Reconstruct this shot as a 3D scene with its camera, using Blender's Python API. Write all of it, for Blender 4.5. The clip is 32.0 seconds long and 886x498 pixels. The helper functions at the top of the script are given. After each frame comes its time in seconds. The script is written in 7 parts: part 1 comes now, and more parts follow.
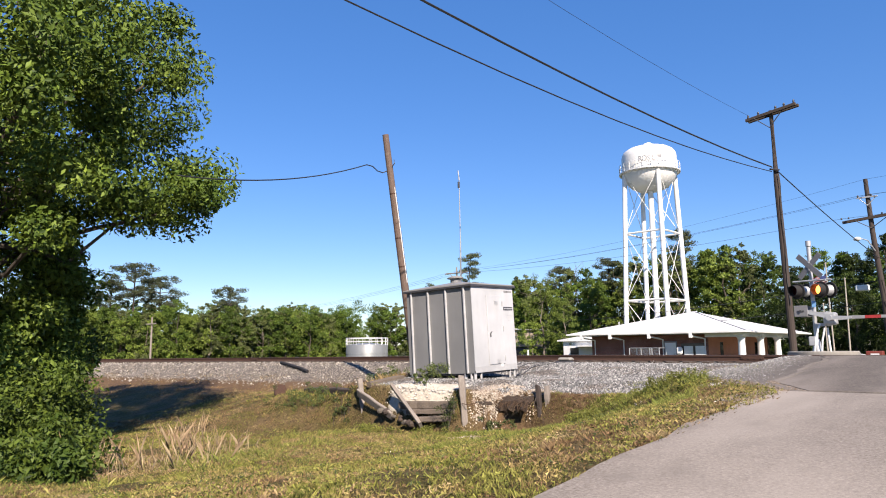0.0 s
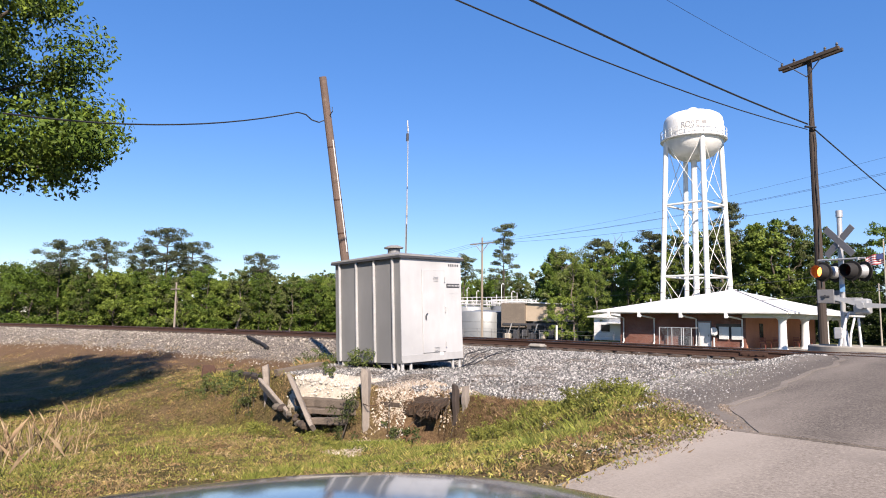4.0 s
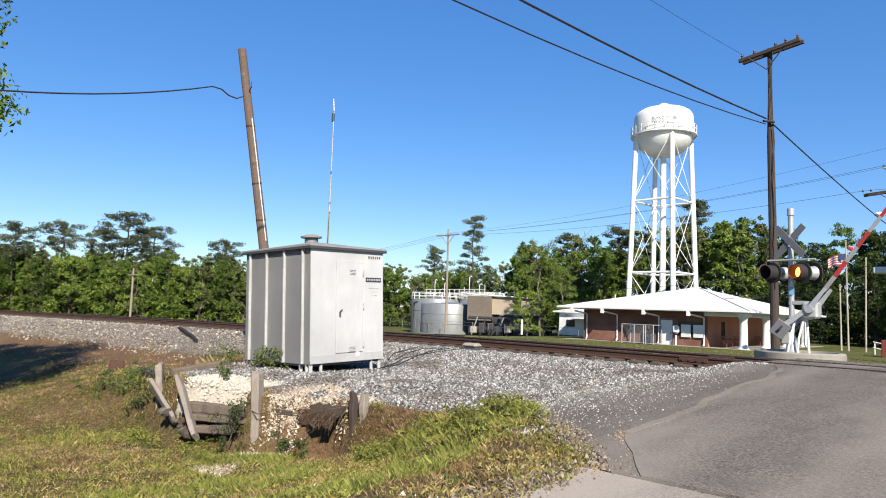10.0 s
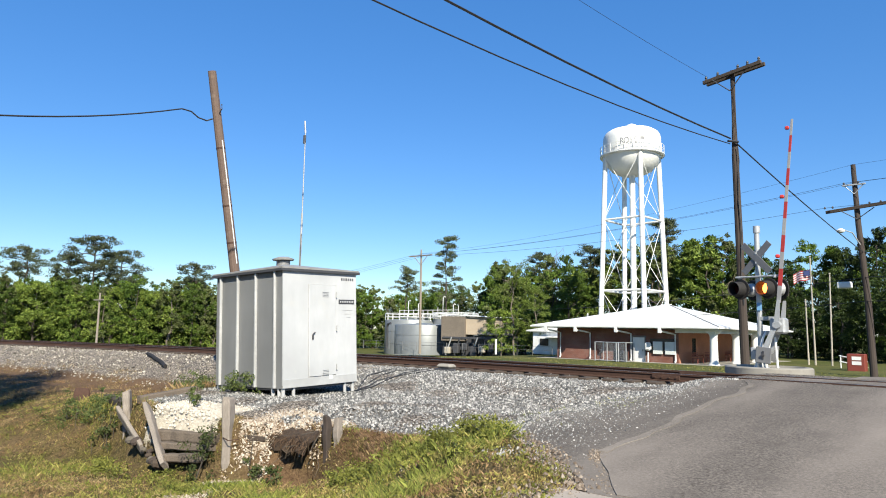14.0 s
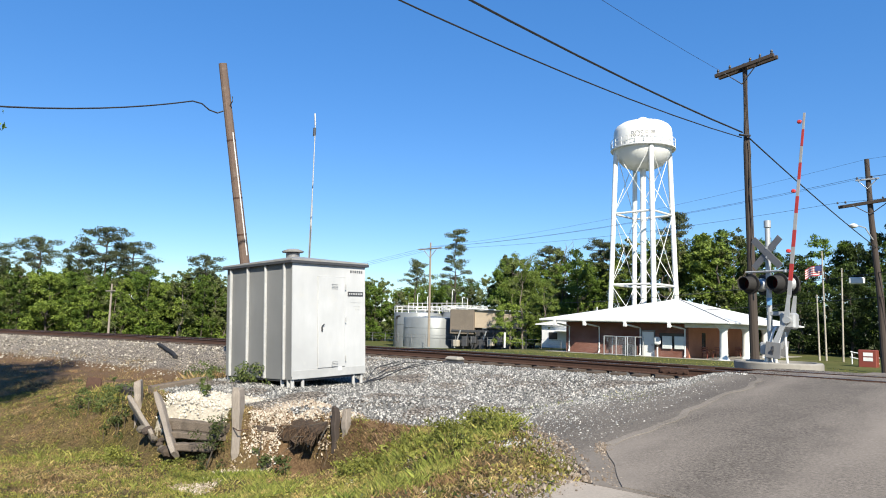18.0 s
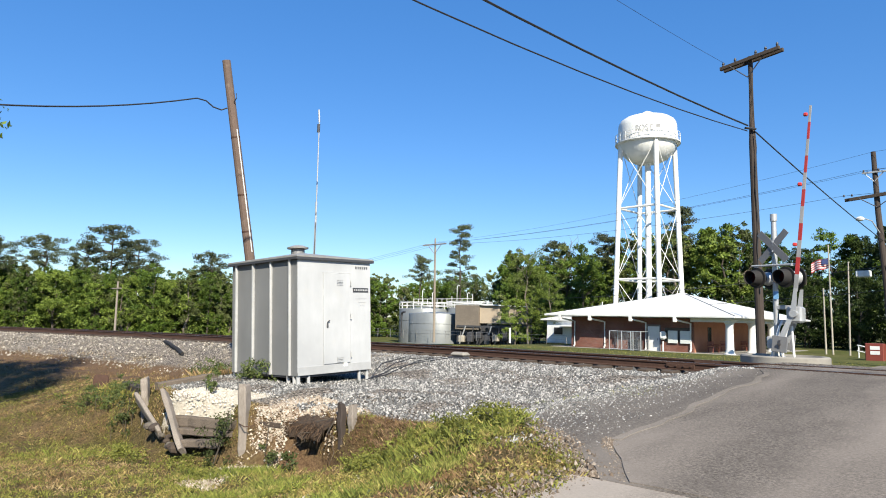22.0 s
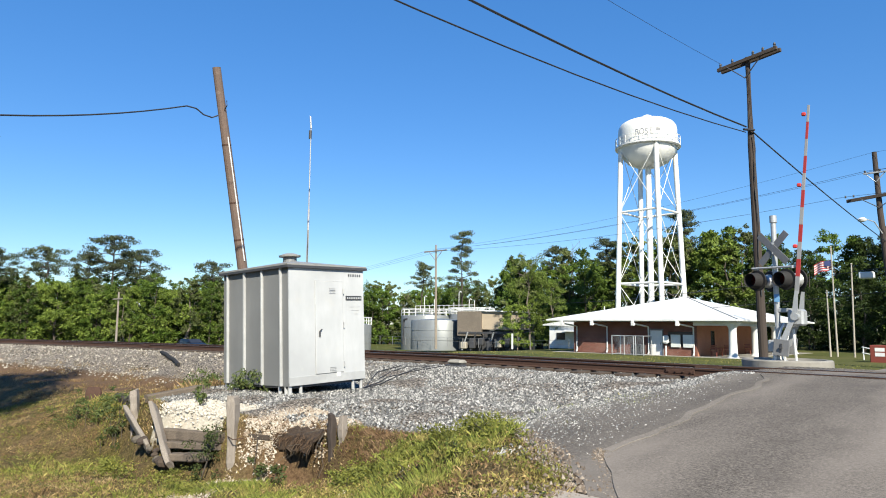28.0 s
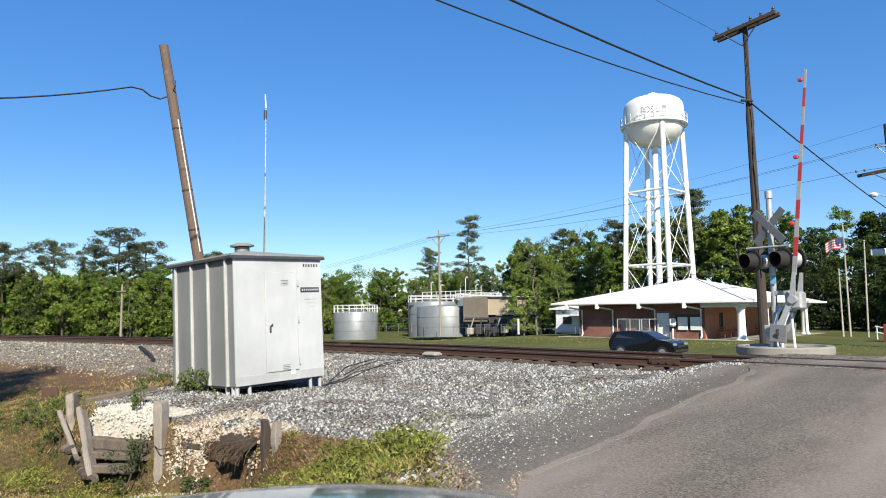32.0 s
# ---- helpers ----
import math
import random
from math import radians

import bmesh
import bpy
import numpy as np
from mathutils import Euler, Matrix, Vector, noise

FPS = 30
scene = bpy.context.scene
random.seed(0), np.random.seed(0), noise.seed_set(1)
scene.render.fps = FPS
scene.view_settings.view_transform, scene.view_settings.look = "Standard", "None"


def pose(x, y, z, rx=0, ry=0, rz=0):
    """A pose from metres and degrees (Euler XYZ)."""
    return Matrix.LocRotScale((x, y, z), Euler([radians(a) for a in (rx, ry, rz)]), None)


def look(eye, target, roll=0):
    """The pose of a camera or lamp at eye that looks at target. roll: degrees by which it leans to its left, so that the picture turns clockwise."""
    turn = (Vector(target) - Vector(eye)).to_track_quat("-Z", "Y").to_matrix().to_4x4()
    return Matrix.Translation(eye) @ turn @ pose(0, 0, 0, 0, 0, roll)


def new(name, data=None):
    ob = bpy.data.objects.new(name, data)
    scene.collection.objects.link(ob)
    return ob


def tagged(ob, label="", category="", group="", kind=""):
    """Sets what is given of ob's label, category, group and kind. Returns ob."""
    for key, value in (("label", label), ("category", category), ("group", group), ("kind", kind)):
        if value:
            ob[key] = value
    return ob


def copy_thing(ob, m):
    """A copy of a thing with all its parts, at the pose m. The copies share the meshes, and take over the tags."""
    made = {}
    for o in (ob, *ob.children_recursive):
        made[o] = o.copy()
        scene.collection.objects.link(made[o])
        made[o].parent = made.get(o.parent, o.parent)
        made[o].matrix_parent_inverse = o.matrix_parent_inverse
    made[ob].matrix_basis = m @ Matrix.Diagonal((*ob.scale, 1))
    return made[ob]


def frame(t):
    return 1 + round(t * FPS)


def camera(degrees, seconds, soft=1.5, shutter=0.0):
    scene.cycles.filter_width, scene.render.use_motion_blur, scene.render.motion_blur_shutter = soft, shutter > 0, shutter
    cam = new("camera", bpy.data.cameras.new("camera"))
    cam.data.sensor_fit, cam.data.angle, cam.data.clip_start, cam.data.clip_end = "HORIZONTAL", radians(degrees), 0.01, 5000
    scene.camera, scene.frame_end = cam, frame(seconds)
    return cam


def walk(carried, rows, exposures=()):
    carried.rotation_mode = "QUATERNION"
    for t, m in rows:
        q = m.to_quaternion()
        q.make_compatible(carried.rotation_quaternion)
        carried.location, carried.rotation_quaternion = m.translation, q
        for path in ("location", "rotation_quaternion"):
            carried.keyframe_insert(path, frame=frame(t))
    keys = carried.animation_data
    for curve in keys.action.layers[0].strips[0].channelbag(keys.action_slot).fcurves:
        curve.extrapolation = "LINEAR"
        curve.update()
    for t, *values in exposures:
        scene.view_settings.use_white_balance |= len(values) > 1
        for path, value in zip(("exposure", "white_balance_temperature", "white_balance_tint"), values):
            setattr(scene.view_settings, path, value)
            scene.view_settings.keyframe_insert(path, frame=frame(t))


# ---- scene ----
cam = camera(67.0, 32.0, 1.0)
PATH = [
    (0, (-0.173, -0.004, 1.169), (-1.488, 1.473, 1.463), -0.5),
    (0.5, (-0.169, 0.081, 1.173), (-1.467, 1.578, 1.447), 1.8),
    (1, (-0.179, 0.396, 1.196), (-1.496, 1.876, 1.47), 1.4),
    (1.5, (-0.168, 0.877, 1.244), (-1.502, 2.342, 1.517), 1.7),
    (2, (-0.188, 1.547, 1.299), (-1.532, 3.006, 1.559), 1.4),
    (2.5, (-0.221, 2.328, 1.358), (-1.565, 3.779, 1.652), 1.0),
    (3, (-0.262, 3.068, 1.416), (-1.688, 4.456, 1.619), 1.5),
    (3.5, (-0.297, 3.724, 1.458), (-1.723, 5.111, 1.665), 0.9),
    (5.5, (-0.352, 5.472, 1.659), (-1.796, 6.839, 1.868), 1.8),
    (6, (-0.361, 5.716, 1.673), (-1.788, 7.1, 1.899), 2.6),
    (6.5, (-0.367, 5.895, 1.688), (-1.777, 7.292, 1.931), 1.4),
    (7, (-0.372, 6.002, 1.689), (-1.768, 7.411, 1.949), 2.4),
    (7.5, (-0.379, 6.033, 1.701), (-1.783, 7.435, 1.957), 2.2),
    (8, (-0.386, 6.016, 1.685), (-1.792, 7.422, 1.905), 1.9),
    (8.5, (-0.394, 6.018, 1.686), (-1.798, 7.427, 1.892), 1.0),
    (9, (-0.376, 6.011, 1.687), (-1.79, 7.411, 1.881), 1.8),
    (9.5, (-0.372, 6.01, 1.689), (-1.776, 7.425, 1.858), 2.3),
    (10, (-0.38, 6.024, 1.685), (-1.759, 7.461, 1.866), 2.1),
    (10.5, (-0.372, 6.012, 1.689), (-1.741, 7.454, 1.911), 3.0),
    (11, (-0.388, 6.008, 1.697), (-1.776, 7.431, 1.919), 3.7),
    (11.5, (-0.385, 6.001, 1.695), (-1.764, 7.433, 1.915), 3.7),
    (12, (-0.371, 6.011, 1.703), (-1.747, 7.448, 1.914), 3.0),
    (12.5, (-0.366, 6.023, 1.699), (-1.708, 7.486, 1.944), 1.5),
    (13, (-0.353, 6.023, 1.684), (-1.669, 7.505, 1.948), 0.9),
    (13.5, (-0.353, 6.023, 1.684), (-1.666, 7.507, 1.959), 1.0),
    (14, (-0.381, 6.021, 1.691), (-1.698, 7.507, 1.935), 1.2),
    (14.5, (-0.363, 6.017, 1.685), (-1.692, 7.492, 1.924), 1.4),
    (16.5, (-0.353, 6.018, 1.683), (-1.69, 7.49, 1.9), 1.7),
    (17, (-0.363, 6.018, 1.688), (-1.701, 7.489, 1.902), 1.6),
    (17.5, (-0.36, 6.015, 1.687), (-1.698, 7.485, 1.907), 1.6),
    (18, (-0.355, 6.011, 1.683), (-1.694, 7.48, 1.906), 1.6),
    (18.5, (-0.359, 6.022, 1.688), (-1.696, 7.492, 1.913), 1.5),
    (19, (-0.374, 6.029, 1.671), (-1.711, 7.498, 1.901), 1.6),
    (19.5, (-0.371, 6.021, 1.69), (-1.71, 7.49, 1.916), 1.5),
    (20, (-0.373, 6.023, 1.682), (-1.724, 7.481, 1.899), 1.6),
    (20.5, (-0.366, 6.02, 1.687), (-1.715, 7.481, 1.902), 1.5),
    (21, (-0.378, 6.017, 1.692), (-1.723, 7.481, 1.907), 1.6),
    (21.5, (-0.363, 6.016, 1.691), (-1.712, 7.477, 1.904), 1.6),
    (22, (-0.37, 6.019, 1.682), (-1.72, 7.48, 1.892), 1.3),
    (22.5, (-0.376, 6.016, 1.691), (-1.732, 7.472, 1.895), 1.7),
    (23, (-0.378, 6.026, 1.695), (-1.738, 7.479, 1.894), 1.2),
    (23.5, (-0.365, 6.092, 1.697), (-1.721, 7.548, 1.899), 1.5),
    (24, (-0.369, 6.248, 1.694), (-1.724, 7.702, 1.912), 1.0),
    (24.5, (-0.371, 6.324, 1.701), (-1.719, 7.785, 1.923), 0.7),
    (25, (-0.379, 6.319, 1.698), (-1.715, 7.791, 1.919), 0.8),
    (25.5, (-0.369, 6.324, 1.707), (-1.7, 7.799, 1.933), 0.8),
    (27.5, (-0.369, 6.315, 1.716), (-1.723, 7.77, 1.945), 0.7),
    (28, (-0.384, 6.309, 1.703), (-1.738, 7.763, 1.932), 0.6),
    (28.5, (-0.38, 6.299, 1.714), (-1.73, 7.757, 1.942), 1.0),
    (29, (-0.383, 6.317, 1.712), (-1.735, 7.772, 1.94), 0.8),
    (29.5, (-0.369, 6.306, 1.712), (-1.722, 7.762, 1.93), 1.0),
    (30, (-0.388, 6.322, 1.702), (-1.76, 7.766, 1.878), 0.6),
    (30.5, (-0.393, 6.475, 1.72), (-1.767, 7.918, 1.897), 0.8),
    (31, (-0.407, 6.798, 1.74), (-1.788, 8.232, 1.926), 2.0),
    (31.5, (-0.41, 7.239, 1.778), (-1.786, 8.678, 1.973), 0.6),
    (32, (-0.412, 7.783, 1.823), (-1.795, 9.216, 2.009), -0.5),
]
walk(cam, [(t, look(eye, target, roll)) for t, eye, target, roll in PATH],
     ((0, 1.09, 6700, 16), (3.5, 1.12, 6750, 17), (7, 1.01, 6520, 10), (10, 1.03, 6550, 9), (13, 1.08, 6450, 5), (25, 1.07, 6480, 6), (28, 1.05, 6430, 4), (30.5, 1.04, 6430, 5), (31.5, 0.98, 6430, 5), (32, 0.99, 6430, 5)))


# ---- light and sky ----
SUN_AZ, SUN_EL = 57.5, 36.0      # from -y towards +x, and height, in degrees
world = bpy.data.worlds.new("world")
scene.world = world
world.use_nodes = True
wn = world.node_tree.nodes
sky = wn.new("ShaderNodeTexSky")
sky.sky_type, sky.sun_disc = "NISHITA", False
sky.sun_elevation, sky.sun_rotation = radians(SUN_EL), radians(180 - SUN_AZ)
sky.air_density, sky.dust_density, sky.ozone_density = 1.0, 0.1, 3.0
deep = wn.new("ShaderNodeHueSaturation")
deep.inputs["Hue"].default_value, deep.inputs["Saturation"].default_value = 0.509, 1.26
world.node_tree.links.new(sky.outputs[0], deep.inputs["Color"])
even = wn.new("ShaderNodeMix")
even.data_type = "RGBA"
even.inputs[0].default_value, even.inputs[7].default_value = 0.32, (0.55, 2.1, 5.6, 1)
world.node_tree.links.new(deep.outputs[0], even.inputs[6])
world.node_tree.links.new(even.outputs[2], wn["Background"].inputs[0])
wn["Background"].inputs[1].default_value = 0.078
sun = new("sun", bpy.data.lights.new("sun", "SUN"))
sun.data.energy, sun.data.angle, sun.data.color = 5.0, radians(0.5), (1.0, 0.91, 0.77)
sun.matrix_world = look((math.sin(radians(SUN_AZ)) * 50, -math.cos(radians(SUN_AZ)) * 50, math.tan(radians(SUN_EL)) * 50), (0, 0, 0))


# ---- materials ----
def nodes_of(name):
    m = bpy.data.materials.new(name)
    m.use_nodes = True
    nt = m.node_tree
    return m, nt, nt.nodes["Principled BSDF"]


def mix_rgb(nt, fac, a, b, mode="MIX"):
    n = nt.nodes.new("ShaderNodeMix")
    n.data_type, n.blend_type = "RGBA", mode
    for sock, v in ((n.inputs[0], fac), (n.inputs[6], a), (n.inputs[7], b)):
        if isinstance(v, bpy.types.NodeSocket):
            nt.links.new(v, sock)
        elif isinstance(v, (int, float)):
            sock.default_value = v
        else:
            sock.default_value = (*v, 1)
    return n.outputs[2]


def tex_noise(nt, scale, detail=4.0, rough=0.6, stretch=None, space="Object"):
    co = nt.nodes.new("ShaderNodeTexCoord")
    n = nt.nodes.new("ShaderNodeTexNoise")
    n.inputs["Scale"].default_value, n.inputs["Detail"].default_value, n.inputs["Roughness"].default_value = scale, detail, rough
    out = co.outputs[space]
    if stretch:
        mp = nt.nodes.new("ShaderNodeMapping")
        mp.inputs["Scale"].default_value = stretch
        nt.links.new(out, mp.inputs[0])
        out = mp.outputs[0]
    nt.links.new(out, n.inputs["Vector"])
    return n.outputs["Fac"]


def ramp(nt, fac, lo, hi):
    n = nt.nodes.new("ShaderNodeMapRange")
    n.inputs[1].default_value, n.inputs[2].default_value = lo, hi
    nt.links.new(fac, n.inputs[0])
    return n.outputs[0]


def bump(nt, bs, height, strength, dist=0.02):
    b = nt.nodes.new("ShaderNodeBump")
    b.inputs["Strength"].default_value, b.inputs["Distance"].default_value = strength, dist
    nt.links.new(height, b.inputs["Height"])
    nt.links.new(b.outputs[0], bs.inputs["Normal"])


def mat(name, a, b=None, rough=0.7, metal=0.0, scale=6.0, big=0.6, bumps=0.3, stretch=None, dirt=None, space="Object", dist=0.01):
    """Paint, wood, metal: two colours mixed by a fine and a broad noise, with dirt patches and fine relief."""
    m, nt, bs = nodes_of(name)
    b = b or tuple(c * 0.75 for c in a)
    fine = tex_noise(nt, scale, 6, 0.65, stretch, space)
    wide = tex_noise(nt, big, 3, 0.5, None, space)
    col = mix_rgb(nt, ramp(nt, fine, 0.3, 0.7), a, b)
    col = mix_rgb(nt, ramp(nt, wide, 0.35, 0.75), col, tuple((x + y) / 2 * 0.8 for x, y in zip(a, b)))
    if dirt:
        patch = tex_noise(nt, big * 3.1, 5, 0.7, None, space)
        col = mix_rgb(nt, ramp(nt, patch, 0.56, 0.78), col, dirt)
    nt.links.new(col, bs.inputs["Base Color"])
    bs.inputs["Roughness"].default_value, bs.inputs["Metallic"].default_value = rough, metal
    if bumps:
        bump(nt, bs, fine, bumps, dist)
    return m


def leaf_mat(name, a, b, c, seed_scale=0.35):
    """Leaves: three greens by clump and by leaf, with light coming through."""
    m, nt, bs = nodes_of(name)
    geo = nt.nodes.new("ShaderNodeNewGeometry")
    wide = tex_noise(nt, seed_scale, 2, 0.5, None, "Object")
    col = mix_rgb(nt, geo.outputs["Random Per Island"], a, b)
    col = mix_rgb(nt, ramp(nt, wide, 0.4, 0.7), col, c)
    info = nt.nodes.new("ShaderNodeObjectInfo")
    hsv = nt.nodes.new("ShaderNodeHueSaturation")
    nt.links.new(ramp(nt, info.outputs["Random"], -0.6, 1.4), hsv.inputs["Value"])
    hv = nt.nodes.new("ShaderNodeMapRange")
    hv.inputs[3].default_value, hv.inputs[4].default_value = 0.7, 1.3
    nt.links.new(info.outputs["Random"], hv.inputs[0])
    nt.links.new(hv.outputs[0], hsv.inputs["Value"])
    nt.links.new(col, hsv.inputs["Color"])
    nt.links.new(hsv.outputs[0], bs.inputs["Base Color"])
    bs.inputs["Roughness"].default_value, bs.inputs["Specular IOR Level"].default_value = 0.6, 0.22
    tr = nt.nodes.new("ShaderNodeBsdfTranslucent")
    nt.links.new(hsv.outputs[0], tr.inputs[0])
    mx = nt.nodes.new("ShaderNodeMixShader")
    mx.inputs[0].default_value = 0.12
    nt.links.new(bs.outputs[0], mx.inputs[1])
    nt.links.new(tr.outputs[0], mx.inputs[2])
    nt.links.new(mx.outputs[0], nt.nodes["Material Output"].inputs[0])
    return m


def glow_mat(name, colour, strength):
    m, nt, bs = nodes_of(name)
    bs.inputs["Base Color"].default_value = (*colour, 1)
    bs.inputs["Emission Color"].default_value = (*colour, 1)
    bs.inputs["Emission Strength"].default_value = strength
    return m


def island_mat(name, a, b, c, rough=0.9, patch=None):
    """Stones and blades: a colour for each island."""
    m, nt, bs = nodes_of(name)
    geo = nt.nodes.new("ShaderNodeNewGeometry")
    cr = nt.nodes.new("ShaderNodeValToRGB")
    cr.color_ramp.elements[0].color, cr.color_ramp.elements[1].color = (*a, 1), (*c, 1)
    e = cr.color_ramp.elements.new(0.55)
    e.color = (*b, 1)
    nt.links.new(geo.outputs["Random Per Island"], cr.inputs[0])
    out = cr.outputs[0]
    if patch:
        out = mix_rgb(nt, ramp(nt, tex_noise(nt, 5.5, 5, 0.75), 0.5, 0.6), out, patch)
    nt.links.new(out, bs.inputs["Base Color"])
    bs.inputs["Roughness"].default_value = rough
    return m


def grass_mat(name, cols, seed=0.0, rough=0.8):
    """Blades: four tones laid in patches and tufts, with a little change from blade to blade."""
    m, nt, bs = nodes_of(name)
    geo = nt.nodes.new("ShaderNodeNewGeometry")
    co = nt.nodes.new("ShaderNodeTexCoord")
    shift = nt.nodes.new("ShaderNodeMapping")
    shift.inputs["Location"].default_value = (seed, seed * 0.7, 0)
    nt.links.new(co.outputs["Object"], shift.inputs[0])

    def patches(scale, lo, hi):
        n = nt.nodes.new("ShaderNodeTexNoise")
        n.inputs["Scale"].default_value, n.inputs["Detail"].default_value = scale, 3
        nt.links.new(shift.outputs[0], n.inputs["Vector"])
        return ramp(nt, n.outputs["Fac"], lo, hi)
    col = mix_rgb(nt, patches(0.8, 0.4, 0.6), cols[0], cols[1])
    col = mix_rgb(nt, patches(2.3, 0.5, 0.66), col, cols[2])
    col = mix_rgb(nt, patches(7.0, 0.52, 0.66), col, cols[3])
    hsv = nt.nodes.new("ShaderNodeHueSaturation")
    hv = nt.nodes.new("ShaderNodeMapRange")
    hv.inputs[3].default_value, hv.inputs[4].default_value = 0.5, 1.5
    nt.links.new(geo.outputs["Random Per Island"], hv.inputs[0])
    nt.links.new(hv.outputs[0], hsv.inputs["Value"])
    nt.links.new(col, hsv.inputs["Color"])
    nt.links.new(hsv.outputs[0], bs.inputs["Base Color"])
    bs.inputs["Roughness"].default_value = rough
    bs.inputs["Specular IOR Level"].default_value = 0.2
    return m


def ground_mat():
    """Grass soil, dry straw, gravel and pale lime by the masks painted on the sheet, broken up by noise."""
    m, nt, bs = nodes_of("ground_soil")
    fine = tex_noise(nt, 9.0, 8, 0.75)
    mid = tex_noise(nt, 0.9, 5, 0.6)
    wide = tex_noise(nt, 0.16, 3, 0.5)
    grass = mix_rgb(nt, ramp(nt, fine, 0.35, 0.7), (0.0418, 0.0357, 0.0106), (0.114, 0.0912, 0.0266))
    straw = mix_rgb(nt, ramp(nt, fine, 0.3, 0.7), (0.0532, 0.0342, 0.0182), (0.16, 0.11, 0.057))
    rust = mix_rgb(nt, ramp(nt, tex_noise(nt, 22.0, 6, 0.8), 0.35, 0.65), (0.0456, 0.0243, 0.0144), (0.175, 0.11, 0.0646))
    col = mix_rgb(nt, ramp(nt, mid, 0.42, 0.62), grass, straw)
    speck = tex_noise(nt, 26.0, 6, 0.85)
    col = mix_rgb(nt, ramp(nt, speck, 0.52, 0.60), col, (0.0152, 0.0137, 0.00608))
    col = mix_rgb(nt, ramp(nt, speck, 0.45, 0.36), col, (0.228, 0.182, 0.0912))
    dry = nt.nodes.new("ShaderNodeAttribute")
    dry.attribute_name = "dry"
    col = mix_rgb(nt, dry.outputs["Fac"], col, rust)
    far = nt.nodes.new("ShaderNodeAttribute")
    far.attribute_name = "lawn"
    lawn = mix_rgb(nt, ramp(nt, wide, 0.35, 0.65), (0.0562, 0.0647, 0.0157), (0.101, 0.0927, 0.0309))
    lawn = mix_rgb(nt, ramp(nt, fine, 0.4, 0.7), lawn, (0.0675, 0.079, 0.0225))
    col = mix_rgb(nt, far.outputs["Fac"], col, lawn)
    vor = nt.nodes.new("ShaderNodeTexVoronoi")
    vor.inputs["Scale"].default_value = 30.0
    co = nt.nodes.new("ShaderNodeTexCoord")
    nt.links.new(co.outputs["Object"], vor.inputs["Vector"])
    sep = nt.nodes.new("ShaderNodeSeparateColor")
    nt.links.new(vor.outputs["Color"], sep.inputs[0])
    stone = mix_rgb(nt, sep.outputs[0], (0.034, 0.030, 0.027), (0.369, 0.321, 0.274))
    stone = mix_rgb(nt, ramp(nt, mid, 0.5, 0.9), stone, (0.205, 0.171, 0.137))
    stone = mix_rgb(nt, ramp(nt, vor.outputs["Distance"], 0.45, 0.75), stone, (0.0342, 0.0287, 0.0246))
    grav = nt.nodes.new("ShaderNodeAttribute")
    grav.attribute_name = "gravel"
    add = nt.nodes.new("ShaderNodeMath")
    add.operation = "ADD"
    nt.links.new(grav.outputs["Fac"], add.inputs[0])
    sub = nt.nodes.new("ShaderNodeMapRange")
    sub.inputs[3].default_value, sub.inputs[4].default_value = -0.45, 0.45
    nt.links.new(fine, sub.inputs[0])
    nt.links.new(sub.outputs[0], add.inputs[1])
    col = mix_rgb(nt, ramp(nt, add.outputs[0], 0.35, 0.65), col, stone)
    lime = nt.nodes.new("ShaderNodeAttribute")
    lime.attribute_name = "lime"
    pale = mix_rgb(nt, ramp(nt, fine, 0.35, 0.65), (0.502, 0.464, 0.395), (0.357, 0.312, 0.251))
    broken = nt.nodes.new("ShaderNodeMath")
    broken.operation = "ADD"
    nt.links.new(lime.outputs["Fac"], broken.inputs[0])
    nt.links.new(sub.outputs[0], broken.inputs[1])
    col = mix_rgb(nt, ramp(nt, broken.outputs[0], 0.38, 0.55), col, pale)
    nt.links.new(col, bs.inputs["Base Color"])
    bs.inputs["Roughness"].default_value = 0.95
    bs.inputs["Specular IOR Level"].default_value = 0.15
    bump(nt, bs, fine, 0.8, 0.06)
    return m


def road_mat(name, a, b, crack):
    m, nt, bs = nodes_of(name)
    fine = tex_noise(nt, 48.0, 7, 0.9)
    mid = tex_noise(nt, 1.7, 6, 0.65)
    wide = tex_noise(nt, 0.35, 4, 0.5, (2.2, 0.5, 1))
    col = mix_rgb(nt, ramp(nt, fine, 0.42, 0.58), a, b)
    grit = tex_noise(nt, 36.0, 4, 0.8)
    col = mix_rgb(nt, ramp(nt, grit, 0.46, 0.36), col, tuple(c * 0.8 for c in a))
    col = mix_rgb(nt, ramp(nt, grit, 0.56, 0.66), col, tuple(c * 1.2 for c in b))
    col = mix_rgb(nt, ramp(nt, mid, 0.5, 0.8), col, crack)
    col = mix_rgb(nt, ramp(nt, wide, 0.45, 0.8), col, tuple(c * 1.25 for c in b))
    nt.links.new(col, bs.inputs["Base Color"])
    bs.inputs["Roughness"].default_value = 0.92
    bs.inputs["Specular IOR Level"].default_value = 0.15
    bump(nt, bs, fine, 0.25, 0.006)
    return m


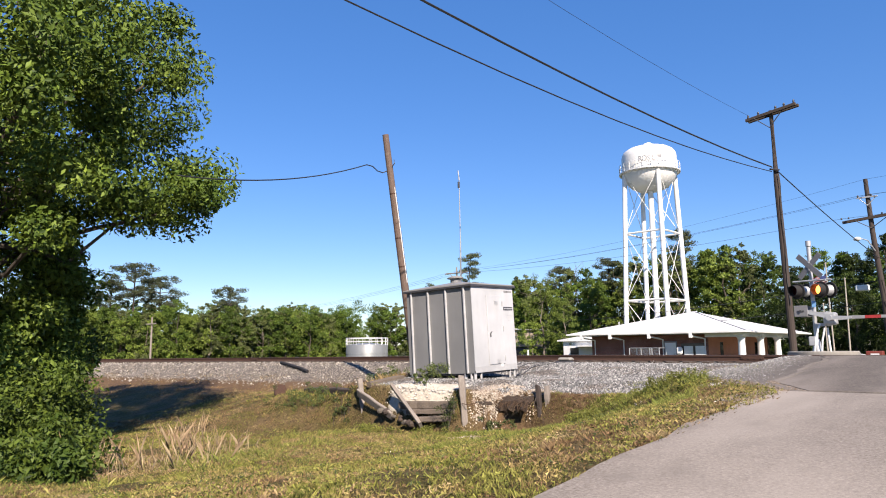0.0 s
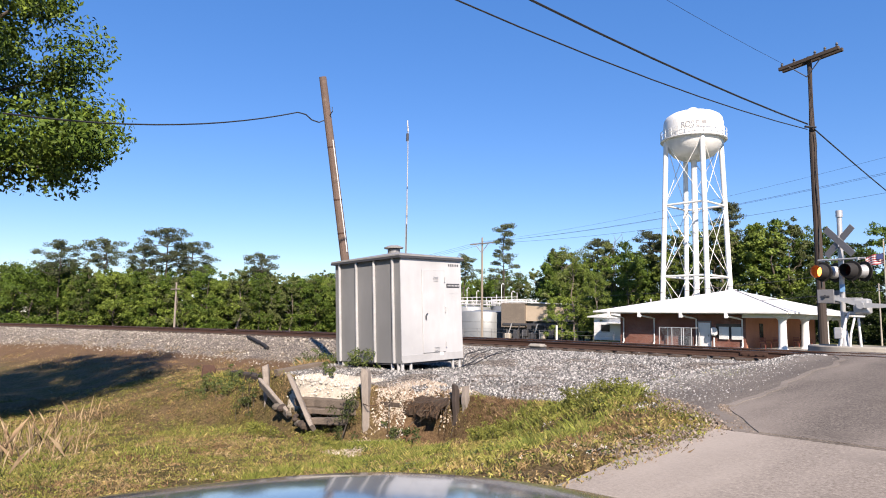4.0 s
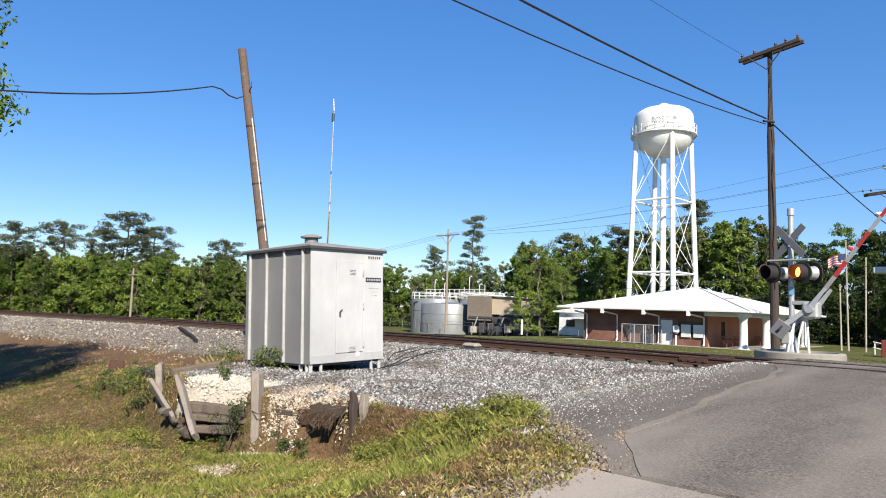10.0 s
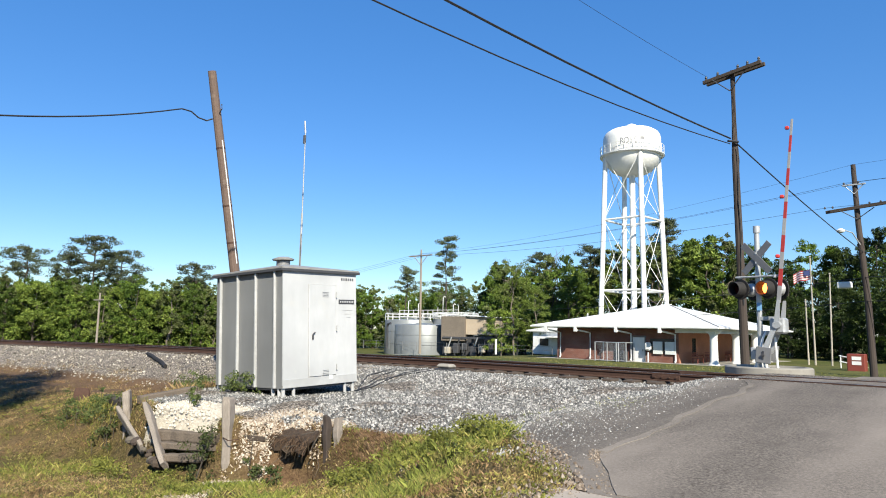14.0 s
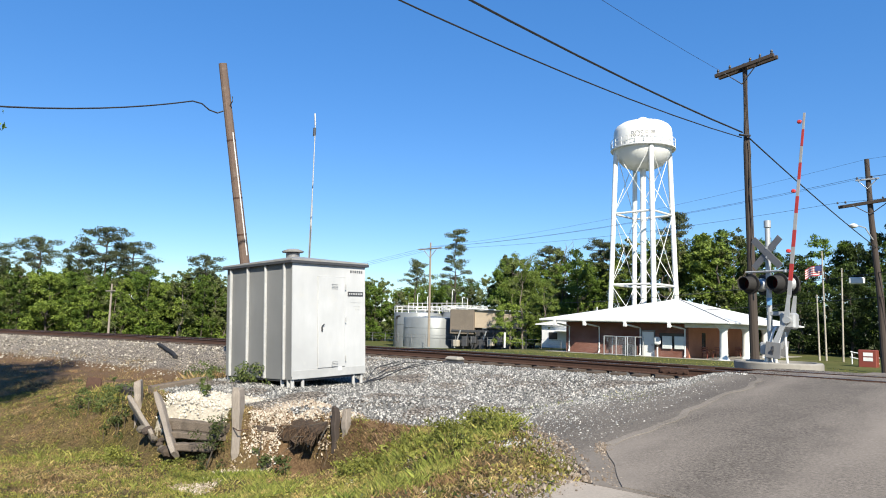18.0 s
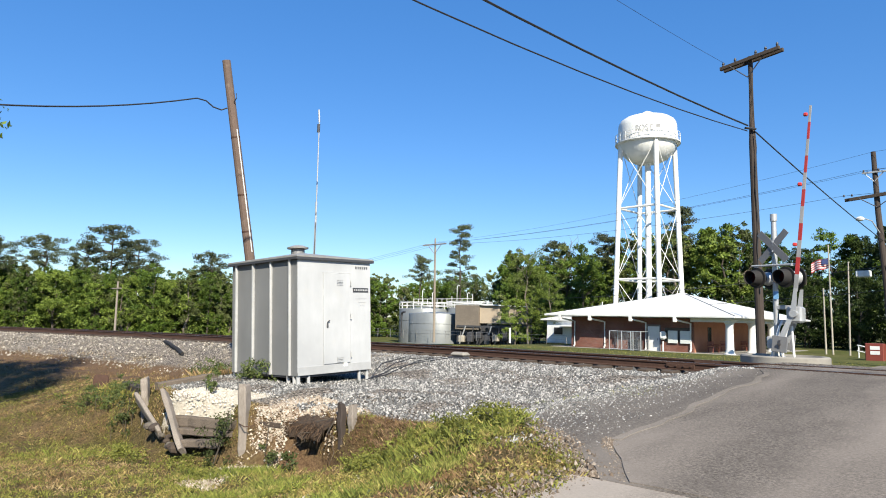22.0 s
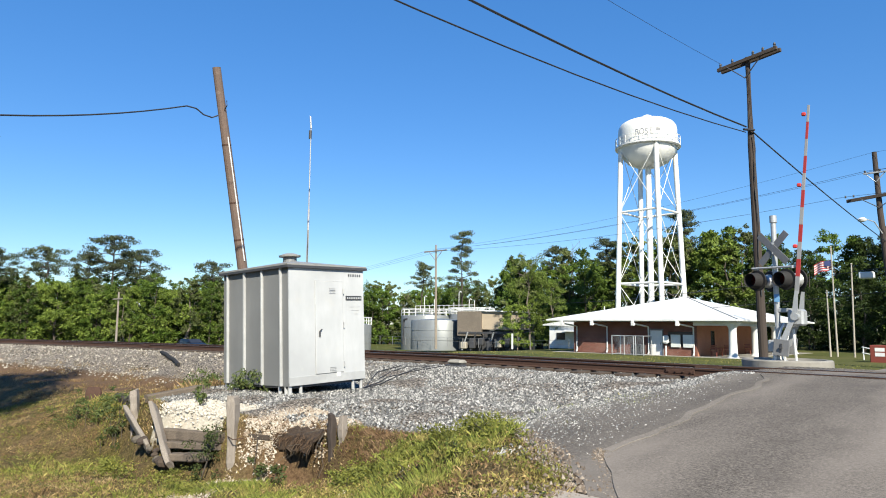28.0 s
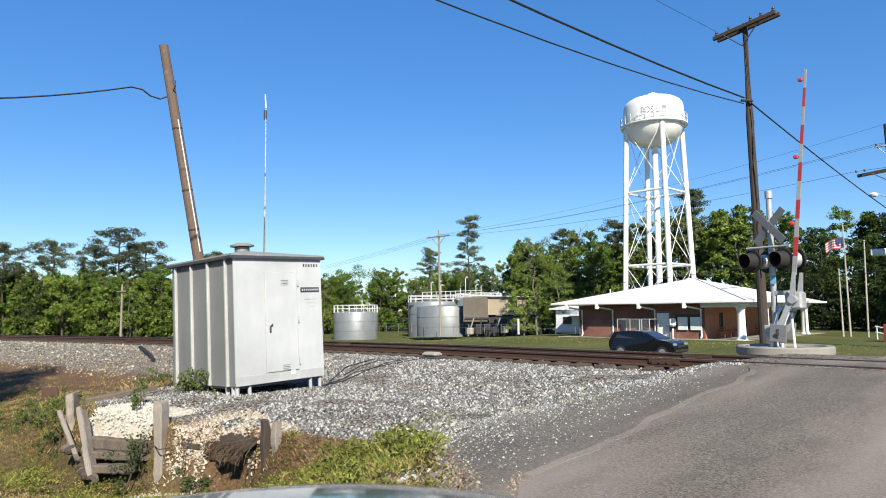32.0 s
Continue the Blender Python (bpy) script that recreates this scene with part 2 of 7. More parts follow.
SOIL = ground_mat()
PALE_EDGE = road_mat("pale_worn_asphalt", (0.09, 0.078, 0.066), (0.21, 0.183, 0.157), (0.12, 0.104, 0.088))
CONCRETE = road_mat("worn_concrete", (0.155, 0.132, 0.112), (0.265, 0.232, 0.20), (0.15, 0.13, 0.112))
ASPHALT = road_mat("grey_asphalt", (0.050, 0.043, 0.037), (0.192, 0.166, 0.143), (0.086, 0.074, 0.064))
OLD_ASPHALT = road_mat("old_dark_asphalt", (0.045, 0.039, 0.034), (0.155, 0.135, 0.117), (0.085, 0.074, 0.064))
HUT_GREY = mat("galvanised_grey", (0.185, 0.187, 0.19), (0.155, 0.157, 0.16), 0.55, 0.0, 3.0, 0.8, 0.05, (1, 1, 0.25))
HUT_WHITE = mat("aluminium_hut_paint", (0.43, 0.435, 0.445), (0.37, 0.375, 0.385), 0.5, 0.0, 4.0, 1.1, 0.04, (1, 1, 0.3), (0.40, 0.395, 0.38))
RIB = mat("pale_rib_metal", (0.477, 0.477, 0.477), (0.375, 0.375, 0.375), 0.45, 0.2, 8, 1, 0.05)
HUT_ROOF = mat("grey_roof_sheet", (0.274, 0.268, 0.261), (0.216, 0.209, 0.196), 0.55, 0.1, 5, 1.5, 0.1, None, (0.163, 0.118, 0.0851))
BLACK = mat("black_rubber", (0.010, 0.009, 0.009), (0.015, 0.013, 0.013), 0.8, 0, 20, 2, 0.1)
DARK_PAINT = mat("dark_grey_paint", (0.05, 0.05, 0.055), (0.035, 0.035, 0.04), 0.5, 0, 20, 2, 0.1)
POLE_BROWN = mat("brown_pole_wood", (0.165, 0.115, 0.092), (0.08, 0.053, 0.042), 0.85, 0, 14, 0.7, 0.5, (6, 6, 0.35), (0.21, 0.165, 0.135))
POLE_GREY = mat("weathered_pole_wood", (0.05848, 0.04272, 0.03512), (0.02928, 0.0216, 0.018), 0.9, 0, 12, 0.5, 0.5, (6, 6, 0.3))
GREY_WOOD = mat("silvered_timber", (0.34, 0.30, 0.262), (0.12, 0.094, 0.075), 0.9, 0, 13, 1.6, 0.9, (8, 8, 0.45), (0.16, 0.125, 0.095))
LAID_WOOD = mat("weathered_laid_timber", (0.19, 0.152, 0.12), (0.05, 0.038, 0.029), 0.9, 0, 13, 1.6, 0.9, (0.5, 8, 8), (0.09, 0.066, 0.048))
TIE_WOOD = mat("tarred_timber", (0.0731, 0.0534, 0.0394), (0.0394, 0.0281, 0.0214), 0.9, 0, 15, 1.2, 0.7, (1, 6, 6))
RUST = mat("rusty_rail_steel", (0.0777, 0.0385, 0.0252), (0.0444, 0.0222, 0.0155), 0.8, 0.25, 18, 1.5, 0.4)
RAIL_TOP = mat("polished_rail_top", (0.36, 0.33, 0.31), (0.28, 0.25, 0.23), 0.35, 0.9, 18, 1.5, 0.1)
WHITE = mat("white_paint", (0.688, 0.688, 0.679), (0.636, 0.636, 0.628), 0.45, 0, 6, 0.8, 0.05)
TOWER_WHITE = mat("tower_white_paint", (0.705, 0.705, 0.688), (0.654, 0.654, 0.636), 0.4, 0, 0.9, 0.3, 0.02, None, (0.585, 0.576, 0.542))
SILVER = mat("galvanised_signal_metal", (0.4381, 0.4459, 0.4537), (0.3653, 0.3731, 0.3809), 0.4, 0.35, 14, 2, 0.08)
GREY_PLATE = mat("grey_counterweight", (0.192, 0.192, 0.197), (0.157, 0.157, 0.163), 0.55, 0.2, 14, 3, 0.1)
BARRIER_RED = mat("red_reflective_sheet", (0.50, 0.035, 0.03), (0.42, 0.03, 0.025), 0.45, 0, 14, 3, 0.02)
LENS = mat("dark_red_lens", (0.06, 0.008, 0.008), (0.045, 0.006, 0.006), 0.2, 0, 30, 3, 0.0)
GLOW_RED = glow_mat("lit_red_lamp", (1.0, 0.20, 0.035), 5.0)
BRICK = None
CONC = mat("pale_concrete", (0.258, 0.242, 0.214), (0.208, 0.192, 0.169), 0.9, 0, 8, 0.9, 0.4, None, (0.146, 0.135, 0.118))
PALE_BARK = mat("pale_limb_bark", (0.182, 0.152, 0.122), (0.114, 0.095, 0.076), 0.95, 0, 9, 1, 0.6)
BARK = mat("grey_bark", (0.0897, 0.0731, 0.0562), (0.045, 0.0366, 0.0281), 0.95, 0, 9, 1, 1.0, (3, 3, 0.6), dist=0.03)
WIRE = mat("black_cable", (0.012, 0.012, 0.014), (0.02, 0.02, 0.022), 0.6, 0, 20, 2, 0)
TANK_STEEL = mat("galvanised_tank_steel", (0.236, 0.248, 0.253), (0.169, 0.18, 0.185), 0.45, 0.25, 0.8, 0.25, 0.03, (1, 1, 0.3), (0.202, 0.208, 0.208))
CREAM = mat("cream_cladding", (0.394, 0.321, 0.242), (0.326, 0.264, 0.197), 0.7, 0, 5, 0.5, 0.05, None, (0.225, 0.18, 0.124))


def brick_mat():
    m, nt, bs = nodes_of("red_brick")
    co = nt.nodes.new("ShaderNodeTexCoord")
    mp = nt.nodes.new("ShaderNodeMapping")
    mp.inputs["Rotation"].default_value = (radians(90), 0, 0)
    nt.links.new(co.outputs["Object"], mp.inputs[0])
    br = nt.nodes.new("ShaderNodeTexBrick")
    br.inputs["Scale"].default_value = 1.0
    br.inputs["Brick Width"].default_value, br.inputs["Row Height"].default_value, br.inputs["Mortar Size"].default_value = 0.21, 0.075, 0.008
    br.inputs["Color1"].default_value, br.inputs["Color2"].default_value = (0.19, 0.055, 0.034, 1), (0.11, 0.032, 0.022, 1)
    br.inputs["Mortar"].default_value = (0.24, 0.19, 0.16, 1)
    nt.links.new(mp.outputs[0], br.inputs["Vector"])
    wide = tex_noise(nt, 0.8, 4, 0.6)
    col = mix_rgb(nt, ramp(nt, wide, 0.4, 0.75), br.outputs[0], (0.106, 0.0355, 0.0213))
    nt.links.new(col, bs.inputs["Base Color"])
    bs.inputs["Roughness"].default_value = 0.9
    return m


def streak_mat(name, a, b):
    """Weathered white roof sheets with faint runs down the slope."""
    return mat(name, a, b, 0.5, 0, 1.2, 0.4, 0.02, None, tuple(c * 0.88 for c in b))


BRICK = brick_mat()
ROOF_WHITE = streak_mat("white_roof_sheet", (0.688, 0.688, 0.679), (0.636, 0.636, 0.619))
DARK_GLASS = mat("dark_window", (0.02, 0.022, 0.025), (0.03, 0.03, 0.035), 0.08, 0, 3, 1, 0)
LEAF_OAK = leaf_mat("oak_leaf", (0.011, 0.025, 0.0042), (0.145, 0.20, 0.027), (0.047, 0.083, 0.0105), 0.9)
LEAF_WOOD = leaf_mat("woodland_leaf", (0.028, 0.056, 0.008), (0.115, 0.17, 0.022), (0.048, 0.082, 0.011), 0.4)
LEAF_LIGHT = leaf_mat("spring_leaf", (0.05, 0.085, 0.012), (0.19, 0.24, 0.042), (0.10, 0.14, 0.022), 0.4)
LEAF_DULL = leaf_mat("dull_budding_leaf", (0.05, 0.068, 0.02), (0.13, 0.15, 0.05), (0.08, 0.098, 0.03), 0.4)
# darker greens: shade in the wood behind the building, put into the colour
LEAF_SHADE = leaf_mat("shaded_wood_leaf", (0.008, 0.016, 0.0035), (0.05, 0.078, 0.011), (0.018, 0.032, 0.006), 0.4)
LEAF_PINE = leaf_mat("pine_needle", (0.04104, 0.05472, 0.02376), (0.0912, 0.1049, 0.05016), (0.05928, 0.07296, 0.03468), 0.3)
LEAF_VINE = leaf_mat("vine_leaf", (0.0304, 0.0532, 0.0137), (0.0912, 0.106, 0.0304), (0.0532, 0.0684, 0.0198), 2.0)
STONES = island_mat("ballast_stone", (0.045, 0.046, 0.048), (0.15, 0.147, 0.143), (0.43, 0.415, 0.39))
DARK_STONE = mat("dark_broken_stone", (0.135, 0.118, 0.0958), (0.0675, 0.0562, 0.0478), 0.95, 0, 9, 2, 0.6)
BANK_STONES = island_mat("cream_ballast_stone", (0.112, 0.0958, 0.0759), (0.264, 0.23, 0.185), (0.394, 0.36, 0.304))
DIRT_STONES = island_mat("brown_dirt_stone", (0.085, 0.062, 0.045), (0.16, 0.122, 0.09), (0.30, 0.25, 0.20))
RUBBLE = island_mat("tan_rubble", (0.167, 0.114, 0.076), (0.35, 0.289, 0.22), (0.471, 0.426, 0.357))
LIME_STONES = island_mat("lime_rubble", (0.405, 0.354, 0.289), (0.491, 0.448, 0.375), (0.549, 0.52, 0.462))
BLADES = grass_mat("grass_blade", ((0.1445, 0.149, 0.02979), (0.19, 0.1826, 0.04682), (0.2722, 0.2005, 0.08086), (0.07235, 0.08512, 0.01702)))
STRAW = grass_mat("dry_straw", ((0.2185, 0.1483, 0.07429), (0.1403, 0.08303, 0.0437), (0.2886, 0.2185, 0.1136), (0.1136, 0.1005, 0.02622)), 3.0)
TALL_STRAW = grass_mat("bleached_stalk", ((0.274, 0.205, 0.122), (0.228, 0.152, 0.0912), (0.319, 0.258, 0.16), (0.167, 0.106, 0.0646)), 5.0)
WEED_BLADE = grass_mat("weed_blade", ((0.129, 0.1494, 0.02816), (0.161, 0.1772, 0.0402), (0.2499, 0.209, 0.07233), (0.05634, 0.07644, 0.01613)), 7.0)


# ---- mesh tools ----
class Mesh:
    """Collects verts and faces for one part."""

    def __init__(self):
        self.v, self.f = [], []

    def add(self, verts, faces, m=None):
        n = len(self.v)
        self.v += [tuple(m @ Vector(p)) if m else tuple(p) for p in verts]
        self.f += [tuple(i + n for i in f) for f in faces]
        return self

    def box(self, c, s, m=None, bev=0.0):
        x, y, z = s[0] / 2, s[1] / 2, s[2] / 2
        if bev <= 0:
            vs = [(c[0] + i * x, c[1] + j * y, c[2] + k * z) for k in (-1, 1) for j in (-1, 1) for i in (-1, 1)]
            fs = [(0, 2, 3, 1), (4, 5, 7, 6), (0, 1, 5, 4), (2, 6, 7, 3), (0, 4, 6, 2), (1, 3, 7, 5)]
            return self.add(vs, fs, m)
        b = min(bev, 0.45 * min(s))
        vs, fs = [], []
        ring = [(-x + b, -y), (x - b, -y), (x, -y + b), (x, y - b), (x - b, y), (-x + b, y), (-x, y - b), (-x, -y + b)]
        inner = [(px * (x - b) / x, py * (y - b) / y) for px, py in ring]
        for pts, zz in ((inner, -z), (ring, -z + b), (ring, z - b), (inner, z)):
            vs += [(c[0] + p[0], c[1] + p[1], c[2] + zz) for p in pts]
        for k in range(3):
            fs += [(k * 8 + i, k * 8 + (i + 1) % 8, k * 8 + 8 + (i + 1) % 8, k * 8 + 8 + i) for i in range(8)]
        fs += [tuple(range(7, -1, -1)), tuple(range(24, 32))]
        return self.add(vs, fs, m)

    def tube(self, p, q, r0, r1=None, seg=10, caps=True, m=None):
        p, q = Vector(p), Vector(q)
        r1 = r0 if r1 is None else r1
        rot = (q - p).to_track_quat("Z", "Y").to_matrix()
        vs = []
        for c, r in ((p, r0), (q, r1)):
            vs += [c + rot @ Vector((math.cos(2 * math.pi * i / seg) * r, math.sin(2 * math.pi * i / seg) * r, 0)) for i in range(seg)]
        fs = [(i, (i + 1) % seg, seg + (i + 1) % seg, seg + i) for i in range(seg)]
        if caps:
            fs += [tuple(range(seg - 1, -1, -1)), tuple(range(seg, 2 * seg))]
        return self.add(vs, fs, m)

    def path(self, pts, r, seg=6, taper=None):
        pts = [Vector(p) for p in pts]
        vs, fs, n = [], [], len(pts)
        for i, p in enumerate(pts):
            d = (pts[min(i + 1, n - 1)] - pts[max(i - 1, 0)])
            rot = d.to_track_quat("Z", "Y").to_matrix()
            rr = r if taper is None else r + (taper - r) * i / (n - 1)
            vs += [p + rot @ Vector((math.cos(2 * math.pi * k / seg) * rr, math.sin(2 * math.pi * k / seg) * rr, 0)) for k in range(seg)]
        for i in range(n - 1):
            fs += [(i * seg + k, i * seg + (k + 1) % seg, i * seg + seg + (k + 1) % seg, i * seg + seg + k) for k in range(seg)]
        fs += [tuple(range(seg - 1, -1, -1)), tuple(range((n - 1) * seg, n * seg))]
        return self.add(vs, fs)

    def lathe(self, c, profile, seg=24, m=None):
        """profile: radius, height pairs from bottom to top round the z axis at c."""
        vs, fs = [], []
        for r, z in profile:
            vs += [(c[0] + math.cos(2 * math.pi * i / seg) * r, c[1] + math.sin(2 * math.pi * i / seg) * r, c[2] + z) for i in range(seg)]
        for k in range(len(profile) - 1):
            fs += [(k * seg + i, k * seg + (i + 1) % seg, k * seg + seg + (i + 1) % seg, k * seg + seg + i) for i in range(seg)]
        fs += [tuple(range(seg - 1, -1, -1)), tuple(range((len(profile) - 1) * seg, len(profile) * seg))]
        return self.add(vs, fs, m)

    def prism(self, outline, y0, y1, m=None):
        """An outline in x, z pushed along y."""
        n = len(outline)
        vs = [(x, y0, z) for x, z in outline] + [(x, y1, z) for x, z in outline]
        fs = [tuple(range(n)), tuple(range(2 * n - 1, n - 1, -1))] + [((i + 1) % n, i, n + i, n + (i + 1) % n) for i in range(n)]
        return self.add(vs, fs, m)

    def data(self, name, material, smooth=False):
        me = bpy.data.meshes.new(name)
        me.from_pydata(self.v, [], self.f)
        me.materials.append(material)
        if smooth:
            me.shade_smooth()
            me.set_sharp_from_angle(angle=radians(40))
        me.update()
        return me


def part(name, shape, material, parent, label="", smooth=False):
    ob = new(name, shape.data(name, material, smooth))
    ob.parent = parent
    return tagged(ob, label)


def thing(name, label, category, m=None, group=""):
    ob = new(name)
    ob.empty_display_size = 0.2
    if m is not None:
        ob.matrix_world = m
    return tagged(ob, label, category, group)


def solo(name, shape, material, label, category, group="", kind="", smooth=False):
    return tagged(new(name, shape.data(name, material, smooth)), label, category, group, kind)


def np_mesh(name, verts, tris, material):
    me = bpy.data.meshes.new(name)
    nv, nf = len(verts), len(tris)
    me.vertices.add(nv)
    me.vertices.foreach_set("co", np.asarray(verts, dtype=np.float32).ravel())
    me.loops.add(nf * 3)
    me.loops.foreach_set("vertex_index", np.asarray(tris, dtype=np.int32).ravel())
    me.polygons.add(nf)
    me.polygons.foreach_set("loop_start", np.arange(0, nf * 3, 3, dtype=np.int32))
    me.materials.append(material)
    me.update(calc_edges=True)
    return me


# ---- the lie of the land ----
def smooth01(a, b, x):
    t = np.clip((x - a) / (b - a), 0, 1)
    return t * t * (3 - 2 * t)


def rail_y(x):
    """Near rail of the track, which bends towards the road side in the west."""
    d = np.clip(-13.0 - x, 0, None)
    return 20.1 - d * d / 330.0


def rail_z(x):
    return 0.9 - 0.0065 * np.clip(-13.0 - x, 0, 60)


def road_z(y):
    z = np.interp(y, [-60.0, 0.0, 3.0, 6.0, 8.0, 10.6, 19.0], [-3.4, -0.19, 0.06, 0.318, 0.43, 0.524, 0.9])
    z = np.where(y > 19.0, 0.9, z)
    return np.where(y > 23.0, 0.9 - (np.clip(y, 23, 58) - 23) * 0.042, z)


def wall_line(x):
    """Front of the gravel terrace along the rotten timber wall."""
    return np.interp(x, [-40, -24, -17, -13.6, -12.0, -10.3, -8.8, -7.2, -6.0, -4.6, -3.5], [15.5, 14.6, 13.4, 12.0, 11.8, 12.15, 12.95, 13.1, 12.7, 12.0, 11.2])


def ground_z(x, y):
    x, y = np.asarray(x, float), np.asarray(y, float)
    ry, rz = rail_y(x), rail_z(x)
    front = wall_line(x)
    side = road_z(y) - 0.022
    low = np.interp(x, [-60, -20, -14, -10, -8, -6, -4.5], [-1.5, -1.15, -0.95, -0.68, -0.5, -0.12, 0.12]) + 0.05 * np.sin(x * 0.9 + y * 0.6)
    kerb = np.interp(y, [9.5, 10.8, 12.0, 13.0], [-3.1, -3.4, -4.9, -5.2])
    low = low + (side - low) * smooth01(kerb - 2.3, kerb - 0.05, x)
    # terrace of gravel between wall and track
    back = np.clip((y - front) / 1.6, 0, 1)
    terrace = np.interp(x, [-14, -12.5, -10, -8, -5], [0.2, 0.24, 0.14, 0.08, 0.22]) + (0.34 - np.interp(x, [-14, -12.5, -10, -8, -5], [0.2, 0.24, 0.14, 0.08, 0.22])) * back
    west = smooth01(-14.0, -16.0, x)
    terrace = terrace + (-0.1 - 0.3 * smooth01(-15, -24, x) - terrace) * west
    wide = np.interp(x, [-18, -16, -14.6, -13.9, -9.9, -8.0, -6, -4], [5.0, 2.6, 1.0, 0.35, 0.22, 0.45, 1.2, 1.0])
    z = low + (terrace - low) * smooth01(front - wide, front + 0.1, y)
    z = z + (np.maximum(z, side) - z) * smooth01(kerb - 1.4, kerb + 0.1, x)
    z = z - 0.75 * np.exp(-np.abs((x + 9.2) / 0.42) ** 4 - np.abs((y - 12.56) / 0.27) ** 4)
    # ballast bank
    bed = rz - 0.24
    bank = smooth01(ry - 4.2, ry - 0.9, y)
    z = z + (np.maximum(bed, z) - z) * bank
    # far side
    lawn = np.interp(y - ry + 20.1, [23.0, 28.0, 36.0, 43.0, 58.0, 4000.0], [0.72, 0.3, -0.35, -0.55, -0.57, -0.6]) - 1.5 * smooth01(-36, -68, x) * smooth01(24, 34, y)
    lawn = lawn - 0.3 * smooth01(-12, -18.5, x) * smooth01(34, 40, y) * (1 - smooth01(47, 55, y)) * (1 - smooth01(-36, -60, x))
    lawn = lawn + 0.55 * smooth01(-45, -66, x) * smooth01(34, 40, y) * (1 - smooth01(47, 55, y))
    lawn = lawn - 1.5 * smooth01(-17, -30, x) * smooth01(ry + 3.4, ry + 7.0, y) * (1 - smooth01(34, 40, y))
    z = np.where(y > ry + 3.2, z + (lawn - z) * smooth01(ry + 3.2, ry + 6.0, y), z)
    z = np.where((x > -3.4) & (x < 3.6), np.minimum(z, road_z(y) - 0.03), z)
    return z


def ground_masks(x, y):
    ry = rail_y(x)
    front = wall_line(x)
    g = smooth01(front - 0.1, front + 0.6, y) * (1 - smooth01(ry + 3.4, ry + 4.6, y))
    g = np.where(x < -15, smooth01(ry - 3.7, ry - 2.5, y) * (1 - smooth01(ry + 3.4, ry + 4.6, y)), g)
    lime = smooth01(-12.8, -12.3, x) * (1 - smooth01(-11.0, -10.5, x)) * smooth01(front - 0.16, front - 0.02, y) * (1 - smooth01(front + 0.6, front + 1.1, y))
    run = np.interp(y, [10.6, 11.2, 11.6, 12.0, 12.6], [-9.1, -9.55, -9.85, -9.98, -9.8])
    lime = np.maximum(lime, np.exp(-np.abs((x - run) / np.interp(y, [10.4, 12.2, 13.0], [0.6, 0.38, 0.6])) ** 3) * smooth01(11.0, 11.7, y) * (1 - smooth01(12.4, 12.9, y)) * 0.3)
    lawn = smooth01(ry + 4.0, ry + 7.0, y)
    g = np.maximum(g, 0.42 * np.exp(-((x + 4.3) / 1.0) ** 2 - ((y - 11.5) / 0.7) ** 2))
    dry = smooth01(-13.0, -14.8, x) * smooth01(ry - 6.8, ry - 4.8, y) * (1 - smooth01(ry - 3.4, ry - 2.4, y)) * 0.9
    dry = np.maximum(dry, np.exp(-((x + 9.2) / 1.3) ** 2 - ((y - 12.45) / 0.5) ** 2))
    return g, lime, lawn, np.clip(dry, 0, 1)


def build_ground():
    def axis(lo, hi, fine_lo, fine_hi, step):
        pts = list(np.arange(fine_lo, fine_hi + 1e-6, step))
        s, p = step, fine_lo
        while p > lo:
            s *= 1.22
            p -= s
            pts.insert(0, p)
        s, p = step, fine_hi
        while p < hi:
            s *= 1.22
            p += s
            pts.append(p)
        return np.array(pts)

    xs, ys = axis(-2500, 2500, -30, 4, 0.2), axis(-1500, 2500, 2, 26, 0.2)
    gx, gy = np.meshgrid(xs, ys)
    gz = ground_z(gx, gy)
    rough = np.array([noise.noise((float(a) * 1.1, float(b) * 1.1, 3.0)) for a, b in zip(gx.ravel(), gy.ravel())]).reshape(gx.shape)
    near = (gx < -3.2) & (gx > -60) & (gy < 24)
    kerb = np.interp(gy, [9.5, 10.8, 12.0, 13.0], [-3.1, -3.4, -4.9, -5.2])
    gz = gz + np.where(near, rough * 0.07, 0) * (1 - smooth01(kerb - 0.9, kerb - 0.1, gx))
    nx, ny = len(xs), len(ys)
    me = bpy.data.meshes.new("ground")
    idx = np.arange(nx * ny).reshape(ny, nx)
    quads = np.stack([idx[:-1, :-1], idx[:-1, 1:], idx[1:, 1:], idx[1:, :-1]], -1).reshape(-1, 4)
    me.vertices.add(nx * ny)
    me.vertices.foreach_set("co", np.stack([gx, gy, gz], -1).astype(np.float32).ravel())
    me.loops.add(len(quads) * 4)
    me.loops.foreach_set("vertex_index", quads.astype(np.int32).ravel())
    me.polygons.add(len(quads))
    me.polygons.foreach_set("loop_start", np.arange(0, len(quads) * 4, 4, dtype=np.int32))
    me.materials.append(SOIL)
    for key, val in zip(("gravel", "lime", "lawn", "dry"), ground_masks(gx, gy)):
        at = me.attributes.new(key, "FLOAT", "POINT")
        at.data.foreach_set("value", np.asarray(val, dtype=np.float32).ravel())
    me.update(calc_edges=True)
    me.shade_smooth()
    tagged(new("ground", me), "rough grass, ballast and lawn ground with a ditch", "ground", kind="structure")


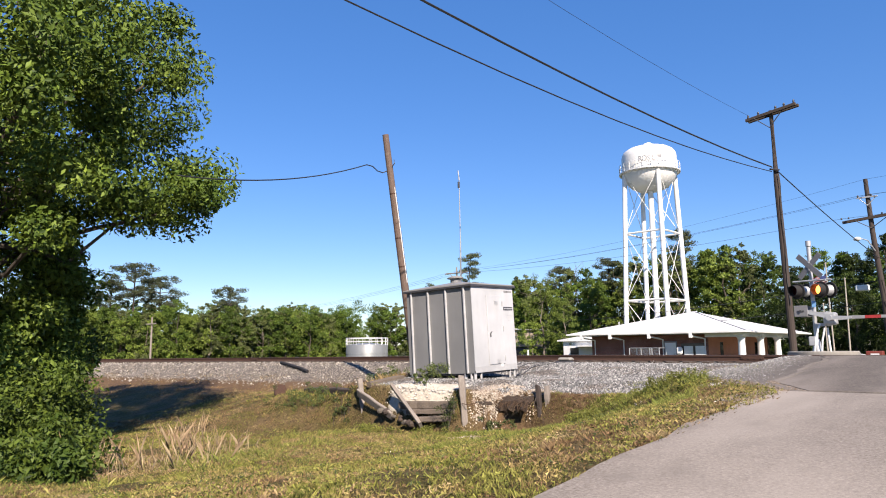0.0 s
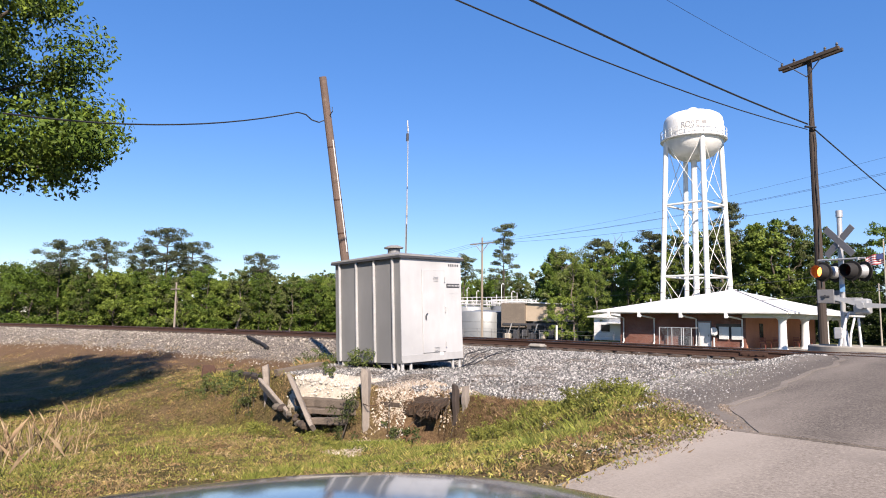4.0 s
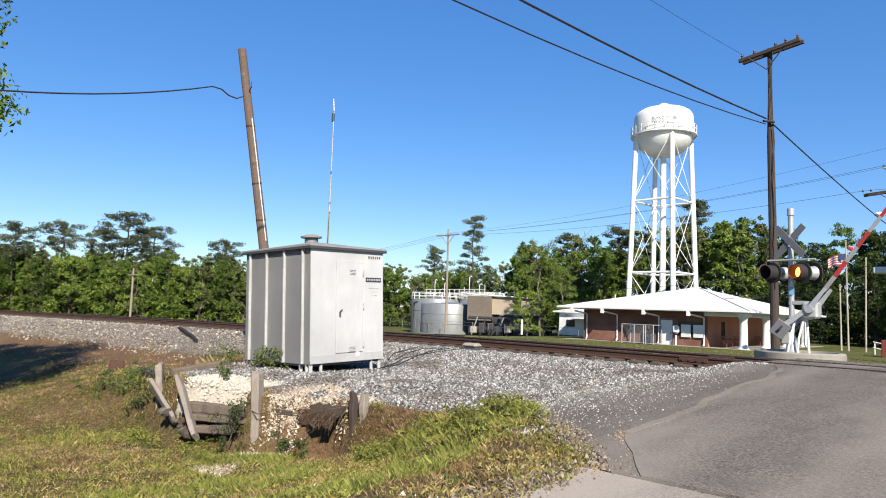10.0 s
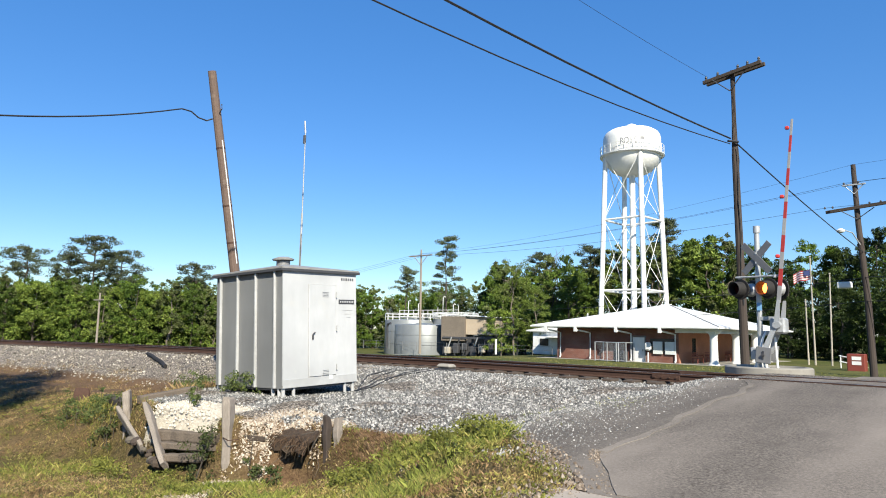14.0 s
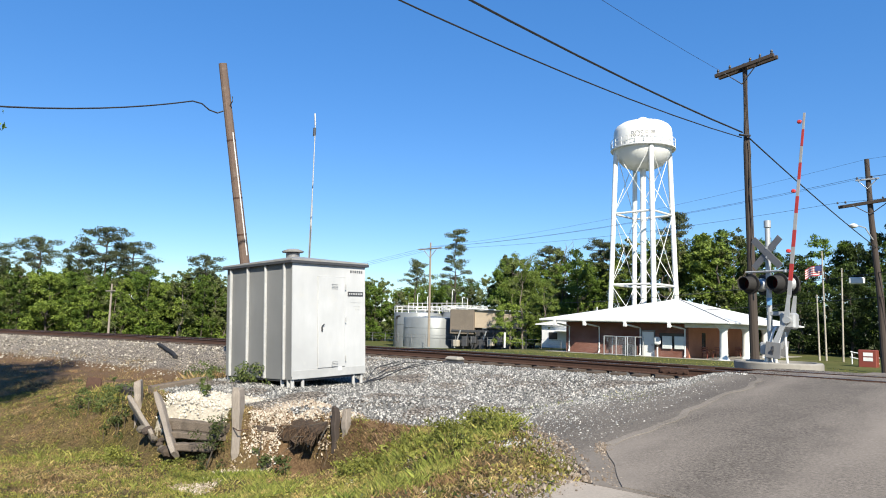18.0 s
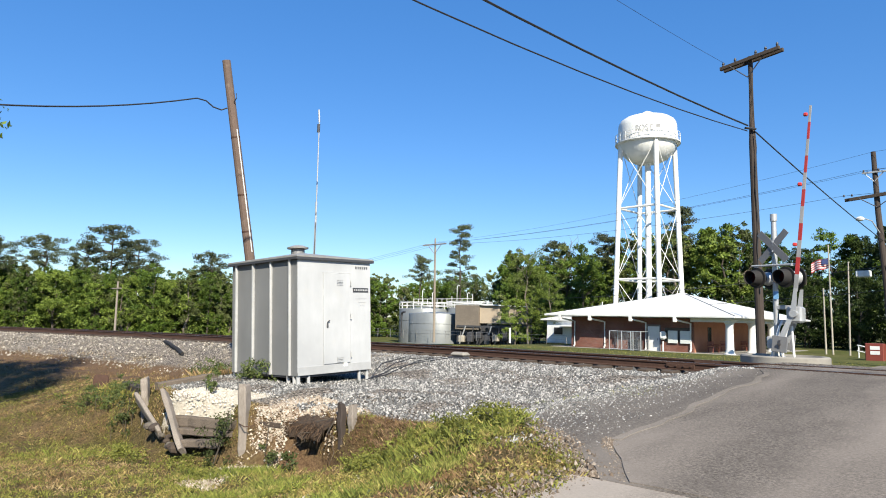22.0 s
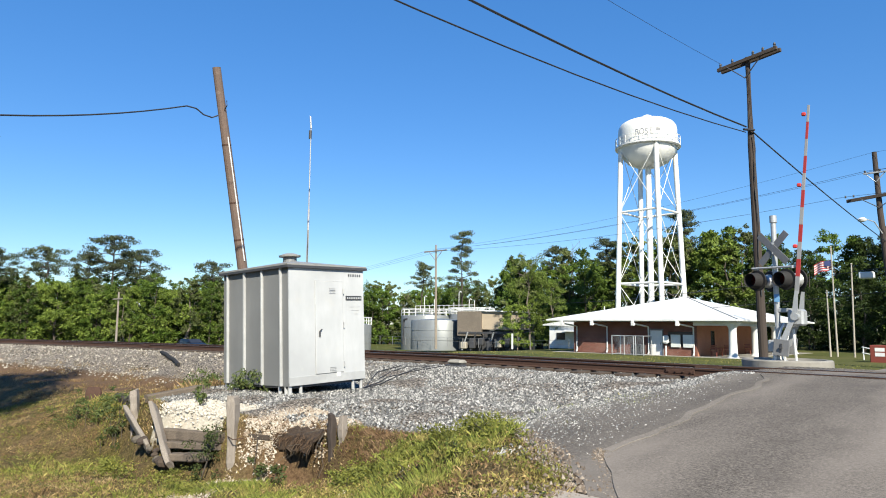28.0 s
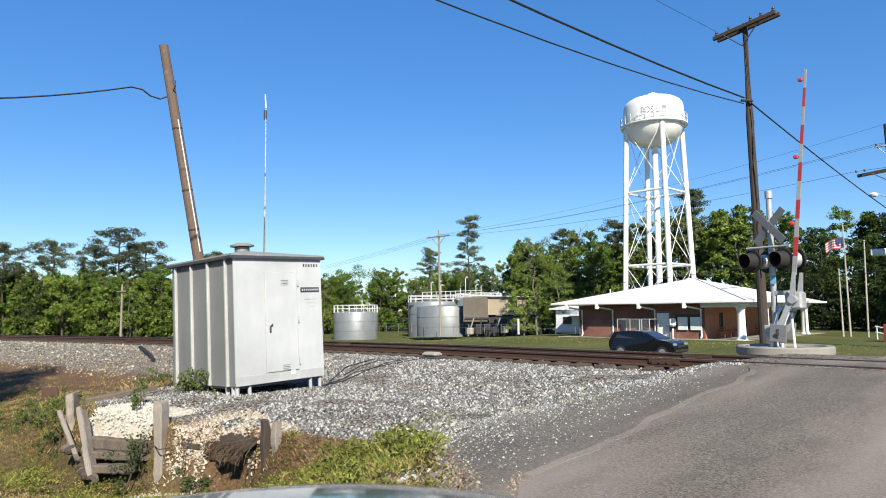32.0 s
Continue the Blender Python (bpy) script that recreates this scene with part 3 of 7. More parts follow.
def strip(left, right, ys, thick, zf, step_x=6):
    """A road slab following the slope: left and right edges as functions of y."""
    s = Mesh()
    rows = []
    for y in ys:
        a, b = left(y), right(y)
        rows.append([(a + (b - a) * i / step_x, y, float(zf(y))) for i in range(step_x + 1)])
    n = step_x + 1
    vs = [p for r in rows for p in r]
    fs = [(i * n + k, i * n + k + 1, i * n + n + k + 1, i * n + n + k) for i in range(len(rows) - 1) for k in range(step_x)]
    s.add(vs, fs)
    for k, flip in ((0, False), (step_x, True)):
        e = [r[k] for r in rows]
        vs = e + [(p[0], p[1], p[2] - thick) for p in e]
        m = len(e)
        s.add(vs, [((i, i + 1, m + i + 1, m + i) if flip else (i + 1, i, m + i, m + i + 1)) for i in range(m - 1)])
    for r in (rows[0], rows[-1]):
        s.add(list(r) + [(p[0], p[1], p[2] - thick) for p in r], [(i, i + 1, n + i + 1, n + i) for i in range(step_x)])
    return s


def build_roads():
    def edge(x0, amp, key):
        def f(y):
            return x0(y) + amp * noise.noise((y * 1.3, key, 0.5))
        return f
    left = edge(lambda y: float(np.interp(y, [-40, 6, 10.3, 10.6], [-2.9, -2.95, -3.15, -3.2])), 0.12, 3.0)
    right = edge(lambda y: 3.3, 0.05, 8.0)
    solo("road", strip(left, right, np.arange(-59.79, 10.62, 0.4), 0.12, road_z), CONCRETE, "worn pale concrete road climbing to the crossing", "road", kind="structure")
    left2 = edge(lambda y: float(np.interp(y, [10.6, 11.0, 11.6, 12.1, 13, 15, 18.9], [-2.9, -3.15, -3.8, -4.6, -5.0, -4.9, -4.9])), 0.3, 5.0)
    solo("road_apron", strip(left2, right, np.arange(10.61, 19.3, 0.3), 0.12, lambda y: road_z(y) + 0.004), OLD_ASPHALT, "old dark asphalt ramp with loose stones", "road", kind="structure")
    left3 = edge(lambda y: float(np.interp(y, [10.6, 11.0, 11.9, 12.7, 13.7, 15.3, 16.7, 18.2, 19.2], [-2.7, -3.05, -3.5, -3.6, -3.7, -3.8, -3.95, -4.2, -4.45])), 0.12, 9.0)
    solo("road_overlay", strip(left3, edge(lambda y: 3.28, 0.03, 8.0), np.arange(10.66, 19.3, 0.2), 0.03, lambda y: road_z(y) + 0.012), ASPHALT, "paler asphalt layer laid over the old ramp", "road", kind="structure")
    solo("worn_edge", strip(lambda y: left3(y) - 0.02, lambda y: left3(y) + 0.07 + 0.05 * noise.noise((y * 2.1, 7.0, 0.2)), np.arange(11.9, 18.6, 0.2), 0.03, lambda y: road_z(y) + 0.018, 2), PALE_EDGE, "pale worn edge of the upper asphalt layer", "road", kind="structure")
    mid = edge(lambda y: -4.4, 0.05, 2.0)
    solo("crossing_panel", strip(mid, right, np.arange(20.25, 21.5, 0.3), 0.1, lambda y: 0.885), ASPHALT, "asphalt infill between the rails of the crossing", "road", kind="structure")
    solo("road_beyond", strip(edge(lambda y: -3.3, 0.06, 6.0), right, np.arange(21.75, 140, 1.5), 0.12, lambda y: road_z(y) + 0.01), ASPHALT, "grey asphalt road running on beyond the rails", "road", kind="structure")
    side = Mesh()
    for x0, x1 in [(-220 + 8 * i, -212 + 8 * i) for i in range(28)]:
        ya = [float(rail_y(x) * 0 + 43.5) for x in (x0, x1)]
        za = [float(ground_z(np.array([x]), np.array([43.5]))[0]) + 0.05 for x in (x0, x1)]
        side.add([(x0, ya[0] - 3, za[0]), (x1, ya[1] - 3, za[1]), (x1, ya[1] + 3, za[1] - 0.1), (x0, ya[0] + 3, za[0] - 0.1)], [(0, 1, 2, 3)])
    solo("side_road", side, ASPHALT, "grey road running along the far side of the rails", "road", kind="structure")


# ---- railway ----
def build_track():
    xs = list(np.arange(-150, 40, 1.0))

    def rail(off, name):
        t = thing(name, "long rusty steel rail with a worn bright top", "rail", group="rails of the track")
        prof = [(-0.07, -0.165), (0.07, -0.165), (0.07, -0.15), (0.012, -0.13), (0.012, -0.045), (0.036, -0.035), (0.036, -0.004), (-0.036, -0.004), (-0.036, -0.035), (-0.012, -0.045), (-0.012, -0.13), (-0.07, -0.15)]
        body, top = Mesh(), Mesh()
        n = len(prof)
        vs = []
        for x in xs:
            y, z = float(rail_y(x)) + off, float(rail_z(x))
            vs += [(x, y + a, z + b) for a, b in prof]
        body.add(vs, [(i * n + k, i * n + n + k, i * n + n + (k + 1) % n, i * n + (k + 1) % n) for i in range(len(xs) - 1) for k in range(n)])
        vs = []
        for x in xs:
            y, z = float(rail_y(x)) + off, float(rail_z(x))
            vs += [(x, y - 0.034, z), (x, y + 0.034, z)]
        top.add(vs, [(2 * i, 2 * i + 2, 2 * i + 3, 2 * i + 1) for i in range(len(xs) - 1)])
        part("rail_body", body, RUST, t)
        part("rail_head", top, RAIL_TOP, t, "polished top of the rail")
        bars = [(-18.2, 0), (-6.4, 0), (-30.1, 0)]
        for bx, _ in bars:
            y, z = float(rail_y(bx)) + off, float(rail_z(bx))
            b = Mesh().box((bx, y - 0.035, z - 0.085), (0.62, 0.03, 0.09), None, 0.008)
            for i in range(4):
                b.tube((bx - 0.24 + 0.16 * i, y - 0.075, z - 0.085), (bx - 0.24 + 0.16 * i, y - 0.04, z - 0.085), 0.018, seg=6)
            part("joint_bar", b, RUST, t, "bolted rail joint")

    rail(0.0, "rail")
    rail(1.5, "rail")
    tie = Mesh().box((0, 0, 0), (0.23, 2.6, 0.18), None, 0.015)
    me = tie.data("sleeper", TIE_WOOD)
    bed = thing("track_bed", "row of tarred timber ties under the rails", "railway ties")
    bed["kind"] = "structure"
    rnd = random.Random(7)
    x, made = -58.0, 0
    while x < 8:
        if not (-4.6 < x < 3.4):
            ob = new("sleeper", me)
            ob.parent = bed
            ob.matrix_basis = pose(x, float(rail_y(x)) + 0.75 + rnd.uniform(-0.05, 0.05), float(rail_z(x)) - 0.262, 0, 0, rnd.uniform(-1.5, 1.5) + math.degrees(math.atan(2 * max(0, -13 - x) / 330)))
        x += 0.52
    box_ = thing("switch_cover", "small pale concrete cover lying by the rail", "cover")
    part("lid", Mesh().box((-12.12, 19.5, 0.78), (0.5, 0.3, 0.12), pose(0, 0, 0), 0.05), CONC, box_)
    part("base", Mesh().box((-12.12, 19.5, 0.64), (0.6, 0.34, 0.16), None, 0.02), DARK_PAINT, box_)
    cables = thing("ground_cable", "black signal cables lying on the gravel", "cable")
    for pts in (((-11.5, 15.75), (-11.75, 16.5), (-12.2, 17.5), (-12.45, 18.3), (-12.5, 19.2)),
                ((-11.6, 15.9), (-12.0, 16.7), (-12.3, 17.2), (-12.25, 18.0), (-12.15, 18.9), (-12.2, 19.4)),
                ((-12.35, 17.0), (-12.8, 17.8), (-12.95, 18.5), (-12.6, 19.0)),
                ((-11.75, 16.1), (-12.5, 16.9), (-13.1, 17.6), (-13.3, 18.6))):
        part("strand", Mesh().path([(a, b, float(ground_z(a, b)) + 0.035) for a, b in pts], 0.011), WIRE, cables)
    pipe = thing("drain_pipe", "black flexible pipe lying down the ballast", "pipe")
    z = lambda a, b: float(ground_z(np.array([a]), np.array([b]))[0]) + 0.1
    part("hose", Mesh().path([(a, b, z(a, b)) for a, b in ((-26.2, 18.1), (-25.5, 17.95), (-24.7, 17.75), (-24.0, 17.6), (-23.3, 17.4))], 0.065, 8), BLACK, pipe)


# ---- signal hut ----
HUT = pose(-12.63, 14.81, 0.508, 1.8, -1.8, 1.5)
HX, HY, HH = 2.34, 1.92, 2.34


def build_hut():
    t = thing("signal_hut", "tilted grey and white metal signal hut on short legs", "shed", HUT)
    x, y = HX / 2, HY / 2
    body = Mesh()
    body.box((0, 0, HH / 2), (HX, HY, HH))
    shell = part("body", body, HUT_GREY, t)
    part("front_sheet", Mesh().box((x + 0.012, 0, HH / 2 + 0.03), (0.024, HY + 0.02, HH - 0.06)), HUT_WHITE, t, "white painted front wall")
    part("plinth", Mesh().box((x + 0.028, 0, 0.09), (0.012, HY + 0.02, 0.17), None, 0.004), RIB, t, "unpainted metal skirting")
    for i in range(4):
        px = -x + 0.2 + i * (HX - 0.42) / 3.0
        part("rib", Mesh().box((px, -y - 0.028, HH / 2), (0.05, 0.056, HH), None, 0.008), RIB, t)
        part("rib", Mesh().box((px, y + 0.028, HH / 2), (0.05, 0.056, HH), None, 0.008), RIB, t)
    for i in range(3):
        part("rib", Mesh().box((-x - 0.028, -y + 0.3 + i * 0.58, HH / 2), (0.056, 0.05, HH), None, 0.008), RIB, t)
    o = 0.07
    roof = Mesh()
    lo = [(-x - o, -y - o, HH), (x + o, -y - o, HH), (x + o, y + o, HH), (-x - o, y + o, HH)]
    roof.add([(*p[:2], HH + 0.012) for p in lo] + [(*p[:2], HH + 0.045) for p in lo] + [(-0.12, -0.1, HH + 0.22), (0.12, -0.1, HH + 0.22), (0.12, 0.1, HH + 0.22), (-0.12, 0.1, HH + 0.22)],
             [(3, 2, 1, 0), (0, 1, 5, 4), (1, 2, 6, 5), (2, 3, 7, 6), (3, 0, 4, 7), (4, 5, 9, 8), (5, 6, 10, 9), (6, 7, 11, 10), (7, 4, 8, 11), (8, 9, 10, 11)])
    rf = part("roof", roof, HUT_ROOF, t, "low pyramid roof of grey sheet")
    trim = Mesh()
    for a, b in ((0, 1), (1, 2), (2, 3), (3, 0)):
        c = [(lo[a][k] + lo[b][k]) / 2 for k in range(3)]
        d = abs(lo[a][0] - lo[b][0]) or 0.02, abs(lo[a][1] - lo[b][1]) or 0.02
        trim.box((c[0], c[1], HH - 0.012), (d[0] + 0.01, d[1] + 0.01, 0.05))
    part("drip_edge", trim, DARK_PAINT, t, "dark drip edge under the roof")
    vent = Mesh().lathe((-0.1, 0.0, HH + 0.18), [(0.15, 0), (0.15, 0.13), (0.14, 0.14)], 16)
    part("vent_pipe", vent, GREY_PLATE, t, "dull metal roof vent")
    part("vent_cap", Mesh().lathe((-0.1, 0.0, HH + 0.33), [(0.23, 0), (0.24, 0.03), (0.12, 0.075), (0.02, 0.085)], 18), HUT_ROOF, t)
    # door on the white front
    d = part("door", Mesh().box((x + 0.034, 0.02, 1.12), (0.022, 0.70, 1.86), None, 0.006), HUT_WHITE, t, "white metal door")
    part("seam", Mesh().box((x + 0.032, -0.337, 1.12), (0.012, 0.012, 1.88)), RIB, d)
    part("seam", Mesh().box((x + 0.032, 0.377, 1.12), (0.012, 0.012, 1.88)), RIB, d)
    part("seam", Mesh().box((x + 0.032, 0.02, 2.057), (0.012, 0.73, 0.010)), RIB, d)
    h = Mesh().box((x + 0.06, -0.25, 0.98), (0.03, 0.035, 0.10), None, 0.008)
    h.tube((x + 0.05, -0.25, 1.03), (x + 0.085, -0.21, 1.08), 0.012, seg=8)
    part("handle", h, DARK_PAINT, d, "dark door handle")
    for z in (1.86, 0.26):
        lou = Mesh()
        for k in range(4):
            lou.box((x + 0.05, 0.09, z - 0.045 + 0.03 * k), (0.014, 0.16, 0.012))
        part("louvre", lou, RIB, d)
    for z in (0.35, 1.15, 1.85):
        part("hinge", Mesh().tube((x + 0.05, 0.395, z - 0.06), (x + 0.05, 0.395, z + 0.06), 0.014, seg=8), RIB, d)
    # lettering: unreadable number in bars, dark plate
    for k in range(6):
        part("number_bar", Mesh().box((x + 0.027, 0.56 + 0.062 * k, 2.19), (0.006, 0.026 if k % 2 else 0.034, 0.055)), DARK_PAINT, t)
    pl = part("name_plate", Mesh().box((x + 0.030, 0.685, 1.71), (0.012, 0.44, 0.095), None, 0.004), DARK_PAINT, t, "black plate with pale lettering")
    for k in range(8):
        part("letter_bar", Mesh().box((x + 0.038, 0.51 + 0.05 * k, 1.71), (0.004, 0.03, 0.036)), RIB, pl)
    for k in range(3):
        part("notice_bar", Mesh().box((x + 0.027, 0.70 + 0.02 * k, 1.53 - 0.075 * k), (0.004, 0.30 - 0.09 * k, 0.012)), RIB, t)
    part("patch", Mesh().box((x + 0.037, 0.24, 0.17), (0.006, 0.10, 0.11)), WHITE, t)
    for lx in (-x + 0.06, -x + 0.22, x - 0.36, x - 0.16, x - 0.04):
        part("leg", Mesh().tube((lx, -y + 0.05, -0.24), (lx, -y + 0.05, 0), 0.04, seg=10).tube((lx, -y + 0.05, -0.25), (lx, -y + 0.05, -0.22), 0.07, seg=10), RIB, t)
    for lx, ly in ((x - 0.04, -y + 0.3), (x - 0.04, y - 0.28), (x - 0.04, y - 0.06), (-x + 0.1, y - 0.1)):
        part("leg", Mesh().tube((lx, ly, -0.2), (lx, ly, 0), 0.035, seg=10), RIB, t)
    part("floor_frame", Mesh().box((0, 0, -0.02), (HX - 0.04, HY - 0.04, 0.04)), DARK_PAINT, t)
    part("cable_box", Mesh().box((-0.3, -0.06, HH + 0.16), (0.14, 0.12, 0.06), None, 0.01), DARK_PAINT, t)


def build_antenna():
    t = thing("antenna_mast", "thin grey aerial mast behind the hut", "antenna")
    bx, by = -13.26, 15.5
    part("lower_pole", Mesh().tube((bx, by, 0.3), (bx, by, 4.4), 0.025, seg=8), SILVER, t)
    part("upper_pole", Mesh().tube((bx, by, 4.4), (bx - 0.02, by, 6.35), 0.016, 0.012, seg=8), SILVER, t)
    part("whip", Mesh().tube((bx - 0.02, by, 6.35), (bx - 0.06, by, 6.66), 0.022, 0.018, seg=8), SILVER, t)
    part("clamp", Mesh().tube((bx - 0.04, by, 6.1), (bx - 0.04, by, 6.3), 0.035, seg=8), DARK_PAINT, t)
    part("coax", Mesh().path([(bx + 0.03, by - 0.02, 0.4 + 0.5 * k) for k in range(8)], 0.008, 5), WIRE, t)


def build_lean_pole():
    t = thing("leaning_pole", "leaning brown timber pole with an old service wire", "utility pole")
    base, top = Vector((-15.15, 15.53, 0.1)), Vector((-14.89, 13.87, 7.79))
    pts = [base.lerp(top, k / 8) for k in range(9)]
    part("shaft", Mesh().path(pts, 0.135, 12, 0.098), POLE_BROWN, t)
    ax = (top - base).normalized()
    for s in (2.4, 3.7, 4.6, 6.0):
        p = base + ax * s
        part("strap", Mesh().tube(p, p + ax * 0.04, 0.139 - 0.0047 * s, seg=12), RUST, t)
    p = base + ax * 6.85
    part("hook", Mesh().path([p + Vector((0.12, 0, 0)), p + Vector((0.22, 0, 0.08)), p + Vector((0.2, 0, 0.2))], 0.015), DARK_PAINT, t)
    q = base + ax * 6.2
    part("conduit", Mesh().tube(base + ax * 3.2 + Vector((0.13, 0, 0)), q + Vector((0.11, 0, 0)), 0.014, seg=6), WHITE, t, "pale conduit down the pole")
    w = thing("service_wire", "sagging black service wire off the leaning pole", "cable")
    a = base + ax * 6.72 + Vector((-0.05, -0.1, 0))
    s = Vector((-15.10, 13.29, 6.745))
    loop = [a, a + Vector((-0.05, -0.12, -0.07)), a + Vector((-0.08, -0.32, -0.04)), a + Vector((-0.10, -0.5, 0.07)), s]
    end = Vector((-11.91, -1.5, 5.45))
    for k in range(1, 13):
        u = 0.45 * k / 12
        loop.append(s.lerp(end, u) + Vector((0, 0, -5.18 * u * (1 - u))))
    part("strand", Mesh().path(loop, 0.017, 6), WIRE, w)


# ---- rotten timber wall ----
def build_timbers():
    def plank(name, p, q, w, th, mtl, label, roll=0.0):
        p, q = Vector(p), Vector(q)
        rot = (q - p).to_track_quat("Z", "Y").to_matrix().to_4x4() @ Matrix.Rotation(radians(roll), 4, "Z")
        n = (q - p).length
        s = Mesh()
        rnd = random.Random(int(abs(p.x) * 100))
        secs = 9
        vs, fs = [], []
        for k in range(secs + 1):
            u = k / secs
            sx = w / 2 * (1 - 0.16 * rnd.random()) * (0.9 if k in (0, secs) else 1)
            sy = th / 2 * (1 - 0.22 * rnd.random()) * (0.85 if k in (0, secs) else 1)
            ring = [(-sx, -sy * 0.7), (-sx * 0.8, -sy), (sx * 0.8, -sy), (sx, -sy * 0.7), (sx, sy * 0.7), (sx * 0.8, sy), (-sx * 0.8, sy), (-sx, sy * 0.7)]
            off = rnd.uniform(-0.012, 0.012)
            vs += [(a + off, b, n * u + (rnd.uniform(-0.03, 0.03) if k == secs else 0)) for a, b in ring]
        fs = [(k * 8 + i, k * 8 + (i + 1) % 8, k * 8 + 8 + (i + 1) % 8, k * 8 + 8 + i) for k in range(secs) for i in range(8)]
        fs += [tuple(range(7, -1, -1)), tuple(range(secs * 8, secs * 8 + 8))]
        s.add(vs, fs, Matrix.Translation(p) @ rot)
        return solo(name, s, mtl, label, "timber", "timbers of the rotten wall")

    plank("fence_post", (-13.60, 11.97, -0.75), (-13.78, 11.93, 0.41), 0.24, 0.16, GREY_WOOD, "silvered square timber post standing in weeds", 40)
    plank("slanting_plank", (-12.15, 11.55, -0.44), (-13.62, 11.72, 0.08), 0.24, 0.09, GREY_WOOD, "silvered plank slumped against the old wall", 70)
    plank("slanting_plank", (-11.10, 11.44, -0.56), (-12.24, 11.62, 0.29), 0.23, 0.10, GREY_WOOD, "split silvered plank leaning outwards", 50)
    plank("fence_post", (-10.30, 12.11, -0.62), (-10.44, 12.13, 0.52), 0.24, 0.16, GREY_WOOD, "tall silvered post with a wire round it", 40)
    plank("post_stump", (-8.76, 12.88, -0.5), (-8.84, 12.9, 0.33), 0.12, 0.11, POLE_GREY, "dark rotten post stump by the gravel", 20)
    plank("post_stump", (-8.60, 12.96, -0.5), (-8.64, 12.96, 0.30), 0.13, 0.12, GREY_WOOD, "dark rotten post stump by the gravel", 10)
    plank("rail_beam", (-13.62, 12.10, 0.24), (-13.68, 13.42, 0.38), 0.17, 0.18, LAID_WOOD, "dark beam lying behind the posts")
    plank("wall_beam", (-11.95, 11.62, -0.17), (-10.55, 12.02, -0.13), 0.15, 0.20, LAID_WOOD, "grey split beam holding back the rubble")
    plank("wall_beam", (-11.65, 11.56, -0.31), (-10.55, 11.98, -0.27), 0.17, 0.12, LAID_WOOD, "old tarred beam holding back the rubble")
    plank("wall_beam", (-11.3, 11.5, -0.46), (-10.6, 11.86, -0.42), 0.18, 0.15, LAID_WOOD, "old beam at the foot of the rubble")
    plank("wall_beam", (-10.35, 12.2, -0.09), (-9.75, 12.42, -0.08), 0.09, 0.10, TIE_WOOD, "old tarred beam holding back the gravel")
    plank("wall_beam", (-10.0, 12.86, -0.12), (-8.85, 13.0, -0.10), 0.16, 0.22, TIE_WOOD, "black beam over the washed-out hollow")
    for k in range(4):
        plank("wall_beam", (-18.1 + 0.1 * k, 13.15 + 0.03 * k, -0.72 + 0.205 * k), (-14.2 - 0.1 * k, 12.2 + 0.03 * k, -0.62 + 0.215 * k), 0.19, 0.20, TIE_WOOD, "dark tarred beam of the old wall behind weeds", 8)
    plank("standing_sheet", (-18.9, 13.0, -0.9), (-19.0, 13.1, 0.02), 0.42, 0.14, RUST, "rusty brown sheet standing by the old wall", 30)
    rnd = random.Random(12)
    for k in range(9):
        rx, ry, sz = -12.5 + 0.14 * k + rnd.uniform(-0.05, 0.05), 11.5 + rnd.uniform(-0.12, 0.08), rnd.uniform(0.07, 0.16)
        rock = Mesh().box((0, 0, 0), (sz * 1.5, sz * 1.1, sz), pose(rx, ry, -0.30 - 0.035 * k + rnd.uniform(-0.04, 0.04), rnd.uniform(-30, 30), rnd.uniform(-30, 30), rnd.uniform(0, 180)), sz * 0.3)
        solo("stone", rock, (DARK_STONE, POLE_GREY, TIE_WOOD)[k % 3], "broken stone wedged under the slumped planks", "stone", "stones under the planks")
    tw = thing("tie_wire", "rusty wire wound round the post", "wire")
    part("strand", Mesh().path([(-10.32, 12.0, -0.08), (-10.12, 11.97, -0.1), (-10.02, 12.1, -0.08)], 0.008), RUST, tw)


# ---- crossing signal and gate ----
MAST = Vector((-5.67, 24.2, 0.0))
PIVOT = Vector((-5.20, 24.0, 2.02))
FACE = 20.0          # turn of the signal heads about z


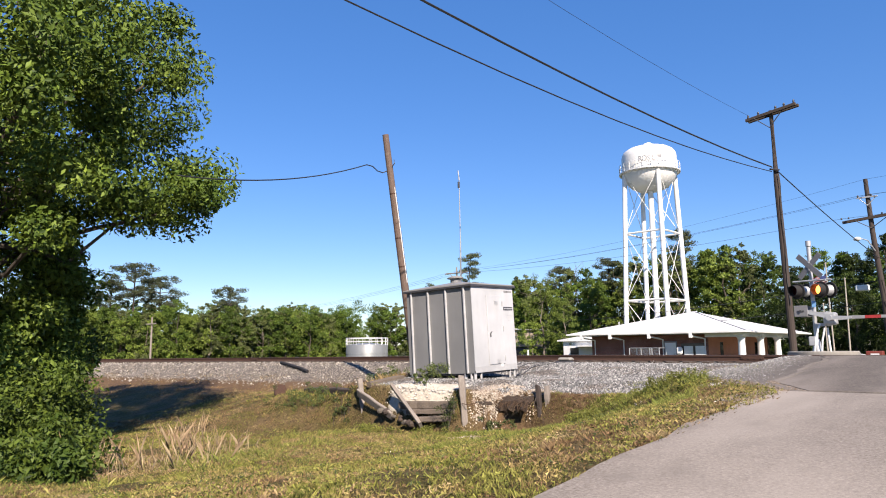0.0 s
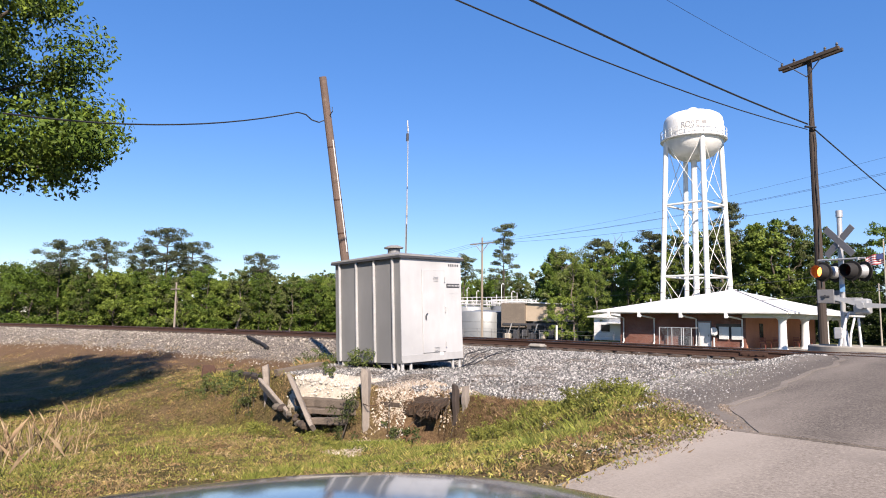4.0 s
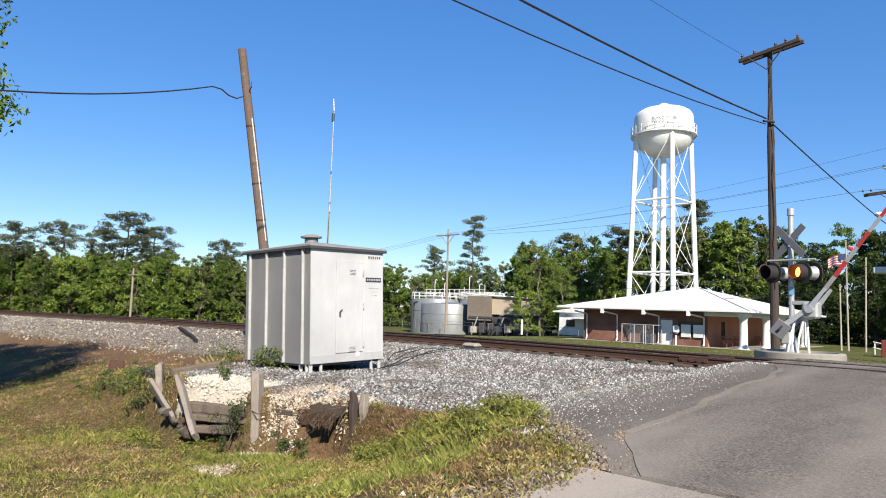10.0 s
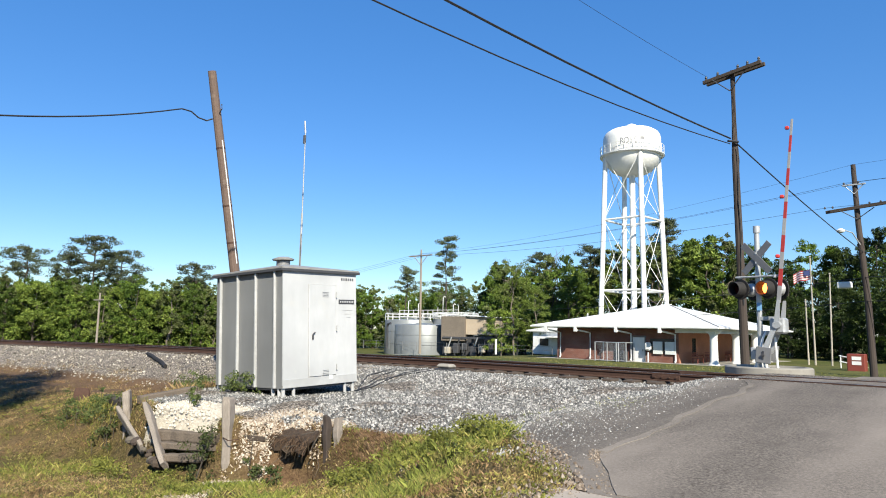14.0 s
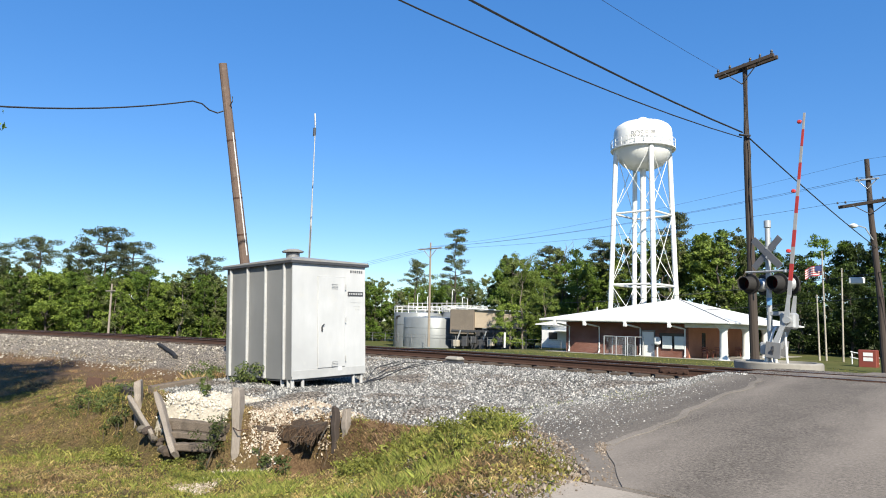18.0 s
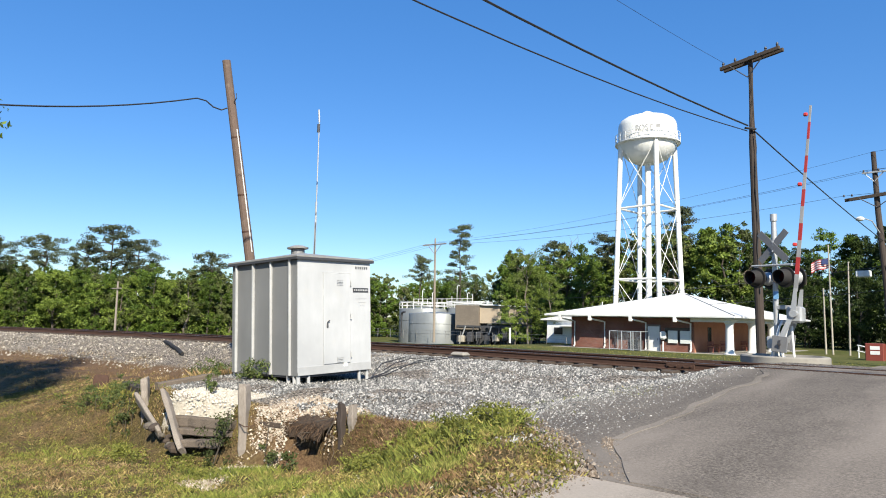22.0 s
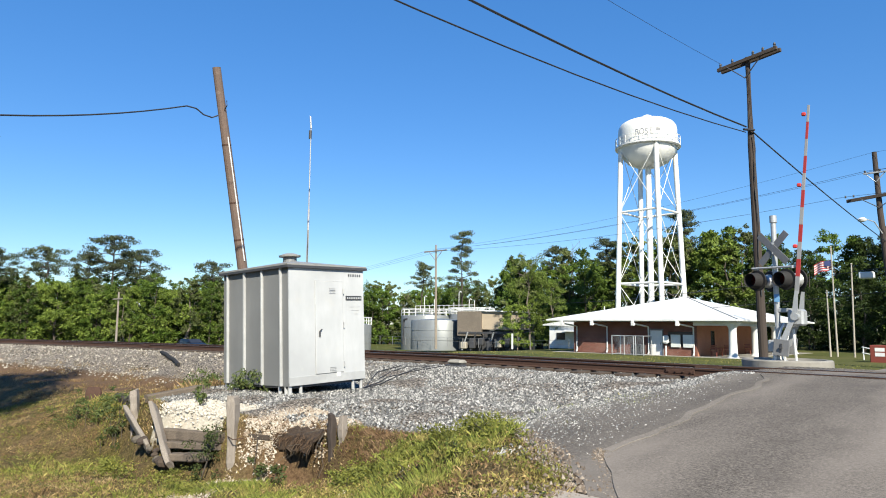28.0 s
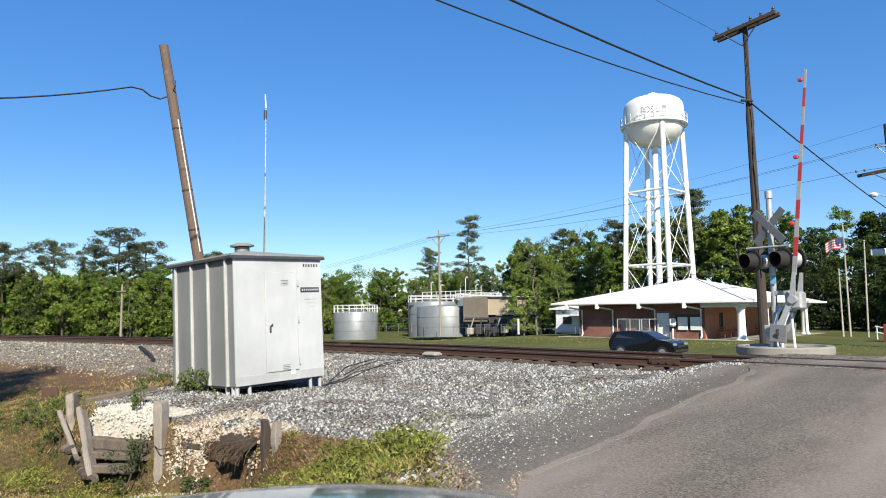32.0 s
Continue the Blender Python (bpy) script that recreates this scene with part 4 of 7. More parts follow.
def build_signal():
    ring = thing("planter_ring", "low round concrete ring round the signal mast", "concrete ring")
    prof = [(0.98, 0.0), (1.02, 0.04), (1.02, 0.18), (0.99, 0.21), (0.87, 0.21), (0.84, 0.16)]
    part("wall", Mesh().lathe((-5.55, 24.35, 0.77), prof, 32), CONC, ring, smooth=True)
    part("fill", Mesh().lathe((-5.55, 24.35, 0.77), [(0.85, 0.0), (0.85, 0.14), (0.3, 0.17)], 24), SOIL, ring, "soil inside the ring")
    t = thing("crossing_signal", "silver railway crossing signal mast with lights and gate", "crossing signal")
    x, y = MAST.x, MAST.y
    part("mast", Mesh().tube((x, y, 0.85), (x, y, 4.36), 0.065, seg=16), SILVER, t, smooth=True)
    part("finial", Mesh().tube((x, y, 4.38), (x, y, 4.56), 0.085, seg=16), SILVER, t, "pale mast cap", smooth=True)
    part("base", Mesh().lathe((x, y, 0.86), [(0.26, 0), (0.26, 0.05), (0.15, 0.12), (0.10, 0.42), (0.085, 0.5)], 16), SILVER, t, smooth=True)
    # crossbuck, seen edge-on and from behind
    cb = pose(x, y - 0.10, 3.72, 0, 0, -18)
    for a in (45, -45):
        b = Mesh().box((0, 0, 0), (1.05, 0.012, 0.18), cb @ Matrix.Rotation(radians(a), 4, "Y") @ Matrix.Translation((0, -0.012 if a > 0 else 0.004, 0)), 0.004)
        part("crossbuck_blade", b, GREY_PLATE, t, "bare metal blade of the crossbuck")
    for z in (3.6, 3.84):
        part("crossbuck_bracket", Mesh().tube((x, y - 0.12, z), (x, y + 0.06, z), 0.03, seg=8), SILVER, t)
    # cross arm with four heads
    arm = Mesh().tube((x - 0.55, y - 0.02, 3.24), (x + 0.62, y - 0.22, 3.24), 0.028, seg=8)
    arm.tube((x - 0.45, y, 3.20), (x - 0.45, y, 3.27), 0.05, seg=8).tube((x + 0.45, y - 0.18, 3.20), (x + 0.45, y - 0.18, 3.27), 0.05, seg=8)
    part("light_arm", arm, SILVER, t)
    heads = {}
    for key, hx, hy in (("left", -0.44, -0.02), ("right", 0.28, -0.16)):
        c = pose(x + hx, y + hy, 2.93, 90, 0, -FACE)      # local +z looks towards the road south
        disc = Mesh().lathe((0, 0, 0), [(0.02, -0.02), (0.26, -0.02), (0.265, 0.0), (0.26, 0.012), (0.18, 0.012)], 28, c)
        hd = part("signal_head", disc, BLACK, t, "black round signal light")
        part("hood", Mesh().lathe((0, 0, 0), [(0.165, 0.01), (0.19, 0.01), (0.20, 0.02), (0.185, 0.20), (0.175, 0.28), (0.168, 0.28), (0.172, 0.19), (0.16, 0.02)], 24, c), BLACK, hd, smooth=True)
        part("housing", Mesh().lathe((0, 0, 0), [(0.06, -0.26), (0.13, -0.22), (0.17, -0.03), (0.15, -0.02)], 20, c), DARK_PAINT, hd, smooth=True)
        bulb = thing_part("lamp", t, Matrix.Translation((x + hx, y + hy, 2.93)) @ Matrix.Rotation(radians(-FACE), 4, "Z"))
        part("dark_lens", Mesh().lathe((0, 0, 0), [(0.02, 0.046), (0.152, 0.020), (0.152, 0.004)], 24, Matrix.Rotation(radians(90), 4, "X")), LENS, bulb, "unlit red lens")
        part("lit_lens", Mesh().lathe((0, 0, 0), [(0.02, 0.046), (0.152, 0.020), (0.152, 0.004)], 24, Matrix.Rotation(radians(-90), 4, "X")), GLOW_RED, bulb, "glowing lamp")
        heads[key] = bulb
        back = pose(x + hx + 0.30 * math.sin(radians(FACE + 20)), y + hy + 0.42, 2.93, 90, 0, 180 - FACE - 14)
        d2 = Mesh().lathe((0, 0, 0), [(0.02, -0.02), (0.26, -0.02), (0.27, 0.0), (0.26, 0.012), (0.18, 0.012)], 28, back)
        hb = part("rear_signal_head", d2, BLACK, t, "black round signal light turned away")
        part("housing", Mesh().lathe((0, 0, 0), [(0.07, -0.24), (0.15, -0.2), (0.18, -0.03), (0.16, -0.02)], 20, back), SILVER, hb, smooth=True)
    part("small_sign", Mesh().box((x + 0.03, y - 0.09, 2.48), (0.12, 0.012, 0.2), None, 0.004), BLUE, t, "small blue plate on the mast")
    # gate mechanism
    case = Mesh().box((PIVOT.x - 0.02, PIVOT.y + 0.22, 2.0), (0.36, 0.36, 0.40), pose(0, 0, 0), 0.04)
    part("mechanism_case", case, SILVER, t, "silver gate motor case")
    part("mechanism_door", Mesh().box((PIVOT.x - 0.02, PIVOT.y + 0.03, 2.0), (0.28, 0.02, 0.32), None, 0.008), SILVER, t)
    for z in (1.82, 2.18):
        part("bracket", Mesh().box((x + 0.2, y + 0.02, z), (0.5, 0.16, 0.10), None, 0.01), SILVER, t)
    part("junction_box", Mesh().box((x - 0.08, y - 0.16, 1.30), (0.20, 0.16, 0.30), None, 0.02), SILVER, t)
    part("conduit", Mesh().path([(x - 0.05, y - 0.2, 0.9), (x + 0.02, y - 0.22, 1.3), (x + 0.1, y - 0.12, 1.7), (x + 0.16, y - 0.05, 1.85)], 0.03, 8), WHITE, t)
    part("conduit", Mesh().path([(x + 0.16, y - 0.14, 0.9), (x + 0.2, y - 0.16, 1.3), (x + 0.28, y - 0.08, 1.72)], 0.028, 8), WHITE, t)
    part("conduit", Mesh().path([(x + 0.36, y + 0.1, 0.9), (x + 0.34, y + 0.08, 1.4), (x + 0.32, y + 0.1, 1.72)], 0.03, 8), WHITE, t)
    # arm, turning about the pivot, built lying along +x
    gate = thing_part("gate_arm", t, Matrix.Translation(PIVOT))
    n = 11
    seg = 4.62 / n
    for k in range(n):
        h = 0.10 - 0.05 * k / n
        s = Mesh().box((0.55 + seg * (k + 0.5), -0.05, 0.0), (seg, 0.03, h), None, 0.004)
        part("board", s, SHADED_RED if k % 2 == 1 else SHADED_WHITE, gate, "red barrier stripe" if k % 2 == 1 else "white barrier stripe")
    arm = Mesh().prism([(-0.80, 0.26), (-0.66, 0.30), (0.04, 0.07), (0.62, 0.035), (0.62, -0.035), (0.06, -0.06), (-0.30, 0.06), (-0.74, 0.18)], -0.10, -0.07)
    arm.prism([(-0.80, 0.26), (-0.66, 0.30), (0.04, 0.07), (0.62, 0.035), (0.62, -0.035), (0.06, -0.06), (-0.30, 0.06), (-0.74, 0.18)], 0.44, 0.47)
    part("arm_casting", arm, SILVER, gate, "cast metal arm root")
    part("hub", Mesh().tube((0, -0.14, 0), (0, 0.5, 0), 0.09, seg=14), SILVER, gate, smooth=True)
    cw = Mesh().box((-0.78, -0.12, 0.24), (0.40, 0.05, 0.36), None, 0.01)
    w = part("counterweight", cw, GREY_PLATE, gate, "square grey counterweight")
    part("bolt", Mesh().tube((-0.78, -0.20, 0.24), (-0.78, -0.14, 0.24), 0.035, seg=8).box((-0.78, -0.155, 0.24), (0.2, 0.02, 0.04)), DARK_PAINT, w)
    part("counterweight", Mesh().box((-0.74, 0.50, 0.24), (0.40, 0.05, 0.36), None, 0.01), GREY_PLATE, gate, "square grey counterweight")
    for u in (1.7, 3.2, 4.95):
        part("arm_lamp", Mesh().box((u, -0.05, 0.10), (0.09, 0.08, 0.10), None, 0.02), BARRIER_RED, gate, "small red lamp on the gate")
    return gate, heads


def thing_part(name, parent, m):
    """A part that moves: an empty would not be drawn, so it is a small pin mesh at its axle."""
    s = Mesh().tube((0, -0.012, 0), (0, 0.012, 0), 0.012, seg=8)
    ob = part(name, s, DARK_PAINT, parent)
    ob.matrix_basis = m
    return ob


# gate stripe colours, darkened to hold the shade on the arm's face
SHADED_WHITE = mat("shaded_white_sheet", (0.26, 0.26, 0.267), (0.217, 0.217, 0.224), 0.5, 0, 10, 2, 0.03)
SHADED_RED = mat("shaded_red_sheet", (0.33, 0.028, 0.026), (0.26, 0.022, 0.02), 0.5, 0, 10, 2, 0.03)
BLUE = mat("blue_plate", (0.16, 0.33, 0.55), (0.13, 0.28, 0.48), 0.4, 0, 10, 2, 0)


# ---- poles and wires ----
def sag(a, b, drop, n=20):
    a, b = Vector(a), Vector(b)
    return [a.lerp(b, k / n) + Vector((0, 0, -4 * drop * (k / n) * (1 - k / n))) for k in range(n + 1)]


def insulator(parent, p, r=0.05):
    part("insulator", Mesh().lathe(p, [(0.02, 0), (r, 0.02), (r * 0.6, 0.06), (r, 0.08), (r * 0.5, 0.15)], 10), DARK_PAINT, parent)


def build_poles():
    t = thing("utility_pole", "tall dark timber pole with a cross arm", "utility pole")
    bx, by = -7.88, 29.9
    gz = 0.45
    part("shaft", Mesh().path([(bx + 0.05, by, gz - 0.2), (bx, by, 4), (bx - 0.06, by, 8), (bx - 0.06, by, 11.12)], 0.155, 12, 0.09), POLE_GREY, t)
    ca = pose(bx - 0.06, by - 0.14, 11.0, 0, 0, -10)
    part("cross_arm", Mesh().box((0, 0, 0), (2.15, 0.10, 0.13), ca @ Matrix.Rotation(radians(-4), 4, "Y"), 0.01), TIE_WOOD, t, "dark wooden cross arm")
    part("cross_arm", Mesh().box((0, 0.26, 0.0), (2.15, 0.10, 0.13), ca @ Matrix.Rotation(radians(-4), 4, "Y"), 0.01), TIE_WOOD, t, "dark wooden cross arm")
    for a in (-0.95, -0.5, 0.25, 0.6, 1.0):
        p = ca @ Matrix.Rotation(radians(-4), 4, "Y") @ Vector((a, 0, 0.06))
        insulator(t, tuple(p))
    part("brace", Mesh().tube((bx - 0.12, by - 0.15, 10.35), (bx - 0.75, by - 0.1, 10.92), 0.02, seg=6).tube((bx - 0.12, by - 0.15, 10.35), (bx + 0.45, by - 0.22, 10.98), 0.02, seg=6), DARK_PAINT, t)
    part("down_wire", Mesh().path([(bx + 0.08 + 0.03 * math.sin(k * 1.3), by - 0.14, 8.3 - 0.5 * k) for k in range(12)], 0.018, 6), WIRE, t)
    part("spool", Mesh().tube((bx - 0.25, by - 0.15, 8.55), (bx + 0.12, by - 0.15, 8.45), 0.04, seg=8), DARK_PAINT, t)
    t2 = thing("utility_pole", "tall brown timber pole with two cross arms and a lamp", "utility pole")
    cx, cy = -8.2, 55.0
    part("shaft", Mesh().path([(cx + 0.1, cy, -0.9), (cx, cy, 4), (cx - 0.3, cy, 9), (cx - 0.42, cy, 12.9)], 0.22, 12, 0.14), POLE_GREY, t2)
    ta = pose(cx - 0.34, cy - 0.22, 10.05, 0, -3, -10)
    part("cross_arm", Mesh().box((0, 0, 0), (3.6, 0.14, 0.20), ta, 0.01), TIE_WOOD, t2, "dark wooden cross arm")
    part("upper_arm", Mesh().box((cx - 0.40, cy - 0.2, 11.55), (1.3, 0.10, 0.10), None, 0.01).tube((cx - 0.4, cy - 0.18, 10.95), (cx - 0.95, cy - 0.18, 11.55), 0.03, seg=6).tube((cx - 0.4, cy - 0.18, 10.95), (cx + 0.15, cy - 0.18, 11.55), 0.03, seg=6), SILVER, t2)
    part("brace", Mesh().tube((cx - 0.3, cy - 0.22, 9.3), (cx - 1.3, cy - 0.22, 9.98), 0.03, seg=6).tube((cx - 0.3, cy - 0.22, 9.3), (cx + 0.65, cy - 0.22, 9.98), 0.03, seg=6), DARK_PAINT, t2)
    for a, z in ((-1.75, 10.12), (-1.3, 10.12), (-0.6, 11.6), (0.2, 11.6), (0.75, 10.2), (1.35, 10.22)):
        insulator(t2, (cx - 0.35 + a, cy - 0.22, z), 0.07)
    la = part("lamp_arm", Mesh().path([(cx - 0.2, cy - 0.1, 7.6), (cx - 0.55, cy - 0.6, 8.4), (cx - 0.95, cy - 1.2, 8.55)], 0.035, 8), SILVER, t2, "curved lamp bracket")
    part("lamp_head", Mesh().lathe((cx - 1.05, cy - 1.35, 8.42), [(0.06, -0.08), (0.22, -0.03), (0.26, 0.07), (0.14, 0.18), (0.04, 0.2)], 14), WHITE, la, "white street lamp head", smooth=True)
    t3 = thing("far_power_pole", "thin pale power pole beside the tanks", "utility pole")
    fx, fy = -51.3, 60.0
    part("shaft", Mesh().path([(fx, fy, -0.8), (fx - 0.1, fy, 6), (fx - 0.15, fy, 10.7)], 0.15, 10, 0.09), mat("pale_pole_wood", (0.26, 0.22, 0.175), (0.18, 0.15, 0.12), 0.9, 0, 8, 0.5, 0.3), t3)
    part("cross_arm", Mesh().box((fx - 0.15, fy - 0.1, 10.0), (3.5, 0.12, 0.13), None, 0.01), GREY_WOOD, t3)
    part("brace", Mesh().tube((fx - 0.1, fy - 0.12, 8.95), (fx - 1.1, fy - 0.12, 9.95), 0.035, seg=6).tube((fx - 0.1, fy - 0.12, 8.95), (fx + 0.9, fy - 0.12, 9.95), 0.035, seg=6), GREY_WOOD, t3)
    t4 = thing("far_power_pole", "pale power pole before the woods", "utility pole")
    gx, gy = -84.0, 38.9
    part("shaft", Mesh().path([(gx, gy, -2.2), (gx - 0.1, gy, 5.4)], 0.15, 8, 0.10), GREY_WOOD, t4)
    part("cross_arm", Mesh().box((gx - 0.1, gy - 0.1, 4.55), (2.6, 0.14, 0.14), pose(0, 0, 0), 0.01), GREY_WOOD, t4)
    w = thing("power_lines", "overhead black power and service cables", "cables")

    def wire(a, b, drop, r):
        part("strand", Mesh().path(sag(a, b, drop), r, 5), WIRE, w)
    wire((-8.03, by - 0.15, 8.62), (-11.24, -20, 11.65), 1.385, 0.028)
    wire((-8.05, by - 0.15, 8.43), (-11.21, -20, 11.0), 1.845, 0.018)
    wire((bx - 0.9, by - 0.1, 11.05), (-9.4, -20, 11.6), 1.2, 0.006)
    wire((bx + 0.05, by - 0.1, 8.4), (cx - 0.1, cy - 0.1, 7.2), 0.12, 0.026)
    wire((cx, cy - 0.1, 7.2), (-4.0, 90, 5.0), 0.4, 0.026)
    for a, z, r in ((-1.75, 10.2, 0.011), (-0.6, 11.7, 0.011), (0.2, 11.7, 0.009), (-0.05, 12.85, 0.008)):
        wire((cx - 0.35 + a, cy - 0.22, z), (fx + a, fy, 10.1 + (z - 10) * 0.05), 0.7, r)
        wire((cx - 0.35 + a, cy - 0.22, z), (34 + a, 40, z), 0.6, r)
    for a in (-1.5, 0.0, 1.5):
        wire((fx - 0.15 + a, fy, 10.1), (-125, 70 + a, 7.6), 1.2, 0.011)
    for z in (5.6, 4.1):
        wire((cx, cy - 0.2, z), (-62, 92, z - 0.3), 0.6, 0.022)
        wire((cx, cy - 0.2, z), (30, 34, z + 0.6), 0.4, 0.022)
    for k, (px, py, h, lean) in enumerate(((-15.64, 72.0, 5.60, 0.04), (-15.10, 72.0, 9.44, 0.08), (-13.82, 72.0, 7.88, -0.13))):
        f = thing("flag_pole", "slender pale flag pole beside the lawn", "flag pole", group="flag poles")
        g = -0.57
        part("shaft", Mesh().tube((px, py, g - 0.1), (px - lean, py, g + h), 0.08, 0.05, seg=10), SILVER_DULL, f)
        part("ball", Mesh().lathe((px - lean, py, g + h), [(0.01, 0), (0.08, 0.04), (0.08, 0.1), (0.01, 0.15)], 10), SILVER_DULL, f)
    build_flag(-15.17, 72.0, 7.88)


SILVER_DULL = mat("dull_pole_metal", (0.40, 0.36, 0.30), (0.32, 0.29, 0.24), 0.5, 0.1)


def build_flag(px, py, z):
    t = thing("flag", "striped flag flying out from its pole", "flag")
    cols = {"red": mat("flag_red", (0.45, 0.05, 0.06)), "white": mat("flag_white", (0.72, 0.68, 0.66)), "blue": mat("flag_blue", (0.05, 0.07, 0.2))}
    n = 9
    for k in range(n):
        s = Mesh()
        a = []
        for i in range(9):
            u = i / 8
            a.append((px - 1.42 * u, py + 0.12 * math.sin(u * 9), z - 0.1 * k - 0.43 * u ** 1.3 - 0.06 * math.sin(u * 7)))
        vs = a + [(x, y, zz - 0.1) for x, y, zz in a]
        vs += [(x, y + 0.006, zz) for x, y, zz in vs]
        fs = [(i, i + 1, 9 + i + 1, 9 + i) for i in range(8)] + [(18 + i + 1, 18 + i, 27 + i, 27 + i + 1) for i in range(8)]
        s.add(vs, fs)
        part("stripe", s, cols["red" if k % 2 == 0 else "white"], t)
    c = Mesh()
    c.box((px - 0.3, py - 0.13, z - 0.38), (0.5, 0.012, 0.46), None, 0.004)
    part("canton", c, cols["blue"], t, "blue corner of the flag")


# ---- brick depot building ----
BZ = -0.57
BX0, BX1, BY0, BY1 = -34.3, -22.75, 60.77, 78.0
EX0, EX1, EY0, EY1, EZ = -36.35, -18.9, 59.35, 80.2, 2.30
APEX = (-27.6, 70.0, 4.72)


def build_building():
    t = thing("brick_building", "low red brick building with a white hipped roof and porch", "building")
    w = 0.25
    walls = part("wall", Mesh().box(((BX0 + BX1) / 2, BY0 + w / 2, BZ + 1.35), (BX1 - BX0, w, 2.9)), BRICK, t, "red brick front wall")
    # porch side: sunlight on the brick comes from its paler colour
    part("wall", Mesh().box((BX1 - w / 2, (BY0 + w + BY1) / 2, BZ + 1.35), (w, BY1 - BY0 - w, 2.9)), LIT_PORCH_BRICK, t, "brick porch wall with sunlight put into its orange colour")
    part("wall", Mesh().box(((BX0 + BX1) / 2, BY1 - w / 2 + w, BZ + 1.35), (BX1 - BX0, w, 2.9)), BRICK, t)
    part("wall", Mesh().box((BX0 + w / 2, (BY0 + w + BY1) / 2, BZ + 1.35), (w, BY1 - BY0 - w, 2.9)), BRICK, t)
    part("slab", Mesh().box(((EX0 + EX1) / 2, (EY0 + EY1) / 2 + 0.3, BZ - 0.12), (EX1 - EX0 - 0.4, EY1 - EY0 - 0.6, 0.30), None, 0.03), CONC, t, "pale concrete floor slab")
    th = 0.16
    roof = Mesh()
    c = [(EX0, EY0), (EX1, EY0), (EX1, EY1), (EX0, EY1)]
    rl, rr = (APEX[0] - 0.3, APEX[1], APEX[2]), (APEX[0] + 0.3, APEX[1], APEX[2])
    roof.add([(*p, EZ) for p in c] + [(*p, EZ + th) for p in c] + [rl, rr],
             [(3, 2, 1, 0), (0, 1, 5, 4), (1, 2, 6, 5), (2, 3, 7, 6), (3, 0, 4, 7), (4, 5, 9, 8), (5, 6, 9), (6, 7, 8, 9), (7, 4, 8)])
    rf = part("roof", roof, ROOF_WHITE, t, "white hipped metal roof")
    # standing seams
    n = 34
    for k in range(1, n):
        u = k / n
        x = EX0 + (EX1 - EX0) * u
        v = min((x - EX0) / (rl[0] - EX0), (EX1 - x) / (EX1 - rr[0]), 1.0)
        y1 = EY0 + (APEX[1] - EY0) * v
        z1 = EZ + th + (APEX[2] - EZ - th) * v
        part("seam", Mesh().tube((x, EY0, EZ + th), (x, y1, z1), 0.011, seg=4), ROOF_WHITE, rf)
    part("hip_cap", Mesh().tube((EX1, EY0, EZ + th), (rr[0], rr[1], rr[2]), 0.05, seg=6), GREY_PLATE, rf, "dark hip line of the roof")
    part("ridge_cap", Mesh().box(((rl[0] + rr[0]) / 2, APEX[1], APEX[2] + 0.02), (1.0, 0.3, 0.08), None, 0.02), ROOF_WHITE, rf)
    part("roof_vent", Mesh().tube((-33.0, 64.2, EZ + 0.9), (-33.0, 64.2, EZ + 1.45), 0.05, seg=8), WHITE, rf)
    g = part("gutter", Mesh().box(((EX0 + EX1) / 2, EY0 - 0.05, EZ + 0.09), (EX1 - EX0, 0.10, 0.16), None, 0.02), WHITE, t, "white gutter along the eaves")
    part("gutter", Mesh().box((EX1 + 0.05, (EY0 + EY1) / 2, EZ + 0.09), (0.10, EY1 - EY0, 0.16), None, 0.02), WHITE, t)
    for x in (-33.9, -30.79, -26.84, -22.92):
        d = Mesh().box((x - 0.75, EY0 - 0.02, EZ - 0.18), (0.26, 0.24, 0.42), None, 0.02)
        d.path([(x - 0.70, EY0 + 0.02, EZ - 0.22), (x - 0.2, BY0 - 0.35, EZ - 0.40), (x, BY0 - 0.10, EZ - 0.48), (x, BY0 - 0.10, BZ + 0.25), (x, BY0 - 0.25, BZ + 0.08)], 0.075, 8)
        part("downpipe", d, WHITE, t, "white rain pipe")
    # front openings
    dr = part("door", Mesh().box((-26.15, BY0 - 0.03, BZ + 1.06), (1.05, 0.08, 2.08), None, 0.01), WHITE, t, "white steel door")
    part("door_handle", Mesh().box((-25.78, BY0 - 0.10, BZ + 1.0), (0.05, 0.06, 0.16), None, 0.01), GREY_PLATE, dr)
    part("door_frame", Mesh().box((-26.72, BY0 - 0.04, BZ + 1.08), (0.08, 0.1, 2.16)).box((-25.58, BY0 - 0.04, BZ + 1.08), (0.08, 0.1, 2.16)).box((-26.15, BY0 - 0.04, BZ + 2.2), (1.22, 0.1, 0.08)), GREY_PLATE, t)
    wn_ = part("window", Mesh().box((-24.1, BY0 - 0.02, BZ + 1.42), (2.1, 0.06, 1.2), None, 0.01), DARK_GLASS, t, "dark front window")
    for xx in (-24.45, -23.4):
        part("notice_board", Mesh().box((xx, BY0 - 0.10, BZ + 1.25), (0.82, 0.08, 1.05), None, 0.015), mat("notice_board", (0.62, 0.64, 0.63), (0.55, 0.57, 0.56)), t, "pale glazed notice board")
    part("mail_box", Mesh().box((-25.15, BY0 - 0.45, BZ + 1.35), (0.5, 0.42, 0.7), None, 0.12).tube((-25.15, BY0 - 0.45, BZ), (-25.15, BY0 - 0.45, BZ + 0.85), 0.07, seg=8), WHITE, t, "white box on a post")
